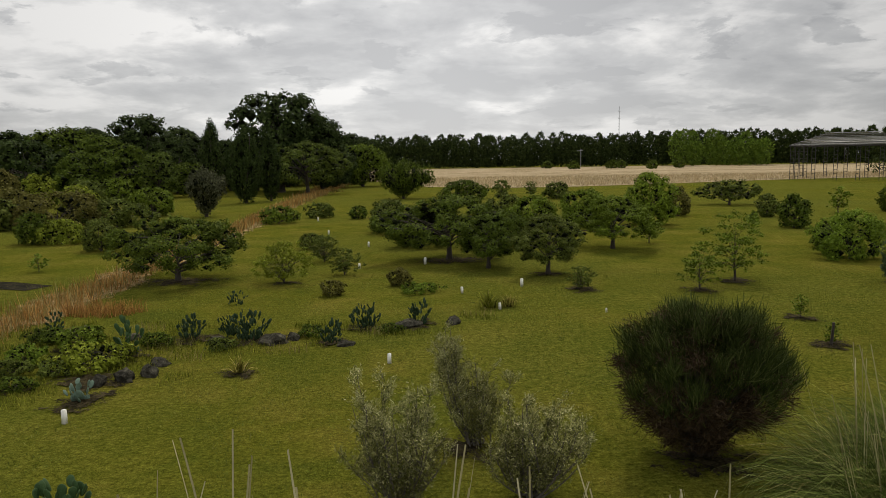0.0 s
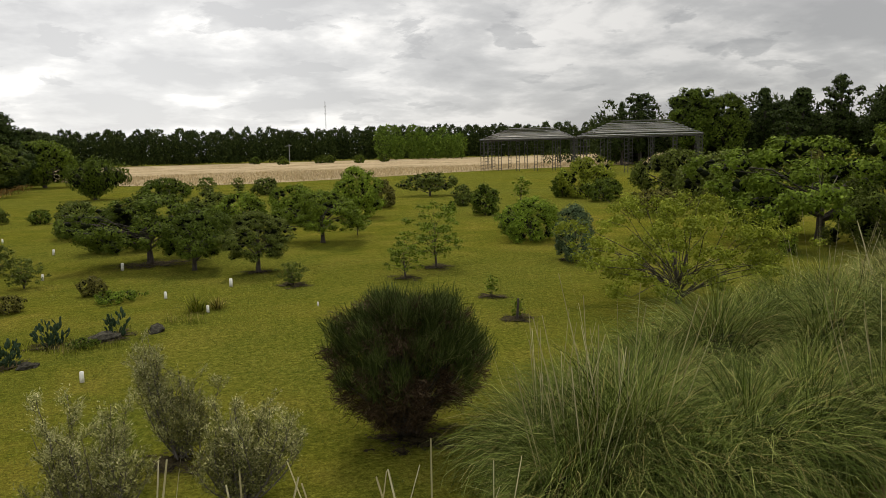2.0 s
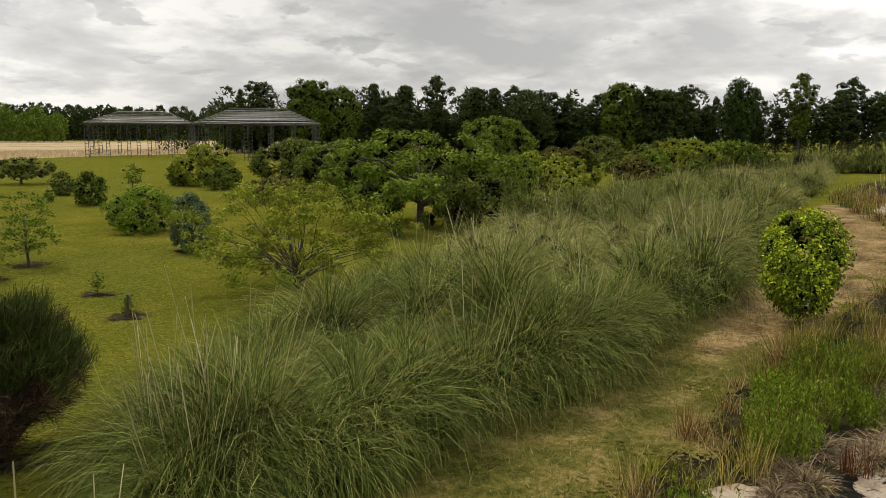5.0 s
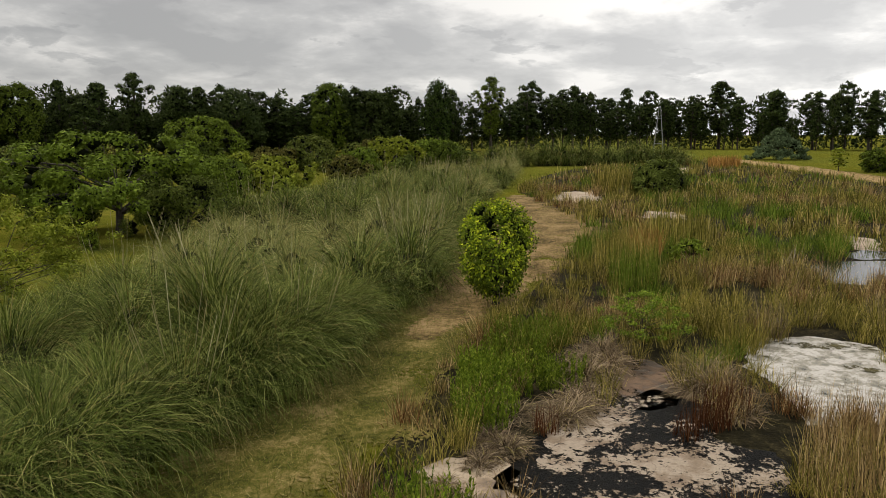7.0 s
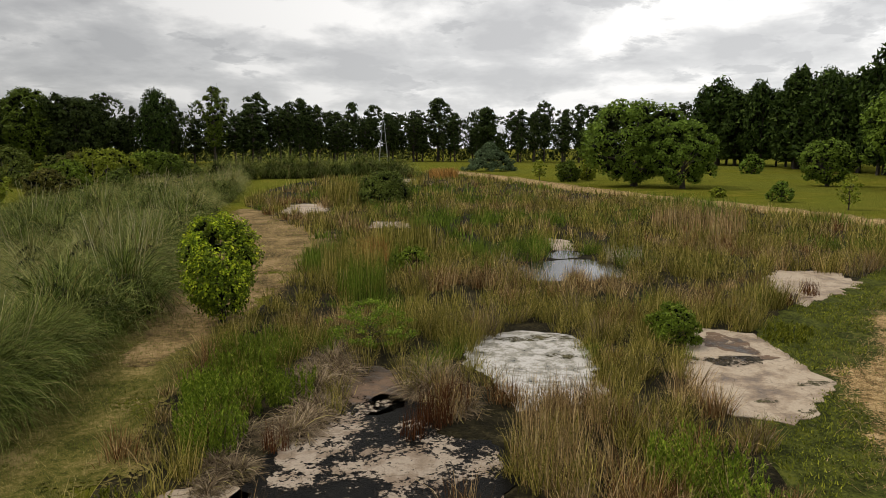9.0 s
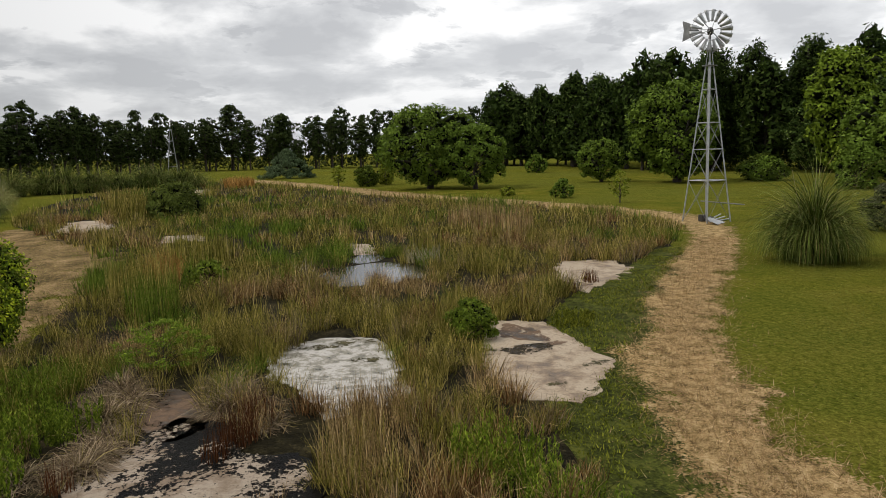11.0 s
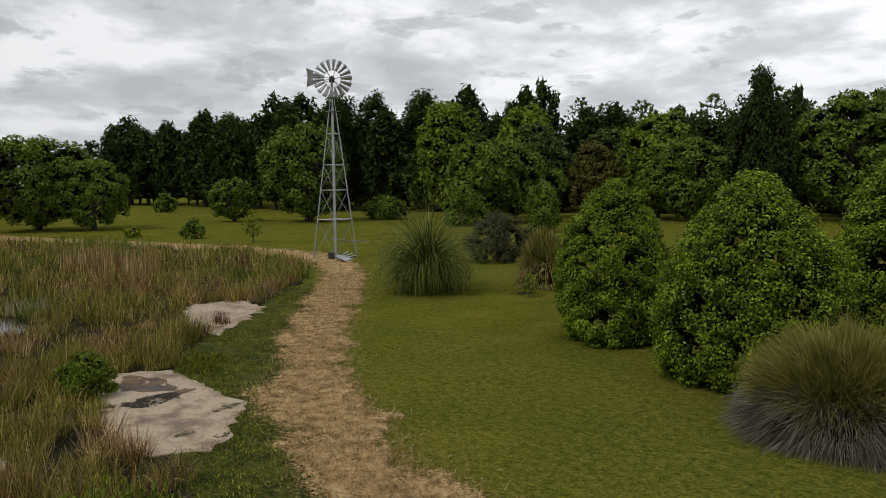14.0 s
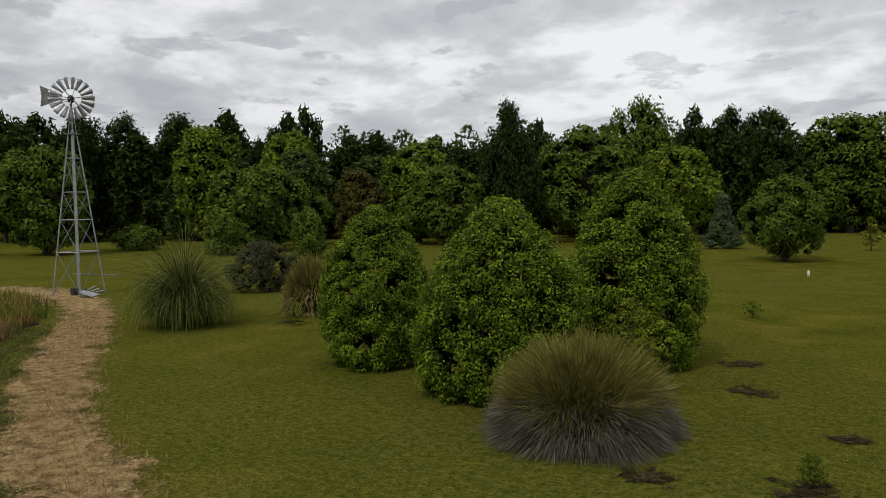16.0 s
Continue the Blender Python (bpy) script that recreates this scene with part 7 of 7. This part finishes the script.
leafy_herbs(11.5, 3.35, 1.0, 0.55, 15, 170, 0.55, 651, "lush upright leafy herbs at the pond edge")
leafy_herbs(13.3, 3.5, 1.5, 0.8, 10, 130, 0.55, 652, "lush upright leafy herbs at the pond edge")
leafy_herbs(15.6, 3.6, 1.4, 0.9, 0, 90, 0.55, 653, "green leafy herbs at the pond edge", "leaf", 0.06)
leafy_herbs(13.2, 2.4, 0.45, 0.4, 0, 150, 0.5, 654, "small tuft of bright leafy herbs among dead grass")
leafy_herbs(9.7, -3.5, 0.9, 0.7, 10, 150, 0.55, 655, "lush upright leafy herbs at the pond edge")
leafy_herbs(8.2, -3.9, 0.8, 0.5, 10, 150, 0.45, 656, "lush upright leafy herbs at the pond edge")
leafy_herbs(17.6, -8.4, 1.0, 0.5, -40, 60, 0.2, 657, "low leafy herbs beside the mud slab", "creep", 0.06)
leafy_herbs(7.7, 3.0, 0.9, 0.7, 0, 120, 0.4, 659, "green leafy herbs at the pond edge")
leafy_herbs(8.9, 4.0, 0.8, 0.35, 10, 70, 0.16, 658, "low leafy herbs at the track edge", "creep", 0.05)
for i, (x, y, hh, ww, n) in enumerate(((9.4, 2.9, 0.3, 1.2, 260), (10.1, 2.7, 0.38, 1.2, 260), (8.7, 3.1, 0.3, 1.0, 200), (10.7, 2.95, 0.42, 1.2, 260), (11.4, 2.55, 0.52, 1.5, 380), (12.1, 2.15, 0.55, 1.7, 480), (12.8, 2.0, 0.62, 1.8, 520), (13.6, 2.2, 0.68, 1.8, 480), (14.6, 2.2, 0.72, 1.6, 380), (15.4, 2.0, 0.75, 1.4, 300),
                                       (13.6, -0.15, 0.85, 1.5, 420), (14.6, 0.1, 0.8, 1.3, 300), (12.7, -0.5, 0.65, 1.2, 260))):
    rng = np.random.default_rng(670 + i)
    for k in range(2):
        dead_mop(x + rng.normal(0, 0.22), y + rng.normal(0, 0.18), hh * rng.uniform(0.5, 0.8), ww * 0.9, int(n * 0.5), 670 + i + 40 * k)
for k, (x, y, rx, ry, hh) in enumerate(((11.0, 2.25, 0.2, 0.2, 0.5), (11.5, 0.25, 0.28, 0.22, 0.5), (12.1, -0.1, 0.35, 0.3, 0.62), (12.8, -0.4, 0.3, 0.3, 0.6), (21.2, -10.0, 0.3, 0.2, 0.4), (22.6, -11.4, 0.4, 0.25, 0.5))):
    patch_of("dock", "dock", x, y, rx, ry, 0, 520, hh, 0.012, 0.22, 0.1, 690 + 2 * k, "rust-brown dead dock stems on the mud", "dock")
for k, (x, y) in enumerate(((29.3, -7.0), (29.0, -7.8), (27.9, -2.7), (28.6, -7.4))):
    patch_of("dead_grass", "reedpale", x, y, 0.45, 0.3, 0, 90, 0.75, 0.02, 0.5, 0.2, 750 + 2 * k, "bleached dead reed stubs beside the water", "dead grass")
patch_of("tall_rushes", "reeddry", 10.4, -1.7, 1.0, 0.6, 0, 330, 0.72, 0.010, 0.25, 0.15, 920, "bleached rushes standing at the front of the pond", "reeds")
patch_of("tall_rushes", "reeddry", 12.0, -2.2, 0.9, 0.9, 0, 260, 0.75, 0.010, 0.25, 0.15, 922, "bleached rushes standing at the front of the pond", "reeds")
patch_of("dead_grass", "reeddry", 22.8, -2.6, 0.9, 0.5, -40, 180, 0.35, 0.02, 1.2, 0.5, 770, "collapsed tan reeds beside the water", "dead grass")
patch_of("rust_grass", "rustreed", 28.6, 2.2, 1.9, 0.6, 0, 260, 1.0, 0.016, 0.4, 0.2, 659, "orange dry rushes at the pond edge", "reeds")
patch_of("rust_grass", "rustreed", 108, -2.0, 5.5, 2.2, 0, 24, 1.4, 0.10, 0.4, 0.2, 661, "orange dry rushes at the far end of the pond", "reeds")
patch_of("tall_rushes", "reed", 60, 6.0, 4.0, 2.4, 0, 40, 1.9, 0.06, 0.3, 0.2, 667, "tall olive rushes at the back of the pond", "reeds")
for cx, cy, rx, ry, hh, mat, sd in ((26.0, 2.6, 2.6, 1.0, 1.25, "reed", 901), (22.4, 2.0, 1.6, 0.8, 1.2, "reedlush", 903), (31.5, -8.2, 2.2, 0.6, 1.2, "reed", 907), (40, -14, 4.0, 2.0, 1.3, "reeddry", 915), (33, 1.0, 3.0, 1.4, 1.3, "reed", 917)):
    patch_of("tall_rushes", mat, cx, cy, rx, ry, 0, 130 if cx < 30 else 45, hh, 0.016 if cx < 30 else 0.03, 0.14, 0.08, sd, "thick upright stand of rushes in the pond", "reeds")
plant("sparse", "bright", 16.3, 1.3, 1.2, 2.3, 0.055, "feathery green shrub at the pond edge")
plant("bush", "leaf", 17.0, -5.5, 0.95, 1.15, 0.075, "dark green shrub among the reeds")
plant("bush", "leaf", 26.6, 0.6, 0.9, 1.6, 0.12, "dark green shrub among the reeds")


def ditch_reeds():
    rng = np.random.default_rng(701)
    line = spline(((-12.4, 18.5), (-12.0, 21), (-12.3, 26), (-12.4, 31), (-13.2, 44), (-14.2, 56), (-15.8, 78), (-17.6, 105), (-20, 140)), False, 0.25)
    n = 15000
    i = (len(line) * rng.uniform(0, 1, n) ** 1.6).astype(int)
    w = np.interp(line[i, 1], [20, 60, 140], [1.5, 1.3, 4.0])
    Q = line[i] + rng.normal(0, 0.33, (n, 2)) * w[:, None]
    far = np.interp(Q[:, 1], [20, 140], [0, 1])
    stuff("ditch_reeds", "rustreed", Q[: n // 2], rng.uniform(0.15, 0.55, n // 2), 0.018 + 0.09 * far[: n // 2], 0.5, 0.2, 702, "orange-tan dry reeds along the ditch", "reeds")
    stuff("ditch_reeds", "strawgrass", Q[n // 2:], rng.uniform(0.15, 0.5, n - n // 2), 0.018 + 0.09 * far[n // 2:], 0.6, 0.25, 703, "pale dry grass along the ditch", "dry grass")


ditch_reeds()
patch_of("rust_grass", "rustreed", -10.2, 22.5, 1.2, 0.7, 0, 260, 0.45, 0.018, 0.6, 0.3, 671, "orange dry grass patch beside the ditch", "dry grass")


def field_grass():
    rng = np.random.default_rng(711)
    box = np.array([(-30.0, 112.0), (150.0, 112.0), (150.0, 180.0), (-30.0, 180.0)])
    Q = scatter(box, 3.0, rng)
    Q = Q[inside(Q, FIELDP)]
    stuff("field_grass", "field", Q, rng.uniform(0.25, 0.6, len(Q)), 0.14, 0.5, 0.2, 712, "pale ripe grass standing in the dry field", "dry grass", 1)


field_grass()


def lawn_tufts():
    rng = np.random.default_rng(721)
    zone = np.array([(-16.0, 8.0), (14.0, 8.0), (16.0, 30.0), (-16.0, 30.0)])
    zone2 = np.array([(-4.0, -30.0), (24.0, -30.0), (24.0, -8.0), (6.0, -9.0), (-4.0, -9.0)])
    straw = spline(((6.8, -4.0), (12.8, -7.6), (24, -15.4), (23.2, -18.8), (12.6, -10.6), (4.6, -7.2)), True, 0.8)
    for z, per, mat, k in ((zone, 95, "lawn", 0), (zone2, 95, "lawn", 1)):
        Q = scatter(z, per, rng, (POND, BANKP, straw))
        v = field_noise(Q, 1.1, 31 + k) + 0.6 * field_noise(Q, 3.7, 33 + k)
        Q = Q[v > -0.35]
        stuff("grass_tufts", mat, Q, rng.uniform(0.025, 0.07, len(Q)), 0.016, 0.9, 0.3, 722 + k, "short tufts of mown grass", "grass", 1)


lawn_tufts()


def strewn_straw():
    rng = np.random.default_rng(731)
    line = spline(STRIP[:13], False, 0.2)
    n = 34000
    i = (len(line) * rng.uniform(0, 1, n) ** 1.5).astype(int)
    Q = line[i] + rng.normal(0, 0.60, (n, 2))
    stuff("cut_straw", "strawcut", Q, rng.uniform(0.06, 0.22, n), 0.010, 3.5, 0.3, 732, "loose cut straw strewn along the strip", "straw", 1)
    line = spline(((7.4, 5.4), (10.4, 5.9), (14.2, 6.2), (19.3, 6.7), (27.5, 7.2)), False, 0.2)
    i = rng.integers(0, len(line), 5000)
    Q = line[i] + rng.normal(0, 0.45, (5000, 2))
    stuff("cut_straw", "strawgrass", Q, rng.uniform(0.05, 0.2, 5000), 0.010, 3.0, 0.3, 733, "dead blades strewn along the track", "straw", 1)
    Q = scatter(BANKP, 420, rng, HOLES)
    strip = spline(STRIP[:13], False, 0.5)
    Q = Q[((Q[:, None] - strip[None]) ** 2).sum(2).min(1) > 1.0]
    Q = Q[field_noise(Q, 2.6, 77) > -0.35]
    stuff("bank_leaves", "creep", Q, rng.uniform(0.03, 0.10, len(Q)), 0.026, 1.3, 0.3, 734, "low creeping leaves on the pond bank", "ground cover", 1)


strewn_straw()
TRACKP = spline(((3.0, 3.4), (7.0, 4.2), (13, 4.7), (20, 5.0), (20, 7.2), (13, 6.8), (9, 7.4), (3.0, 6.6)), True, 0.8)


def track_grass():
    rng = np.random.default_rng(761)
    Q = scatter(TRACKP, 460, rng)
    g = field_noise(Q, 1.3, 81) + 0.6 * field_noise(Q, 4.0, 82)
    A, B = Q[g > -0.2], Q[g <= -0.1]
    stuff("grass_tufts", "lawn", A, rng.uniform(0.03, 0.10, len(A)), 0.012, 1.3, 0.3, 762, "short trodden grass on the track", "grass", 1)
    stuff("cut_straw", "strawgrass", B, rng.uniform(0.03, 0.14, len(B)), 0.008, 3.5, 0.3, 763, "dead blades lying on the track", "straw", 1)
    Q = scatter(spline(((19, 5.0), (28, 4.6), (38, 5.2), (46, 9.8), (38, 9.6), (28, 8.6), (20, 7.4)), True, 0.8), 70, rng)
    stuff("cut_straw", "strawgrass", Q, rng.uniform(0.05, 0.2, len(Q)), 0.016, 3.5, 0.3, 764, "dead blades lying on the track", "straw", 1)


track_grass()


def rockery_grass():
    rng = np.random.default_rng(771)
    band = spline(((-13, 15.5), (-8.6, 13.6), (-6, 14.6), (-4, 17.6), (0.8, 19.8), (1.0, 21.6), (-4, 20.6), (-9, 21.2), (-12, 20.6)), True, 0.8)
    Q = scatter(band, 240, rng)
    Q = Q[field_noise(Q, 1.7, 91) + 0.5 * field_noise(Q, 4.5, 92) > 0.0]
    stuff("tall_grass", "creep", Q, rng.uniform(0.06, 0.20, len(Q)), 0.014, 0.6, 0.3, 772, "longer dark green grass round the rockery", "grass", 2)
    for k, (x, y) in enumerate(((-6.6, 18.1), (-3.7, 17.6), (-5.9, 17.0), (-9.8, 17.6), (-1.7, 19.3), (0.9, 21.4), (-7.9, 20.2))):
        patch_of("tall_grass", "strawgrass", x, y, 0.5, 0.3, 0, 110, 0.3, 0.010, 0.4, 0.2, 780 + 2 * k, "thin pale seeding grass in the rockery", "grass")


rockery_grass()
# tall stalks close below the viewpoint
for k, (x, y, h) in enumerate(((-3.2, 8.0, 1.15), (-2.3, 8.0, 1.35), (-1.4, 7.9, 1.1), (-0.1, 7.9, 1.2), (0.9, 8.0, 1.1), (2.0, 7.6, 1.15), (2.7, 7.4, 1.2), (3.3, 7.2, 1.2))):
    ob = new("plume_stalk", stalk_mesh("plume_stalk", "plume", 5, h, 2.2, 740 + k, 0.028))
    ob.matrix_basis = pose(x, y, 0)
    tagged(ob, "bare pale flower stalks of pampas grass below the viewpoint", "grass stalks", "stalks below the viewpoint")
